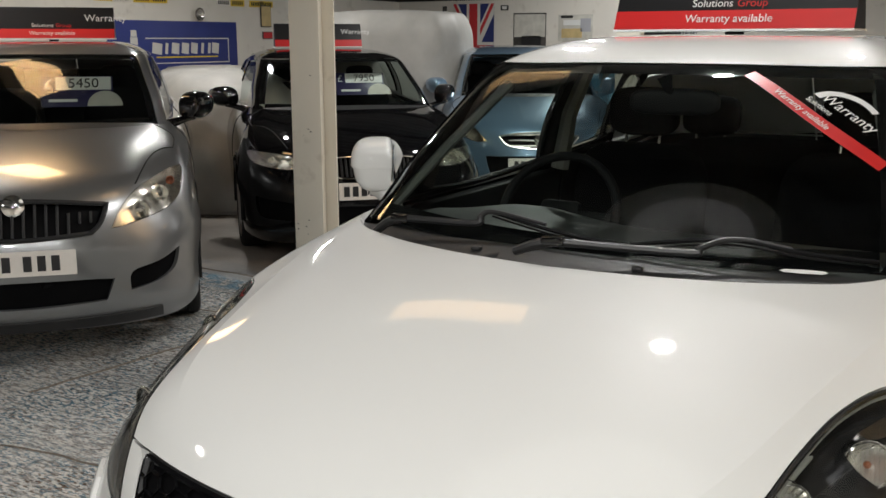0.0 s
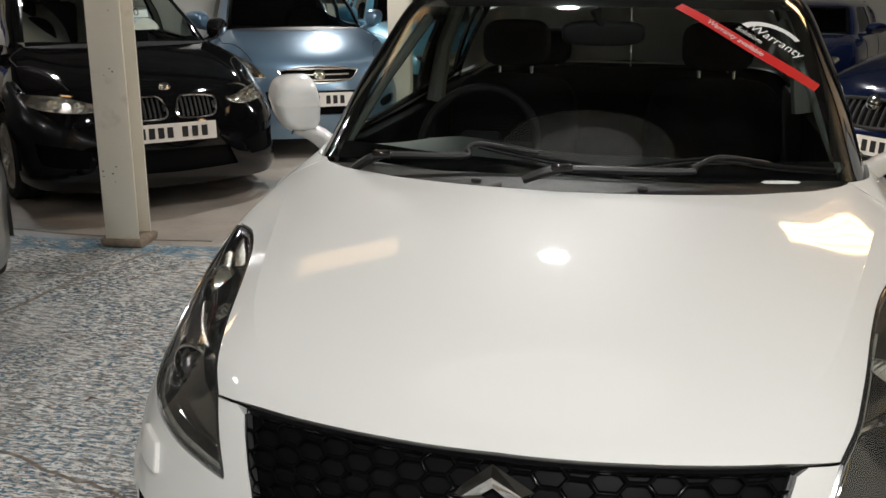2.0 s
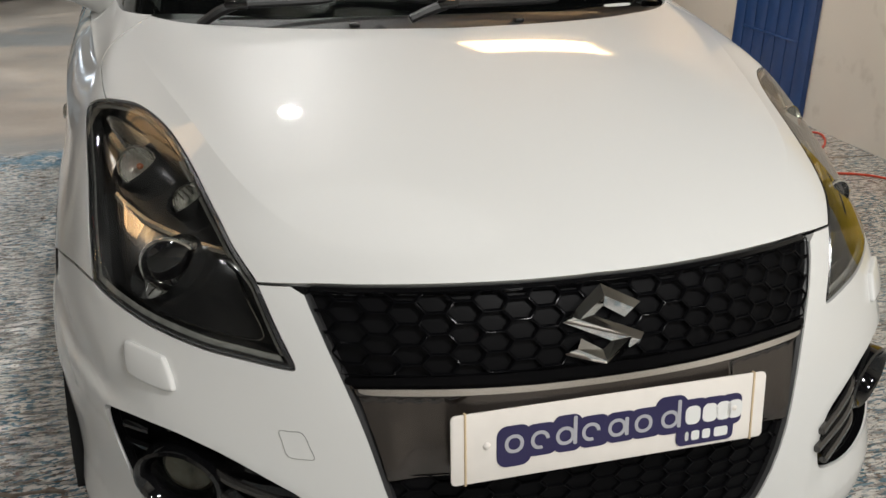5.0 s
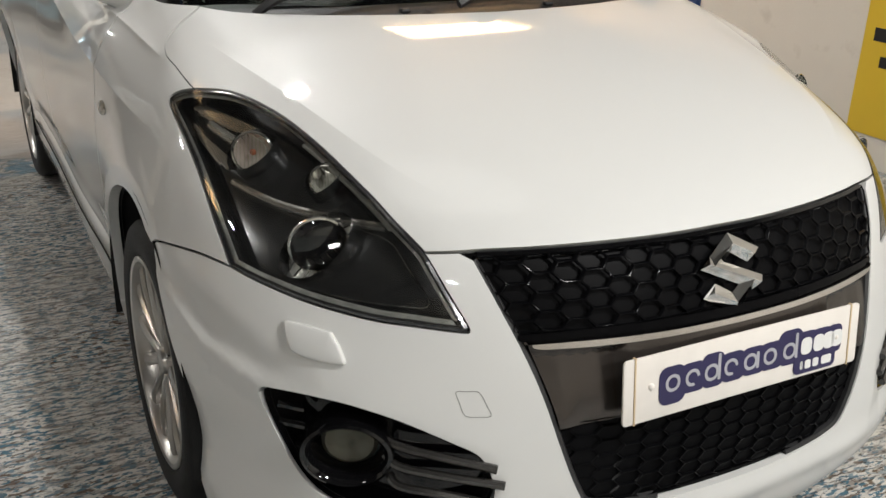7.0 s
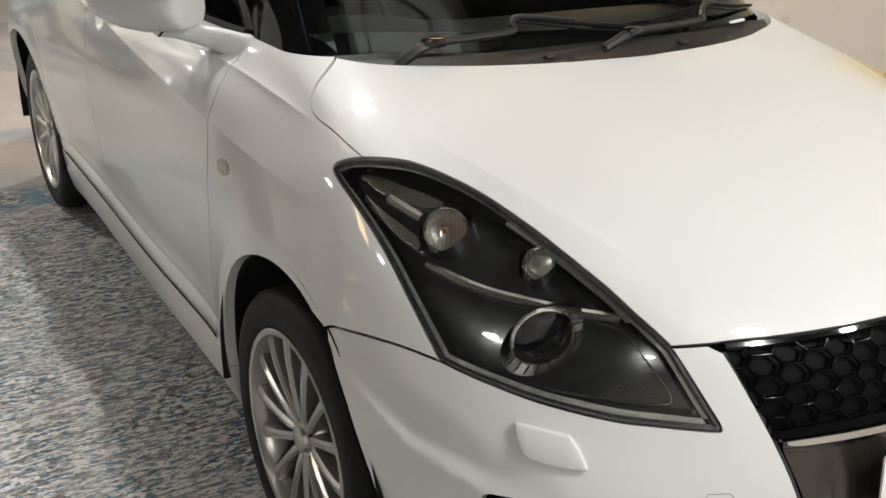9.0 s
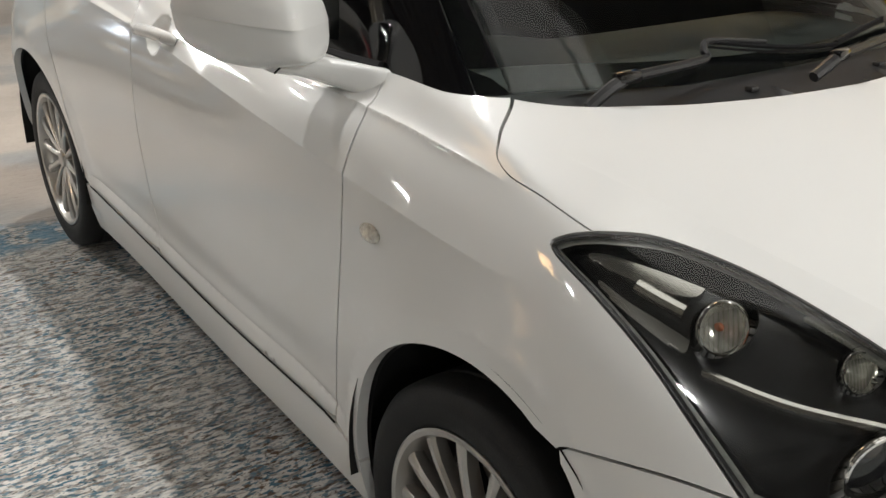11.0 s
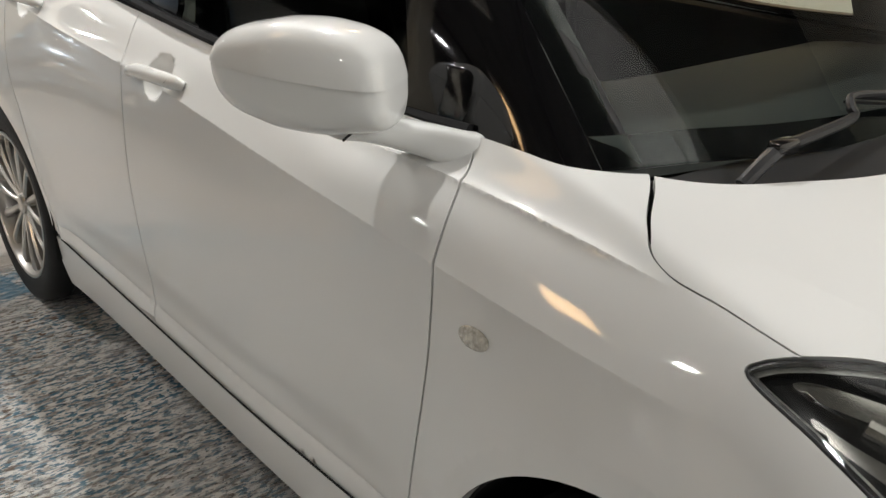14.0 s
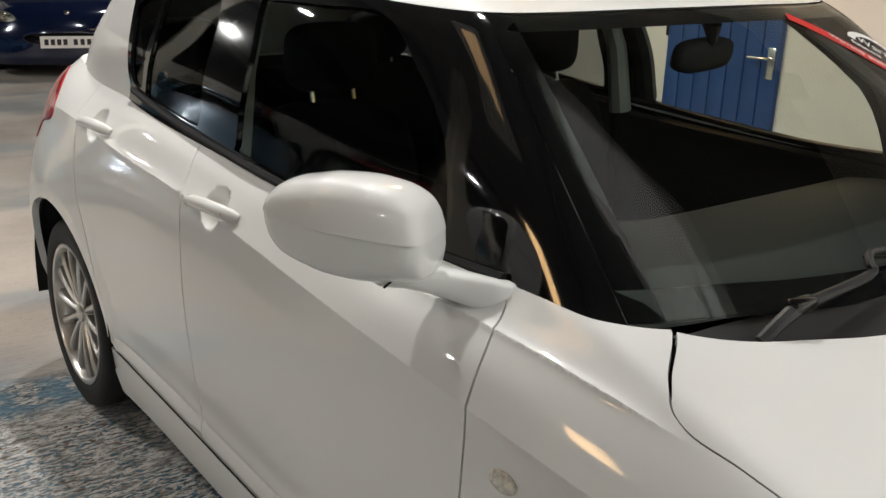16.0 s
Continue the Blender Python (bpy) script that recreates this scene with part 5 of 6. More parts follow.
for s in (1, -1):
    m = (lambda q: np.asarray(q)) if s > 0 else mirror
    lampset = new("headlamp")
    lampset.parent = car
    tagged(lampset, "smoked black headlamp under a clear lens")
    panel("lens", skin, m(U_lamp), LENS, lampset, step=.018, flange=.006, inset=.003)
    edge_out, edge_in = shrink(even(U_lamp, .010), .005), shrink(even(U_lamp, .010), .0155)
    panel("clear_edge", skin, m(edge_out), LAMP_EDGE, lampset, [m(edge_in)], step=.008, lift=-.008, flange=0, inset=0, label="pale ribbed edge of the lamp lens")
    for line_ in (fin_plate, low_fin):
        panel("reflector_blade", skin, m(uvs(line_, True, 4)), SATIN, lampset, step=.012, lift=-.027, flange=.010, inset=0, label="satin silver blade beside the indicator")
    panel("housing", skin, m(shrink(even(U_lamp, .012), .003)), BEZEL, lampset, step=.02, lift=-.098, flange=0, inset=0)
    ring = even(m(shrink(even(U_lamp, .012), .005)), .012)
    part("seal", tube([tuple(q) for q in np.concatenate([skin.at(ring), skin.at(ring[:1])]) - np.concatenate([skin.normal(ring), skin.normal(ring[:1])]) * .004], .0045, 5, False), BEZEL, lampset)
    for pts, r, mt, nm in ((chrome_strip, .0075, SATIN, "chrome_strip"), (low_line, .0016, CHROME, "bright_line")):
        q = uvs(pts) * [s, 1]
        part(nm, tube([tuple(p) for p in skin.at(q) - skin.normal(q) * (.025 if nm == "chrome_strip" else .032)], r, 8), mt, lampset)
    q = uvs(ridged) * [s, 1]
    base, nn = skin.at(q), skin.normal(q)
    bits = []
    for i in range(len(q) - 1):
        for k in range(3):
            p0 = base[i] + (base[i + 1] - base[i]) * k / 3 - nn[i] * .012
            bits.append(block(.016, .0022, .006, .0008, Matrix.Translation(Vector(p0)) @ pose(0, 0, 0, 0, 0, s * 25), 1))
    part("ridged_reflector", merge(*bits), PALE, lampset, "pale ridged reflector strip")

    # a dark bezel with round openings; behind each a bright bowl, its glass and its bulb
    holes = []
    for nm, at, back, r0, r1, tilt, up in (("projector", (.6225, .275, .765), .004, .070, .047, 16, -4), ("indicator", (.662, .492, .866), .002, .047, .034, 24, 18), ("side_lamp", (.583, .346, .848), .002, .036, .025, 14, 22)):
        tm = Matrix.Translation(Vector((s * at[0], at[1], at[2]))) @ pose(0, 0, 0, -up, 0, s * tilt)
        ring = [tm @ Vector((r0 * math.cos(2 * math.pi * k / 40), 0, r0 * math.sin(2 * math.pi * k / 40))) for k in range(40)]
        hole = skin.find([(abs(q.x), q.y, q.z) for q in ring]) * [s, 1]
        holes.append(hole)
        rim = skin.at(hole) - skin.normal(hole) * .036
        bm = bmesh.new()
        va = [bm.verts.new(tuple(q)) for q in rim]
        vb = [bm.verts.new(tm @ Vector((r1 * 1.08 * math.cos(2 * math.pi * k / 40), back * .55, r1 * 1.08 * math.sin(2 * math.pi * k / 40)))) for k in range(40)]
        vc = [bm.verts.new(tm @ Vector((r1 * math.cos(2 * math.pi * k / 40), back, r1 * math.sin(2 * math.pi * k / 40)))) for k in range(40)]
        for a_, b_ in ((va, vb), (vb, vc)):
            for k in range(40):
                bm.faces.new((a_[k], a_[(k + 1) % 40], b_[(k + 1) % 40], b_[k]))
        part(nm + "_bowl", bm, BOWL, lampset)
        # ribs round the bowl
        ribs_ = []
        for k in range(0, 40, 2):
            p0, p1 = Vector(rim[k]), tm @ Vector((r1 * 1.06 * math.cos(2 * math.pi * k / 40), back * .55, r1 * 1.06 * math.sin(2 * math.pi * k / 40)))
            ribs_.append(tube([tuple(p0 + (p1 - p0) * .12), tuple(p1)], .0017, 5))
        part(nm + "_ribs", merge(*ribs_), CHROME, lampset)
        bm = lathe([(r1 * 1.07, back), (r1 * 1.05, back - .004), (r1 * .99, back - .005), (r1 * .96, back - .002), (r1 * .95, back + .006)], 40, "y")
        bm.transform(tm)
        part(nm + "_ring", bm, CHROME, lampset)
        if nm == "projector":
            bm = lathe([(.0001, back - .010), (r1 * .4, back - .008), (r1 * .7, back - .004), (r1 * .97, back + .004)], 32, "y")
            bm.transform(tm)
            part("projector_glass", bm, mat("projector_glass", (.012, .012, .014), .04, 0, 1.0) if s > 0 else bpy.data.materials["projector_glass"], lampset)
        else:
            bm = lathe([(r1, back + .002), (r1 * .7, back + .016), (r1 * .35, back + .026), (.0001, back + .028)], 32, "y")
            bm.transform(tm)
            part(nm + "_reflector", bm, BOWL, lampset)
            # ribbed glass
            bits = [tube([tuple(tm @ Vector((px, back - .001, -math.sqrt(max(0, 1 - (px / r1) ** 2)) * r1 * .9))), tuple(tm @ Vector((px, back - .003, 0))), tuple(tm @ Vector((px, back - .001, math.sqrt(max(0, 1 - (px / r1) ** 2)) * r1 * .9)))], .0011, 4) for px in np.linspace(-r1 * .8, r1 * .8, 9)]
            part("glass_rib", merge(*bits), CLEAR, lampset)
            if nm == "indicator":
                bm = bmesh.new()
                bmesh.ops.create_uvsphere(bm, u_segments=16, v_segments=10, radius=.006, matrix=tm @ Matrix.Translation((0, back + .010, 0)) @ Matrix.Diagonal((1, 1.4, 1, 1)))
                part("bulb", bm, AMBER, lampset, "amber bulb")
    panel("bezel", skin, m(shrink(even(U_lamp, .012), .004)), BEZEL, lampset, holes, step=.018, lift=-.036, flange=-.030, inset=0)
    part("bright_fin", tube([(s * .700, .61, .888), (s * .688, .575, .878), (s * .676, .545, .870)], .010, 8), SATIN, lampset)

    # fog lamp nest
    nest = new("fog_lamp")
    nest.parent = car
    tagged(nest, "round fog lamp in a gloss black nest with fins")
    panel("nest_wall", skin, m(shrink(even(U_fog, .012), .002)), GLOSS, nest, step=.02, lift=-.060, flange=-.050, inset=0)
    fm = Matrix.Translation(Vector((s * .640, .120, .465))) @ pose(0, 0, 0, 3, 0, s * 30)
    bm = lathe([(.066, .05), (.068, .0), (.067, -.010), (.062, -.013), (.056, -.008), (.050, .02), (.046, .035)], 40, "y")
    bm.transform(fm @ Matrix.Diagonal((1.12, 1, .92, 1)))
    part("fog_ring", bm, GLOSS, nest)
    bm = lathe([(.0001, .036), (.02, .034), (.04, .03), (.047, .034)], 32, "y")
    bm.transform(fm)
    part("fog_reflector", bm, FOG_BOWL, nest)
    bm = lathe([(.0001, .010), (.03, .012), (.049, .020)], 32, "y")
    bm.transform(fm)
    part("fog_glass", bm, TINTED, nest)
    for k, (z0, z1, x1) in enumerate(((.487, .462, .452), (.452, .432, .446), (.418, .402, .452))):
        line = [(.600 - .01 * k, .085, z0 + .012), (.575, .062, z0), (.52, .026, (z0 + z1) / 2 + .004), (x1 - (.012, .020, .0)[k], -.016, z1)]
        q = skin.find(line) * [s, 1]
        q = smooth_line(q, False, 5)
        pts = skin.at(q) - skin.normal(q) * np.linspace(.030, -.004, len(q))[:, None]
        bm = tube([tuple(p) for p in pts], .0075, 8)
        part("fin", bm, FIN, nest)
    for z0 in (.52, .486, .446):
        q = skin.find([(.728, .22, z0), (.705, .185, z0 - .006)]) * [s, 1]
        pts = skin.at(q) - skin.normal(q) * np.array([[.022], [.040]])
        part("fin", tube([tuple(p) for p in pts], .007, 6), GLOSS, nest)
    # headlamp washer lid and towing-eye lid
    U_wash = uvs([(.699, .229, .662), (.687, .219, .666), (.650, .177, .662), (.641, .167, .657), (.632, .144, .627), (.639, .143, .615), (.690, .194, .620), (.699, .211, .633)], True, 4)
    bm = bmesh.new()
    rings = []
    for inn, lift in ((0, -.002), (0, .005), (.0012, .0078), (.004, .009)):
        q = shrink(even(m(U_wash), .004), inn)
        rings.append([bm.verts.new(tuple(p)) for p in skin.at(q) + skin.normal(q) * lift])
    for p, q in zip(rings, rings[1:]):
        for i in range(len(p)):
            bm.faces.new((p[i], p[(i + 1) % len(p)], q[(i + 1) % len(p)], q[i]))
    bmesh.ops.triangulate(bm, faces=[bm.faces.new(rings[-1])])
    part("washer_lid", bm, WHITE, car, "", 50)
    if s < 0:
        U_tow = uvs([(.490, .037, .586), (.475, .029, .587), (.458, .020, .586), (.449, .009, .565), (.444, .004, .549), (.46, .012, .547), (.480, .023, .549), (.487, .031, .570)], True, 4)
        ring = even(m(U_tow), .008)
        pts = skin.at(np.concatenate([ring, ring[:1]])) + skin.normal(np.concatenate([ring, ring[:1]])) * .0002
        part("towing_lid_gap", tube([tuple(p) for p in pts], .0006, 4, False), PALE, car)
    # side repeater
    rp, rn = skin.at(skin.find([(.813, 1.102, .812)]) * [s, 1])[0], skin.normal(skin.find([(.813, 1.102, .812)]) * [s, 1])[0]
    bm = bmesh.new()
    bmesh.ops.create_uvsphere(bm, u_segments=24, v_segments=12, radius=1, matrix=Matrix.Translation(Vector(rp + rn * .004)) @ Vector(rn).to_track_quat("X", "Z").to_matrix().to_4x4() @ Matrix.Diagonal((.007, .030, .016, 1)))
    part("side_repeater", bm, mat("repeater_lens", (.66, .62, .54), .10, .35, 1.0, grain=.9, grain_scale=600, vary=.4, vary_scale=140) if s > 0 else bpy.data.materials["repeater_lens"], car, "clear ribbed side repeater lens")
    # door handles
    for (y, z, x) in ((2.155, .953, .785), (2.965, .992, .782)):
        o = skin.find([(x, y, z - .004)])[0] * [s, 1]
        p, n = skin.at([o])[0], skin.normal([o])[0]
        h = new("door_handle")
        h.parent = car
        h.matrix_basis = Matrix.Translation(Vector(p)) @ Vector(n).to_track_quat("X", "Z").to_matrix().to_4x4()
        grip = tube([(.006, .118, .006), (.022, .105, .006), (.032, .06, .004), (.034, .0, .001), (.031, -.06, -.004), (.020, -.105, -.010), (.004, -.115, -.012)], [.010, .015, .016, .0155, .015, .013, .009], 12)
        grip.transform(Matrix.Diagonal((.8, 1, 1, 1)))
        part("handle_grip", grip, WHITE, h)
        if y < 2.5:
            part("lock_barrel", lathe([(.0001, .040), (.005, .0405), (.006, .036)], 14, "x"), GLOSS, h)
            h.children[-1].location = (-.008, .085, .003)

# door mirrors
def spline(x, y, at):
    """A smooth curve through points, with no overshoot."""
    d = np.diff(y) / np.diff(x)
    m = np.concatenate([[d[0]], np.where(d[:-1] * d[1:] > 0, 2 * d[:-1] * d[1:] / (d[:-1] + d[1:] + 1e-12), 0), [d[-1]]])
    k = np.clip(np.searchsorted(x, at) - 1, 0, len(d) - 1)
    h = x[k + 1] - x[k]
    t = (at - x[k]) / h
    return (2 * t ** 3 - 3 * t ** 2 + 1) * y[k] + (t ** 3 - 2 * t ** 2 + t) * h * m[k] + (3 * t ** 2 - 2 * t ** 3) * y[k + 1] + (t ** 3 - t ** 2) * h * m[k + 1]


def superegg(c, half, e1=.75, e2=.8, nu=40, nv=24, cut=None):
    bm = bmesh.new()
    sg = lambda w, e: math.copysign(abs(w) ** e, w)
    rows = []
    for j in range(nv + 1):
        v = -math.pi / 2 + math.pi * j / nv
        rows.append([bm.verts.new((c[0] + half[0] * sg(math.cos(v), e1) * sg(math.cos(2 * math.pi * i / nu), e2), c[1] + half[1] * sg(math.cos(v), e1) * sg(math.sin(2 * math.pi * i / nu), e2), c[2] + half[2] * sg(math.sin(v), e1))) for i in range(nu)])
    for a, b in zip(rows, rows[1:]):
        for i in range(nu):
            bm.faces.new((a[i], a[(i + 1) % nu], b[(i + 1) % nu], b[i]))
    bmesh.ops.remove_doubles(bm, verts=bm.verts, dist=1e-6)
    return bm


for s in (1, -1):
    mir = new("door_mirror")
    mir.parent = car
    tagged(mir, "pearl white door mirror on a curved arm")

    # housing: sections from its inner end to its outer one: reach, top, foot, front
    rows = [(0, -.006, -.054, .045), (.012, .018, -.060, .066), (.04, .044, -.064, .082), (.10, .062, -.068, .094), (.22, .075, -.074, .102), (.40, .081, -.080, .105), (.58, .078, -.078, .103), (.74, .068, -.070, .095), (.87, .058, -.060, .090), (.95, .044, -.042, .080), (.985, .030, -.024, .064), (1.0, .016, -.008, .045)]
    keys = np.array(rows)
    us = np.concatenate([[0, .012], np.linspace(.03, .97, 40), [.985, .996, 1.0]])
    zt, zf, dd = (spline(keys[:, 0], keys[:, k], us) for k in (1, 2, 3))

    def shell(grow, zcut, keep_low):
        bm = bmesh.new()
        rings = []
        sg = lambda w, e: math.copysign(abs(w) ** e, w)
        for u, a, b, d in zip(us, zt, zf, dd):
            zc, h = (a + b) / 2, max(.002, (a - b) / 2)
            ring = []
            for i in range(44):
                t = 2 * math.pi * i / 44
                c_, s_ = math.cos(t), math.sin(t)
                y = -(d * .743 + grow) * abs(c_) ** .62 if c_ > 0 else .045 * abs(c_) ** .35
                ring.append(bm.verts.new(((u - .5) * .292, y + .05 * max(0, u - .5) ** 2 * 2, zc + (h + grow) * sg(s_, .72))))
            rings.append(ring)
        for p, q in zip(rings, rings[1:]):
            for i in range(44):
                bm.faces.new((p[i], p[(i + 1) % 44], q[(i + 1) % 44], q[i]))
        bm.faces.new(rings[0])
        bm.faces.new(rings[-1])
        geom = bm.verts[:] + bm.edges[:] + bm.faces[:]
        bmesh.ops.bisect_plane(bm, geom=geom, plane_co=(0, 0, zcut), plane_no=(-.04, 0, 1) if not keep_low else (.04, 0, -1), clear_inner=True, dist=1e-5)
        if keep_low:
            for v in bm.verts:
                f = max(0.0, (zcut - v.co.z) / .085)
                v.co.y *= 1 - .04 * min(1, f * 6) - .20 * f ** 1.8
                v.co.x *= 1 - .05 * f
        bm.transform(Matrix.Translation((s * .865, 1.437, 1.114)) @ Matrix.Diagonal((s, 1, 1, 1)) @ pose(0, 0, 0, 0, 0, 58))
        return bm
    part("mirror_cap", shell(.0032, .0104, False), WHITE, mir, "", 50)
    part("mirror_base", shell(0, .010, True), WHITE, mir, "", 50)
    gl = superegg((0, 0, 0), (.115, .004, .056), .5, .5, 32, 12)
    gl.transform(Matrix.Translation((s * .865, 1.437, 1.114)) @ Matrix.Diagonal((s, 1, 1, 1)) @ pose(0, 0, 0, 0, 0, 58) @ pose(0, .0445, 0))
    part("mirror_glass", gl, CHROME, mir)
    # arm: a flat wedge that grows taller towards the door
    arm = bmesh.new()
    rings = []
    for x, y, z, h, w in ((.850, 1.400, 1.042, .013, .040), (.815, 1.388, 1.040, .017, .044), (.780, 1.365, 1.034, .021, .045), (.745, 1.332, 1.026, .026, .043), (.718, 1.298, 1.018, .030, .038), (.700, 1.270, 1.012, .033, .030), (.680, 1.262, 1.008, .033, .024)):
        ring = []
        for i in range(20):
            t = 2 * math.pi * i / 20
            c_, s_ = math.cos(t), math.sin(t)
            ring.append(arm.verts.new((s * x, y + w * math.copysign(abs(c_) ** .6, c_), z + h * math.copysign(abs(s_) ** .6, s_))))
        rings.append(ring)
    for p, q in zip(rings, rings[1:]):
        for i in range(20):
            arm.faces.new((p[i], p[(i + 1) % 20], q[(i + 1) % 20], q[i]))
    arm.faces.new(rings[0])
    arm.faces.new(rings[-1])
    part("mirror_arm", arm, WHITE, mir, "", 50)
    part("mirror_seam", tube([(s * .852, 1.362, 1.032), (s * .842, 1.352, 1.046), (s * .832, 1.347, 1.060)], .0022, 5), LINER, mir)

# wheels
def wheel(y, s):
    w = new("wheel")
    w.parent = car
    w.matrix_basis = pose(s * .715, y, .314) @ Matrix.Diagonal((1, 1.04, 1.04, 1))
    flip = Matrix.Diagonal((s, 1, 1, 1))
    prof = [(.225, -.085), (.245, -.092), (.270, -.095), (.290, -.090), (.300, -.078), (.3022, -.055), (.302, -.03), (.298, -.028), (.298, -.022), (.302, -.02), (.302, .02), (.298, .022), (.298, .028), (.302, .03), (.3022, .055), (.300, .078), (.291, .090), (.272, .097), (.262, .0975), (.248, .096), (.236, .0945), (.226, .088), (.221, .082)]
    bm = lathe(prof, 72, "x")
    bm.transform(flip)
    part("tyre", bm, RUBBER, w)
    bm = lathe([(.224, .086), (.226, .092), (.222, .094), (.214, .092), (.208, .083), (.203, .06), (.200, .02), (.200, -.08)], 72, "x")
    bm.transform(flip)
    part("rim", bm, ALLOY, w)
    n = 14
    for k in range(n):
        a = 2 * math.pi * (k + .5) / n
        bm = bmesh.new()
        secs = []
        for r, half, h, d in ((.030, .011, .068, .034), (.060, .0098, .076, .036), (.110, .0092, .081, .034), (.165, .0105, .084, .030), (.198, .0135, .083, .026), (.212, .018, .080, .024)):
            secs.append([bm.verts.new((hh, t, r)) for t, hh in ((-half, h - d), (-half, h - .006), (-half * .45, h), (half * .45, h), (half, h - .006), (half, h - d))])
        for p, q in zip(secs, secs[1:]):
            for i in range(5):
                bm.faces.new((p[i], p[i + 1], q[i + 1], q[i]))
        bm.transform(flip @ Matrix.Rotation(a, 4, "X"))
        part("spoke", bm, ALLOY, w)
    bm = lathe([(.0001, .082), (.022, .081), (.027, .078), (.029, .070), (.050, .066), (.056, .058), (.058, .03)], 36, "x")
    bm.transform(flip)
    part("hub_cap", bm, ALLOY, w)
    for k in range(5):
        a = 2 * math.pi * k / 5
        bm = lathe([(.0001, .070), (.007, .070), (.008, .066), (.008, .055)], 12, "x")
        bm.transform(flip @ Matrix.Translation((0, .043 * math.cos(a), .043 * math.sin(a))))
        part("wheel_nut", bm, GLOSS, w)
    bm = lathe([(.05, .010), (.135, .010), (.137, .006), (.137, -.006), (.135, -.010), (.05, -.010)], 40, "x")
    bm.transform(flip)
    part("brake_disc", bm, mat("brake_steel", (.22, .20, .18), .45, .9, vary=.2, vary_scale=20) if "brake_steel" not in bpy.data.materials else bpy.data.materials["brake_steel"], w)
    cal = block(.06, .07, .10, .01, flip @ pose(.01, .095, .07, 40, 0, 0))
    part("brake_caliper", cal, TRIM, w)
    return w


for s in (1, -1):
    wheel(.815, s)
    wheel(3.25, s)
    for cy in (.79, 3.235):
        prof = [(.385, .825 * s), (.385, .48 * s), (.05, .47 * s)]
        bm = lathe(prof, 28, "x", 200)
        bm.transform(Matrix.Translation((0, cy, .345)) @ Matrix.Rotation(radians(-10), 4, "X"))
        part("wheel_well", bm, LINER, car)
part("floor_pan", block(1.36, 3.45, .10, .03, pose(0, 1.87, .24)), LINER, car)

# wipers
for pts, blade in (([(-.505, .900, 1.020), (-.465, .894, 1.048), (-.428, .894, 1.060), (-.40, .892, 1.063), (-.235, .905, 1.066), (-.225, .915, 1.082), (-.195, .925, 1.092), (-.06, .912, 1.078)], [(-.205, .930, 1.090), (-.06, .905, 1.070), (.05, .893, 1.060), (.135, .893, 1.056)]),
                   ([(-.075, .790, 1.040), (-.03, .792, 1.058), (.007, .800, 1.066), (.04, .808, 1.066), (.27, .868, 1.060), (.29, .880, 1.070), (.345, .925, 1.085), (.45, .955, 1.072)], [(.14, .897, 1.058), (.33, .925, 1.082), (.47, .955, 1.066), (.60, 1.010, 1.052)])):
    wp = new("wiper")
    wp.parent = car
    tagged(wp, "black wiper arm and blade on the cowl")
    pts, blade = ([(x - .012, y + .018, z + .008) for x, y, z in q] for q in (pts, blade))
    line = smooth_line(pts, False, 6)
    bm = tube([tuple(p) for p in line], np.interp(np.linspace(0, 1, len(line)), [0, .2, .3, .75, 1], [.010, .0115, .0095, .007, .004]), 8)
    part("wiper_arm", bm, PLASTIC, wp)
    line = smooth_line(blade, False, 6)
    bm = tube([tuple(p) for p in line], .0045, 6)
    bm2 = tube([tuple(p - np.array([0, -.006, .010])) for p in line], .003, 4)
    part("wiper_blade", merge(bm, bm2), TRIM, wp)
    turn_ = math.degrees(math.atan2(pts[3][1] - pts[1][1], pts[3][0] - pts[1][0]))
    part("wiper_knuckle", block(.050, .024, .020, .006, pose(pts[2][0], pts[2][1], pts[2][2] + .002, 0, 0, turn_)), GLOSS, wp)
    bm = lathe([(.0001, .016), (.009, .015), (.012, .010), (.013, 0)], 20, "z")
    bm.transform(Matrix.Translation((pts[0][0], pts[0][1] + .012, 1.002)))
    part("wiper_pivot", bm, GLOSS, wp)
for x, y in ((-.2, .86), (.17, .855)):
    part("washer_jet", block(.022, .018, .010, .004, pose(x, y - .012, 1.034)), PLASTIC, car)

# cabin
cab = new("cabin")
cab.parent = car
tagged(cab, "dark cloth and plastic cabin")
bm = bmesh.new()
secs = []
for x in np.linspace(-.64, .64, 33):
    hump = .035 * math.exp(-((x + .36) / .17) ** 2)
    bend = .05 * (x / .64) ** 2
    prof = [(1.02 + bend * 2.2, .985), (1.12 + bend, 1.005), (1.30, 1.01 + hump * .3), (1.42, 1.00 + hump), (1.50, .985 + hump), (1.53, .94 + hump * .5), (1.50, .85), (1.46, .70), (1.40, .45)]
    secs.append([bm.verts.new((x, y, z)) for y, z in prof])
for p, q in zip(secs, secs[1:]):
    for i in range(len(p) - 1):
        bm.faces.new((p[i], q[i], q[i + 1], p[i + 1]))
part("dashboard", bm, mat("dash_plastic", (.026, .028, .027), .5, grain=.3, grain_scale=500, vary=.15), cab)
st = bmesh.new()
mj, mn = 40, 10
rows = [[st.verts.new(((.178 + .014 * math.cos(2 * math.pi * j / mn)) * math.cos(2 * math.pi * i / mj), (.178 + .014 * math.cos(2 * math.pi * j / mn)) * math.sin(2 * math.pi * i / mj), .014 * math.sin(2 * math.pi * j / mn))) for j in range(mn)] for i in range(mj)]
for i in range(mj):
    for j in range(mn):
        st.faces.new((rows[i][j], rows[(i + 1) % mj][j], rows[(i + 1) % mj][(j + 1) % mn], rows[i][(j + 1) % mn]))
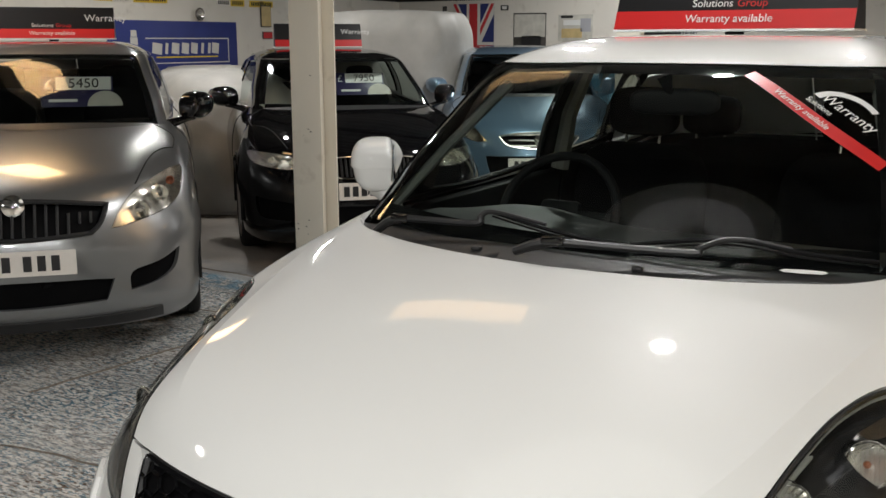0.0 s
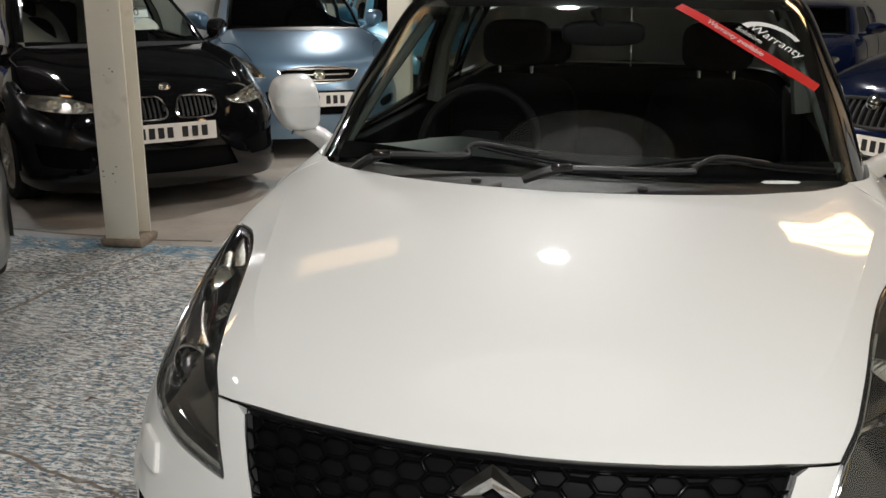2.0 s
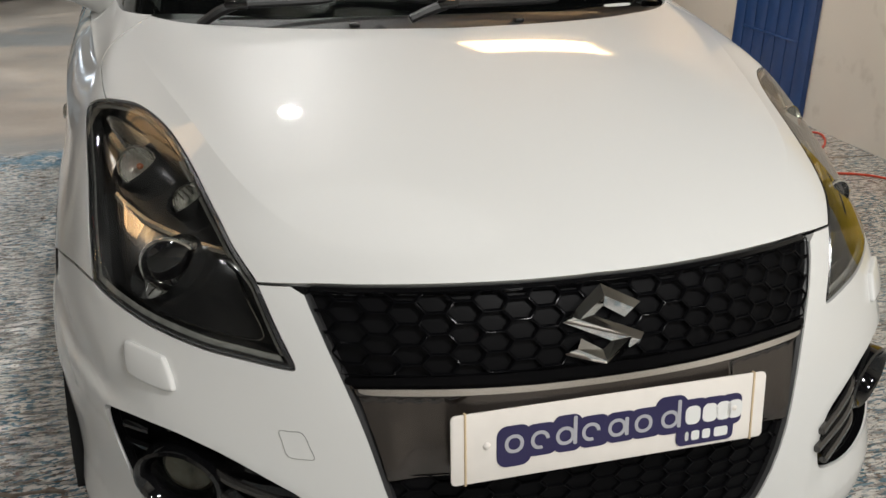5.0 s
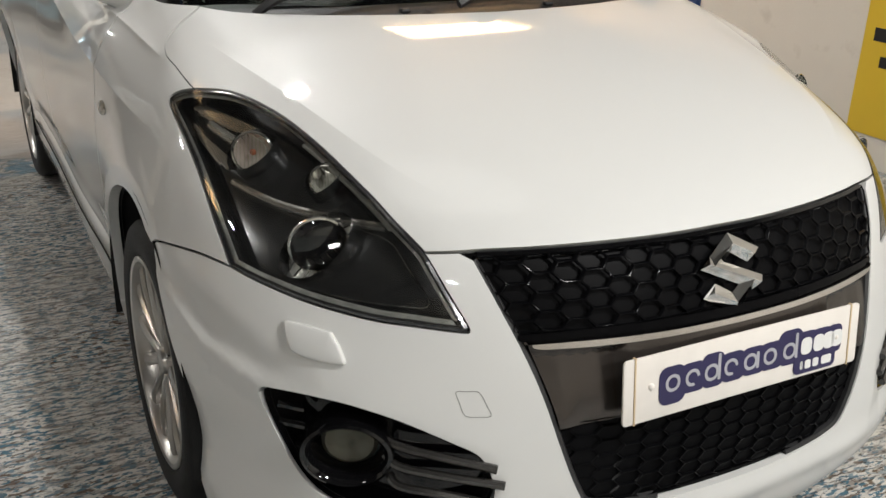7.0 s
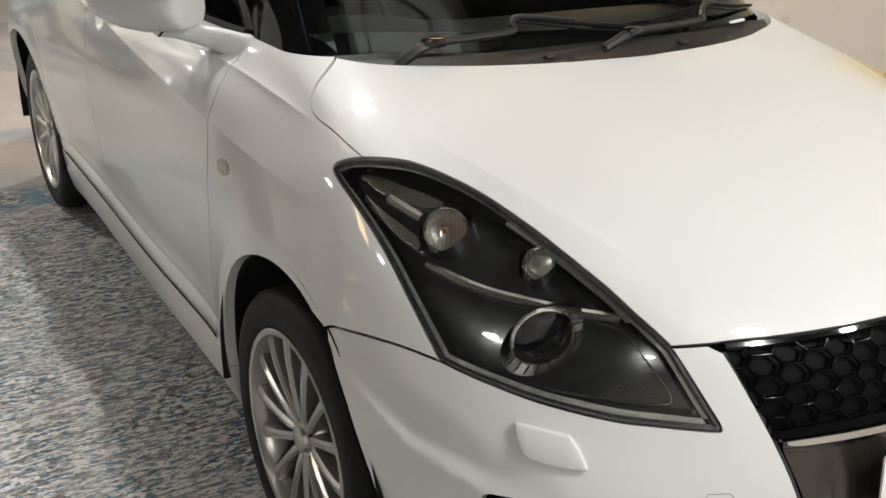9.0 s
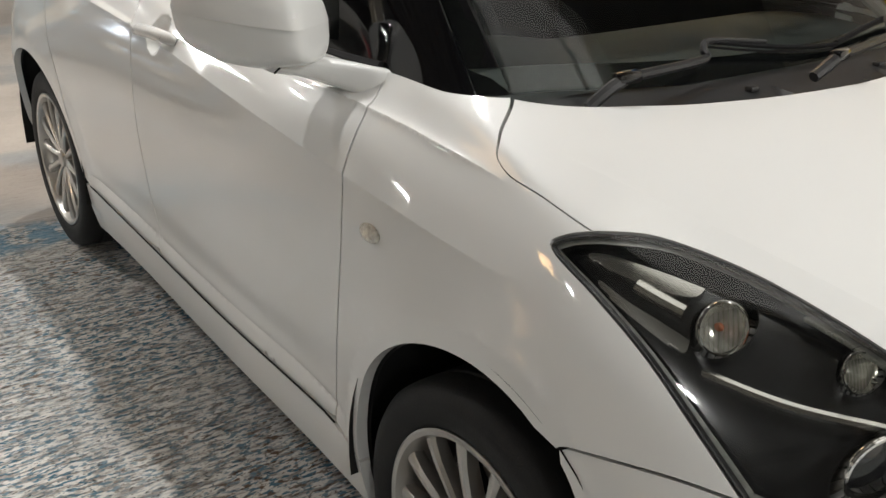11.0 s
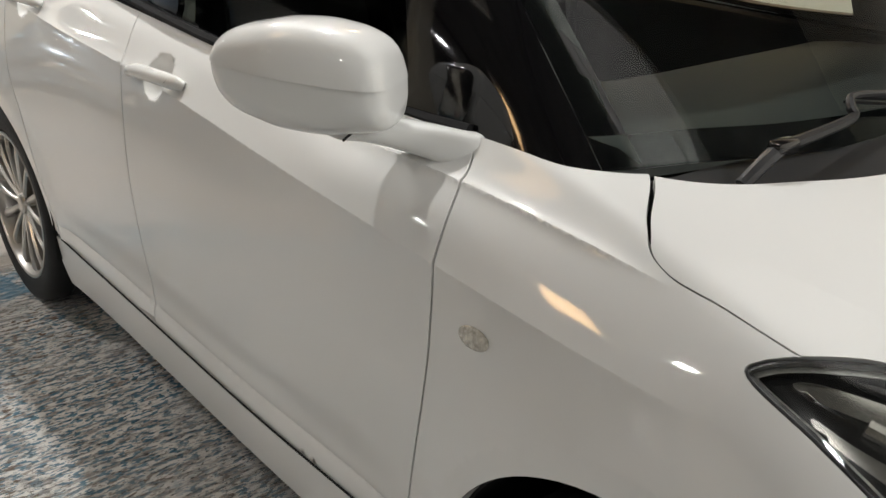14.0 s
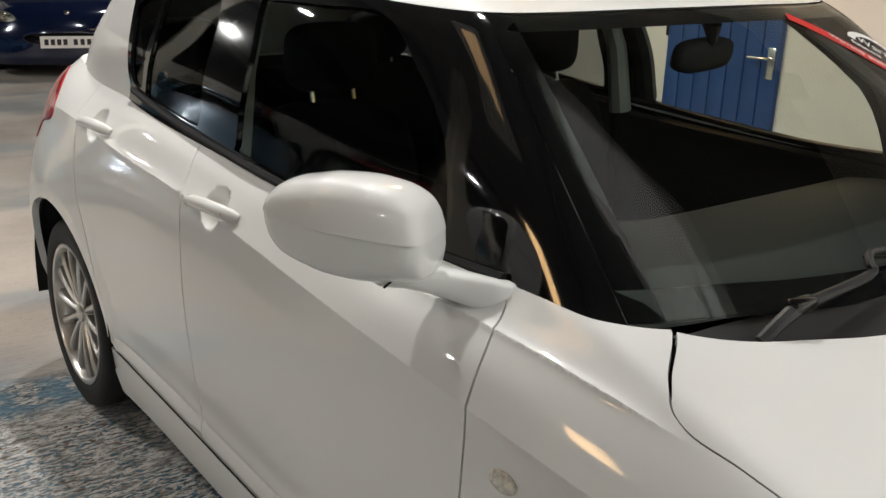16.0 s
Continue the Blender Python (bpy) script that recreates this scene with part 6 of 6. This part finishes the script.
wm = Matrix.Translation((-.345, 1.60, .985)) @ pose(0, 0, 0, 64, 0, 0)
boss = merge(st, block(.13, .11, .04, .02, pose(0, -.01, -.015)), block(.13, .03, .018, .006, pose(.1, 0, -.01)), block(.13, .03, .018, .006, pose(-.1, 0, -.01)), block(.035, .12, .018, .006, pose(0, -.1, -.01)))
boss.transform(wm)
part("steering_wheel", boss, TRIM, cab)
part("steering_wheel_trim", merge(block(.008, .03, .004, .001, wm @ pose(.085, -.02, .004)), block(.008, .03, .004, .001, wm @ pose(-.085, -.02, .004))), SATIN, cab)


def seat(x, y, w, zb, ztop, rest=True):
    seat_ob = new("seat")
    seat_ob.parent = cab
    cush = superegg((x, y + .05, zb), (w, .27, .10), .5, .45, 32, 14)
    part("seat_cushion", cush, CLOTH, seat_ob)
    back = superegg((0, 0, 0), (w, .075, (ztop - zb) / 2), .45, .55, 32, 18)
    back.transform(Matrix.Translation((x, y + .36, (ztop + zb) / 2)) @ pose(0, 0, 0, -14, 0, 0))
    part("seat_back", back, CLOTH, seat_ob)
    return seat_ob


def rest(x, y, z):
    o = new("headrest")
    o.parent = cab
    hr = superegg((x, y, z), (.125, .05, .085), .55, .55, 28, 14)
    part("headrest_pad", hr, CLOTH, o)
    for k in (-1, 1):
        part("headrest_post", tube([(x + k * .06, y, z - .05), (x + k * .06, y - .02, z - .15)], .006, 8), SATIN, o)


for x in (-.36, .36):
    seat(x, 1.95, .24, .52, 1.13)
    rest(x, 2.36, 1.235)
seat(0, 2.85, .60, .55, 1.08)
for x in (-.38, .38):
    rest(x, 3.29, 1.16)
for s in (1, -1):
    part("door_card", block(.05, 1.0, .52, .02, pose(s * .70, 1.83, .76, 0, s * -4, 0)), TRIM, cab)
    part("door_card", block(.05, .75, .52, .02, pose(s * .70, 2.72, .78, 0, s * -4, 0)), TRIM, cab)
    part("inner_pillar", tube([(s * .655, 2.30, 1.02), (s * .625, 2.31, 1.22), (s * .565, 2.34, 1.39)], [.035, .03, .026], 8), PALE, cab, "pale grey inner pillar trim")
    part("inner_pillar", tube([(s * .612, 1.10, 1.035), (s * .560, 1.33, 1.195), (s * .495, 1.57, 1.355)], [.014, .014, .016], 8), mat("pillar_grey", (.10, .105, .095), .7) if s > 0 else bpy.data.materials["pillar_grey"], cab)
part("headliner", block(1.02, 1.62, .02, .008, pose(0, 2.40, 1.405)), PALE, cab, "pale grey headliner")
part("bulkhead", block(1.30, .03, .60, .01, pose(0, 1.02, .66)), LINER, cab)
rv = superegg((0, 0, 0), (.115, .022, .034), .6, .5, 32, 12)
rv.transform(Matrix.Translation((.02, 1.50, 1.325)) @ pose(0, 0, 0, 8, 0, 12))
part("rear_view_mirror", rv, TRIM, cab, "black rear-view mirror on a stalk")
part("mirror_stalk", tube([(.02, 1.50, 1.335), (.012, 1.475, 1.355), (0, 1.47, 1.390)], [.008, .010, .020], 8), TRIM, cab)

# roof sign
sign = thing("roof_sign", "red and black warranty sign standing on the white roof", "sign", .045, 2.16, 1.515)
sign.matrix_basis = pose(-.047, 2.30, 1.497, 0, 0, -2)
bm = bmesh.new()
prof = [(-.09, .018), (-.015, .215), (.015, .215), (.09, .018)]
secs = [[bm.verts.new((x, y, z)) for y, z in prof] for x in (-.383, .383)]
for i in range(4):
    j = (i + 1) % 4
    bm.faces.new((secs[0][i], secs[0][j], secs[1][j], secs[1][i]))
bm.faces.new(secs[0])
bm.faces.new(secs[1][::-1])
part("sign_body", bm, SIGN_BLACK, sign, "", 0)
face = Matrix.Translation((0, -.0525, .1165)) @ pose(0, 0, 0, 90 - 20.8, 0, 0)
part("sign_band", block(.766, .062, .002, 0, face @ pose(0, -.074, .001)), RED, sign, "red lower band of the sign")
text("sign_lettering", "Warranty available", .037, PRINT_WHITE, sign, face @ pose(0, -.072, .003))
text("sign_lettering", "Solutions", .036, PRINT_WHITE, sign, face @ pose(.01, -.020, .002), "RIGHT")
text("sign_lettering", "Group", .036, RED, sign, face @ pose(.022, -.020, .002), "LEFT")
text("sign_lettering", "Warranty", .066, PRINT_WHITE, sign, face @ pose(.03, .030, .002))
part("sign_foot", block(.772, .19, .008, .003, pose(0, 0, .014)), PRINT_WHITE, sign)
for x in (-.3, .3):
    part("magnet", lathe([(.0001, .012), (.028, .012), (.03, .010), (.03, -.012), (.0001, -.012)], 20, "z"), TRIM, sign)
    sign.children[-1].location = (x, 0, 0)

# ---- the other cars ----
def nose_uv(x, z):
    """The place on the nose of the skin at x and z."""
    if skin.grid is None:
        skin.find([(0, 0, .5)])
    p = skin.spot
    cost = (p[:, 0] - x) ** 2 + (p[:, 2] - z) ** 2 + .02 * np.maximum(p[:, 1], 0) ** 2
    uv = skin.grid[np.argmin(cost)]
    step = .02
    for _ in range(12):
        tries = uv + step * np.array([[0, 0], [1, 0], [-1, 0], [0, 1], [0, -1]])
        q = skin.at(tries)
        k = int(np.argmin((q[:, 0] - x) ** 2 + (q[:, 2] - z) ** 2 + .002 * np.maximum(q[:, 1], 0) ** 2))
        uv = tries[k]
        if k == 0:
            step /= 2
    return uv


def nose_loop(points, n=4):
    uv, last = [], None
    for p in points:
        uv.append(uv[-1] if p == last else nose_uv(*p))
        last = p
    return smooth_line(uv, True, n)


SHARED = {}


def shared(key, make, parent):
    """A part whose mesh is built once for all cars."""
    if key not in SHARED:
        SHARED[key] = make()
        SHARED[key].parent = parent
        return SHARED[key]
    ob = new(key.split("/")[0], SHARED[key].data)
    ob.parent = parent
    ob.matrix_basis = SHARED[key].matrix_basis
    return ob


def recolour(ob, parent, material):
    """Copies a door mirror, in another paint, onto a car."""
    o = copy_thing(ob, ob.matrix_basis.copy())
    o.parent = parent
    for c in o.children:
        if c.data.materials[0] == WHITE:
            c.data = c.data.copy()
            c.data.materials[0] = material
    return o


def parked_car(label, x, y, turn, scale, paint, face, mirror_paint=None, detail=.055):
    c = thing("parked_car", label, "car", x, y, 0, turn)
    c.matrix_basis = pose(x, y, 0, 0, 0, turn) @ Matrix.Diagonal((*scale, 1))
    holes = []
    lamps = [nose_loop(face["lamp"])]
    lamps.append(mirror(lamps[0]))
    grilles = [nose_loop(g) for g in face.get("grilles", ())]
    intakes = [nose_loop(g) for g in face.get("intakes", ())]
    intakes += [mirror(nose_loop(g)) for g in face.get("pairs", ())] + [nose_loop(g) for g in face.get("pairs", ())]
    cuts = lamps + grilles + intakes
    outer = shrink(even(skin_low, .08), .004)
    panel("body", skin, outer, paint, c, cuts + arch_holes + [mirror(h) for h in arch_holes], step=detail, inset=0, flange=.02)
    gap = lambda line: tube([tuple(p) for p in skin.at(line)[::2]], .0035, 5)
    for s in (1, -1):
        shared("bonnet_gap/%d" % s, lambda: part("bonnet_gap", gap(np.concatenate([L_lamp_inner[6:], L_hood_side]) * [s, 1]), LINER), c)
        shared("door_gap/f%d" % s, lambda: part("door_gap", gap(L_door_f * [s, 1]), LINER), c)
        shared("door_gap/m%d" % s, lambda: part("door_gap", gap(L_door_m * [s, 1]), LINER), c)
        m = (lambda q: np.asarray(q)) if s > 0 else mirror
        fr = panel("pillar", house, m(U_frame), paint, c, [m(U_wf), m(U_wr), m(U_wq)], step=.06, flange=.01)
        shared("side_window/f%d" % s, lambda: panel("side_window", house, m(U_wf), TINTED, None, step=.08, flange=0, lift=-.006), c)
        shared("side_window/r%d" % s, lambda: panel("side_window", house, m(U_wr), TINTED, None, step=.08, flange=0, lift=-.006), c)
        panel("rear_pillar", house, m(np.concatenate([c_line, [[hu, rim_v], [hu, hv[0]], [c_line[0][0], hv[0]]]])), paint, c, step=.08, flange=.01)
    shared("windscreen", lambda: panel("windscreen", house, U_screen, SCREEN, None, step=.08, flange=0), c)
    shared("windscreen_border", lambda: panel("windscreen_border", house, U_screen, GLOSS, None, [inner], step=.06, lift=-.003, flange=0, inset=0), c)
    panel("roof", house, U_roof, paint, c, step=.08, flange=0, inset=0)
    shared("cowl", lambda: panel("cowl", skin, U_cowl, PLASTIC, None, step=.06, lift=.004, inset=0, flange=0), c)
    shared("cabin_floor", lambda: part("cabin_floor", block(1.36, 3.3, .12, .03, pose(0, 1.9, .26)), LINER), c)
    shared("dashboard", lambda: part("dashboard", block(1.25, .5, .32, .08, pose(0, 1.30, .84)), TRIM), c)
    shared("rear_seat", lambda: part("rear_seat", block(1.22, .16, .62, .06, pose(0, 3.05, .98)), CLOTH), c)
    shared("headliner", lambda: part("headliner", block(1.0, 1.3, .02, .008, pose(0, 2.6, 1.43)), TRIM), c)
    for sx in (-.36, .36):
        shared("seat/%.2f" % sx, lambda: part("seat", merge(superegg((sx, 2.30, .85), (.24, .09, .34), .5, .55, 24, 14), superegg((sx, 2.38, 1.25), (.12, .05, .085), .55, .55, 20, 10)), CLOTH), c)
    # lamps
    for s, ring in ((1, lamps[0]), (-1, lamps[1])):
        l = new("headlamp")
        l.parent = c
        panel("lens", skin, ring, CLEAR, l, step=.04, flange=.008, inset=.002)
        panel("reflector", skin, shrink(even(ring, .02), .003), face.get("bowl", SATIN), l, step=.03, lift=-.05, flange=-.05, inset=0)
        for (px, pz, r, mt) in face["bulbs"]:
            p = skin.at([nose_uv(px, pz)])[0]
            bm = lathe([(r, -.002), (r, -.026), (r * .92, -.030), (r * .8, -.024), (r * .4, -.004), (.0001, 0)], 20, "y")
            bm.transform(Matrix.Translation((s * p[0], p[1] + .045, p[2])))
            part("bulb_bowl", bm, mt, l)
    for ring in intakes:
        panel("intake", skin, ring, MESH, c, step=.05, lift=-.025, flange=-.02, inset=-.002)
    if "lip" in face:
        panel("lower_lip", skin, nose_loop(face["lip"]), PLASTIC, c, step=.05, lift=.014, flange=.02, inset=0, label="black plastic lip under the bumper")
    for k, ring in enumerate(grilles):
        g = new("grille")
        g.parent = c
        panel("grille_back", skin, ring, MESH, g, step=.04, lift=-.028, flange=-.02, inset=-.002)
        pts = skin.at(even(ring, .02)) + skin.normal(even(ring, .02)) * .002
        part("grille_frame", tube([tuple(p) for p in np.concatenate([pts, pts[:1]])], face.get("frame", .006), 6, False), face.get("frame_mat", CHROME), g)
        lo, hi = pts.min(0), pts.max(0)
        if face.get("slats") == "v":
            for i in range(face["n"]):
                sx = lo[0] + (hi[0] - lo[0]) * (i + .5) / face["n"]
                z0, z1 = lo[2] + .012, hi[2] - .014
                q = skin.at([nose_uv(sx, z) for z in np.linspace(z0, z1, 4)])
                ok = inside(np.array([nose_uv(sx, z) for z in np.linspace(z0, z1, 4)]), ring)
                if ok.sum() >= 2:
                    part("slat", tube([tuple(p + np.array([0, .012, 0])) for p in q[ok]], .007, 6), PLASTIC, g)
        else:
            for i in range(face["n"]):
                z = lo[2] + (hi[2] - lo[2]) * (i + .5) / face["n"]
                uvq = np.array([nose_uv(sx, z) for sx in np.linspace(lo[0] + .02, hi[0] - .02, 11)])
                q = skin.at(uvq)[inside(uvq, ring)]
                if len(q) > 2:
                    part("slat", tube([tuple(p + np.array([0, .010, 0])) for p in q], .008, 6), face.get("slat_mat", SATIN), g)
    # badge, number plate, wheels, mirrors
    bx, bz, br = face["badge"]
    p = skin.at([nose_uv(bx, bz)])[0]
    bm = lathe([(.0001, -.012), (br * .6, -.012), (br, -.006), (br, .01)], 28, "y")
    bm.transform(Matrix.Translation(Vector(p)) @ pose(0, 0, 0, -15, 0, 0))
    part("badge", bm, CHROME, c)
    pz = face["plate"]
    py = float(skin.at([nose_uv(.22, pz)])[0][1]) - .022
    np_ = new("number_plate")
    np_.parent = c
    part("plate_sheet", slab(rounded(.52 / scale[0], .112 / scale[2], .006), .004, pose(0, py, pz, -4, 0, 0)), PLATE, np_)
    for xx in (-.20, -.145, -.09, -.035, .055, .115, .175):
        part("plate_bar", block(.036, .002, .070, 0, pose(xx, py - .002, pz, -4, 0, 0)), INK, np_)
    for s in (1, -1):
        for wy in (.82, 3.25):
            src = [o for o in car.children if o.name.startswith("wheel") and not o.name.startswith("wheel_well") and (o.location.x > 0) == (s > 0) and abs(o.location.y - wy) < .1][0]
            w = copy_thing(src, pose(s * .715, wy, .302))
            w.parent = c
        for cy in (.79, 3.235):
            shared("wheel_well/%d%.1f" % (s, cy), lambda: part("wheel_well", _well(s, cy), LINER), c)
    for o in [o for o in car.children if o.name.startswith("door_mirror")]:
        recolour(o, c, mirror_paint or paint)
    return c


def _well(s, cy):
    bm = lathe([(.385, .825 * s), (.385, .48 * s), (.05, .47 * s)], 20, "x", 200)
    bm.transform(Matrix.Translation((0, cy, .345)) @ Matrix.Rotation(radians(-10), 4, "X"))
    return bm


HATCH = dict(lamp=[(.415, .640), (.415, .640), (.50, .650), (.66, .690), (.735, .745), (.755, .83), (.745, .865), (.745, .865), (.66, .855), (.55, .815), (.465, .735)],
             grilles=[[(-.40, .75), (-.2, .772), (0, .782), (.2, .772), (.40, .75), (.40, .75), (.37, .67), (.33, .63), (.33, .63), (0, .615), (-.33, .63), (-.33, .63), (-.37, .67)]],
             slats="v", n=17, frame=.012, frame_mat=PLASTIC, badge=(0, .765, .050),
             intakes=[[(-.42, .41), (-.3, .42), (0, .425), (.3, .42), (.42, .41), (.42, .41), (.38, .31), (.38, .31), (0, .295), (-.38, .31), (-.38, .31)]],
             pairs=[[(.50, .43), (.62, .46), (.72, .505), (.72, .505), (.70, .42), (.62, .37), (.49, .345), (.49, .345)]],
             bulbs=[(.55, .70, .045, CHROME), (.64, .765, .042, CHROME), (.69, .805, .022, AMBER)], plate=.515,
             lip=[(-.62, .245), (0, .235), (.62, .245), (.62, .245), (.62, .195), (.62, .195), (0, .185), (-.62, .195), (-.62, .195)])
SALOON = dict(lamp=[(.36, .735), (.36, .735), (.44, .69), (.58, .685), (.70, .70), (.76, .735), (.77, .785), (.77, .785), (.68, .79), (.52, .775)],
              grilles=[[(.03, .70), (.06, .765), (.12, .775), (.25, .765), (.285, .74), (.275, .66), (.22, .635), (.08, .635), (.035, .655)], [(-.03, .70), (-.06, .765), (-.12, .775), (-.25, .765), (-.285, .74), (-.275, .66), (-.22, .635), (-.08, .635), (-.035, .655)]],
              slats="v", n=9, frame=.008, frame_mat=CHROME, badge=(0, .825, .036),
              intakes=[[(-.34, .43), (0, .44), (.34, .43), (.34, .43), (.40, .29), (.40, .29), (0, .28), (-.40, .29), (-.40, .29)]],
              pairs=[[(.50, .45), (.74, .49), (.74, .49), (.72, .36), (.50, .34), (.50, .34)]],
              bulbs=[(.50, .725, .036, CHROME), (.62, .735, .036, CHROME)], plate=.55)
SMALL = dict(lamp=[(.44, .70), (.44, .70), (.54, .695), (.66, .74), (.735, .83), (.75, .90), (.75, .90), (.68, .89), (.57, .83)],
             grilles=[[(-.34, .745), (-.34, .745), (-.2, .77), (0, .78), (.2, .77), (.34, .745), (.34, .745), (.25, .665), (0, .645), (-.25, .665)]],
             slats="h", n=3, frame=.006, frame_mat=SATIN, slat_mat=SATIN, badge=(0, .715, .048),
             intakes=[[(-.46, .58), (-.46, .58), (0, .585), (.46, .58), (.46, .58), (.38, .40), (0, .38), (-.38, .40)]],
             pairs=[[(.55, .48), (.68, .52), (.68, .45), (.56, .42)]], bulbs=[(.58, .745, .036, CHROME), (.67, .80, .038, CHROME)], plate=.51)
LOW = dict(lamp=[(.45, .72), (.52, .68), (.62, .70), (.66, .76), (.60, .80), (.50, .79)], grilles=[[(-.36, .54), (0, .57), (.36, .54), (.34, .45), (0, .43), (-.34, .45)]], slats="h", n=2, frame=.004, frame_mat=PLASTIC, slat_mat=PLASTIC,
           badge=(0, .80, .03), bulbs=[(.56, .74, .045, CHROME)], plate=.46)

silver_car = parked_car("silver metallic hatchback with a slatted black grille, parked", -3.044, 1.71, 46.1, (.985, 1.03, .985), SILVER, HATCH, GLOSS)
black_car = parked_car("gloss black saloon with chrome twin grilles, parked", -2.868, 4.285, 45.7, (1.045, 1.13, .94), BLACK_PAINT, SALOON)
blue_car = parked_car("steel blue small hatchback with chrome grille bars, parked", -2.611, 6.263, 31.8, (.965, .99, .95), STEEL_BLUE, SMALL)
sky_car = parked_car("bright sky blue small hatchback parked by a post", -1.889, 7.906, 25.8, (.965, .90, .946), SKY_BLUE, SMALL, detail=.08)
dark_car = parked_car("deep blue hatchback parked behind the white wall", 1.38, 5.02, -50, (1.05, 1.1, .97), DEEP_BLUE, HATCH, detail=.08)
low_car = parked_car("low deep blue sports car with round lamps, parked", 1.19, 9.98, -16, (1.02, 1.02, .78), DEEP_BLUE, LOW, detail=.08)
grey_car = parked_car("dark grey hatchback parked in the dim rear of the hall", 3.3, 7.2, -52, (1.02, 1.05, .98), DARK_GREY, HATCH, detail=.1)
for c in (silver_car, black_car, sky_car):
    m = c.matrix_basis.copy()
    loc = m @ Vector((-.02, 2.25, 1.497))
    copy_thing(sign, Matrix.Translation(loc) @ Matrix.Rotation(m.to_euler().z, 4, "Z"))


# price cards inside two windscreens
def price_card(c, figure, x, y, z):
    m = c.matrix_basis.copy()
    card = thing("price_card", "navy and white price card behind the windscreen", "price card")
    rot = Matrix.Rotation(m.to_euler().z, 4, "Z")
    card.matrix_basis = Matrix.Translation(m @ Vector((x, y, z))) @ rot @ pose(0, 0, 0, -30, 0, 0)
    part("card_sheet", block(.40, .003, .20, .001), NAVY, card)
    part("figure_panel", block(.31, .002, .085, 0, pose(.035, -.0028, .052)), PRINT_WHITE, card)
    text("figures", figure, .088, INK, card, pose(.035, -.0045, .050, 90, 0, 0))
    text("pound_sign", "£", .085, PRINT_WHITE, card, pose(-.165, -.0045, .045, 90, 0, 0))
    part("print_bar", block(.16, .001, .018, 0, pose(-.08, -.0032, -.06)), PRINT_WHITE, card)
    bm = lathe([(.0001, -.0035), (.10, -.0035), (.10, -.002)], 24, "y", 180)
    bm.transform(pose(.155, 0, -.098))
    part("round_label", bm, POSTER_PALE, card)


price_card(silver_car, "5450", .17, 1.52, 1.20)
price_card(black_car, "7950", .20, 1.52, 1.20)

# cars under cloth covers
def covered_car(x, y, turn, lx, ly, h, label, box=False):
    c = thing("covered_car", label, "covered car", x, y, 0, turn)
    bm = bmesh.new()
    nu, nv = 72, 26
    rows = []
    for j in range(nv + 1):
        t = j / nv
        row = []
        for i in range(nu):
            a = 2 * math.pi * i / nu
            ca, sa = math.cos(a), math.sin(a)
            sq = .55 if box else .7
            px, py = math.copysign(abs(ca) ** sq, ca), math.copysign(abs(sa) ** sq, sa)
            if t < .62:
                k, z = 1.03 - .06 * t / .62, (h * (.72 if not box else .86)) * t / .62
            else:
                q = (t - .62) / .38
                k, z = (.97 - (.22 if box else .34) * q ** 1.5) * (1 - max(0, q - .75) * 4 * .999), h * ((.72 if not box else .86) + (.28 if not box else .14) * math.sin(q * math.pi / 2))
            fold_ = .018 * math.sin(a * 9 + 3 * math.sin(a * 2)) * (1 - t) + .025 * noise.noise(Vector((px * 3, py * 3, z * 2.5 + x)))
            row.append(bm.verts.new((px * lx / 2 * k * (1 + fold_), py * ly / 2 * k * (1 + fold_), max(.002, z + .03 * noise.noise(Vector((px * 4, py * 4, x))) * (1 if t > .3 else 0)))))
        rows.append(row)
    for p, q in zip(rows, rows[1:]):
        for i in range(nu):
            bm.faces.new((p[i], p[(i + 1) % nu], q[(i + 1) % nu], q[i]))
    part("cover", bm, COVER, c, "", 60)
    ring = [(math.copysign(abs(math.cos(2 * math.pi * i / 36)) ** .7, math.cos(2 * math.pi * i / 36)) * lx * .515, math.copysign(abs(math.sin(2 * math.pi * i / 36)) ** .7, math.sin(2 * math.pi * i / 36)) * ly * .515, .02) for i in range(37)]
    part("hem", tube(ring, .012, 6, False), COVER, c)


covered_car(-6.259, 6.589, 45, 1.75, 3.7, 1.22, "low car under a pale grey cloth cover")
covered_car(-4.918, 7.687, 20, 1.5, 1.7, 1.78, "tall vehicle under a pale silver cloth cover", True)
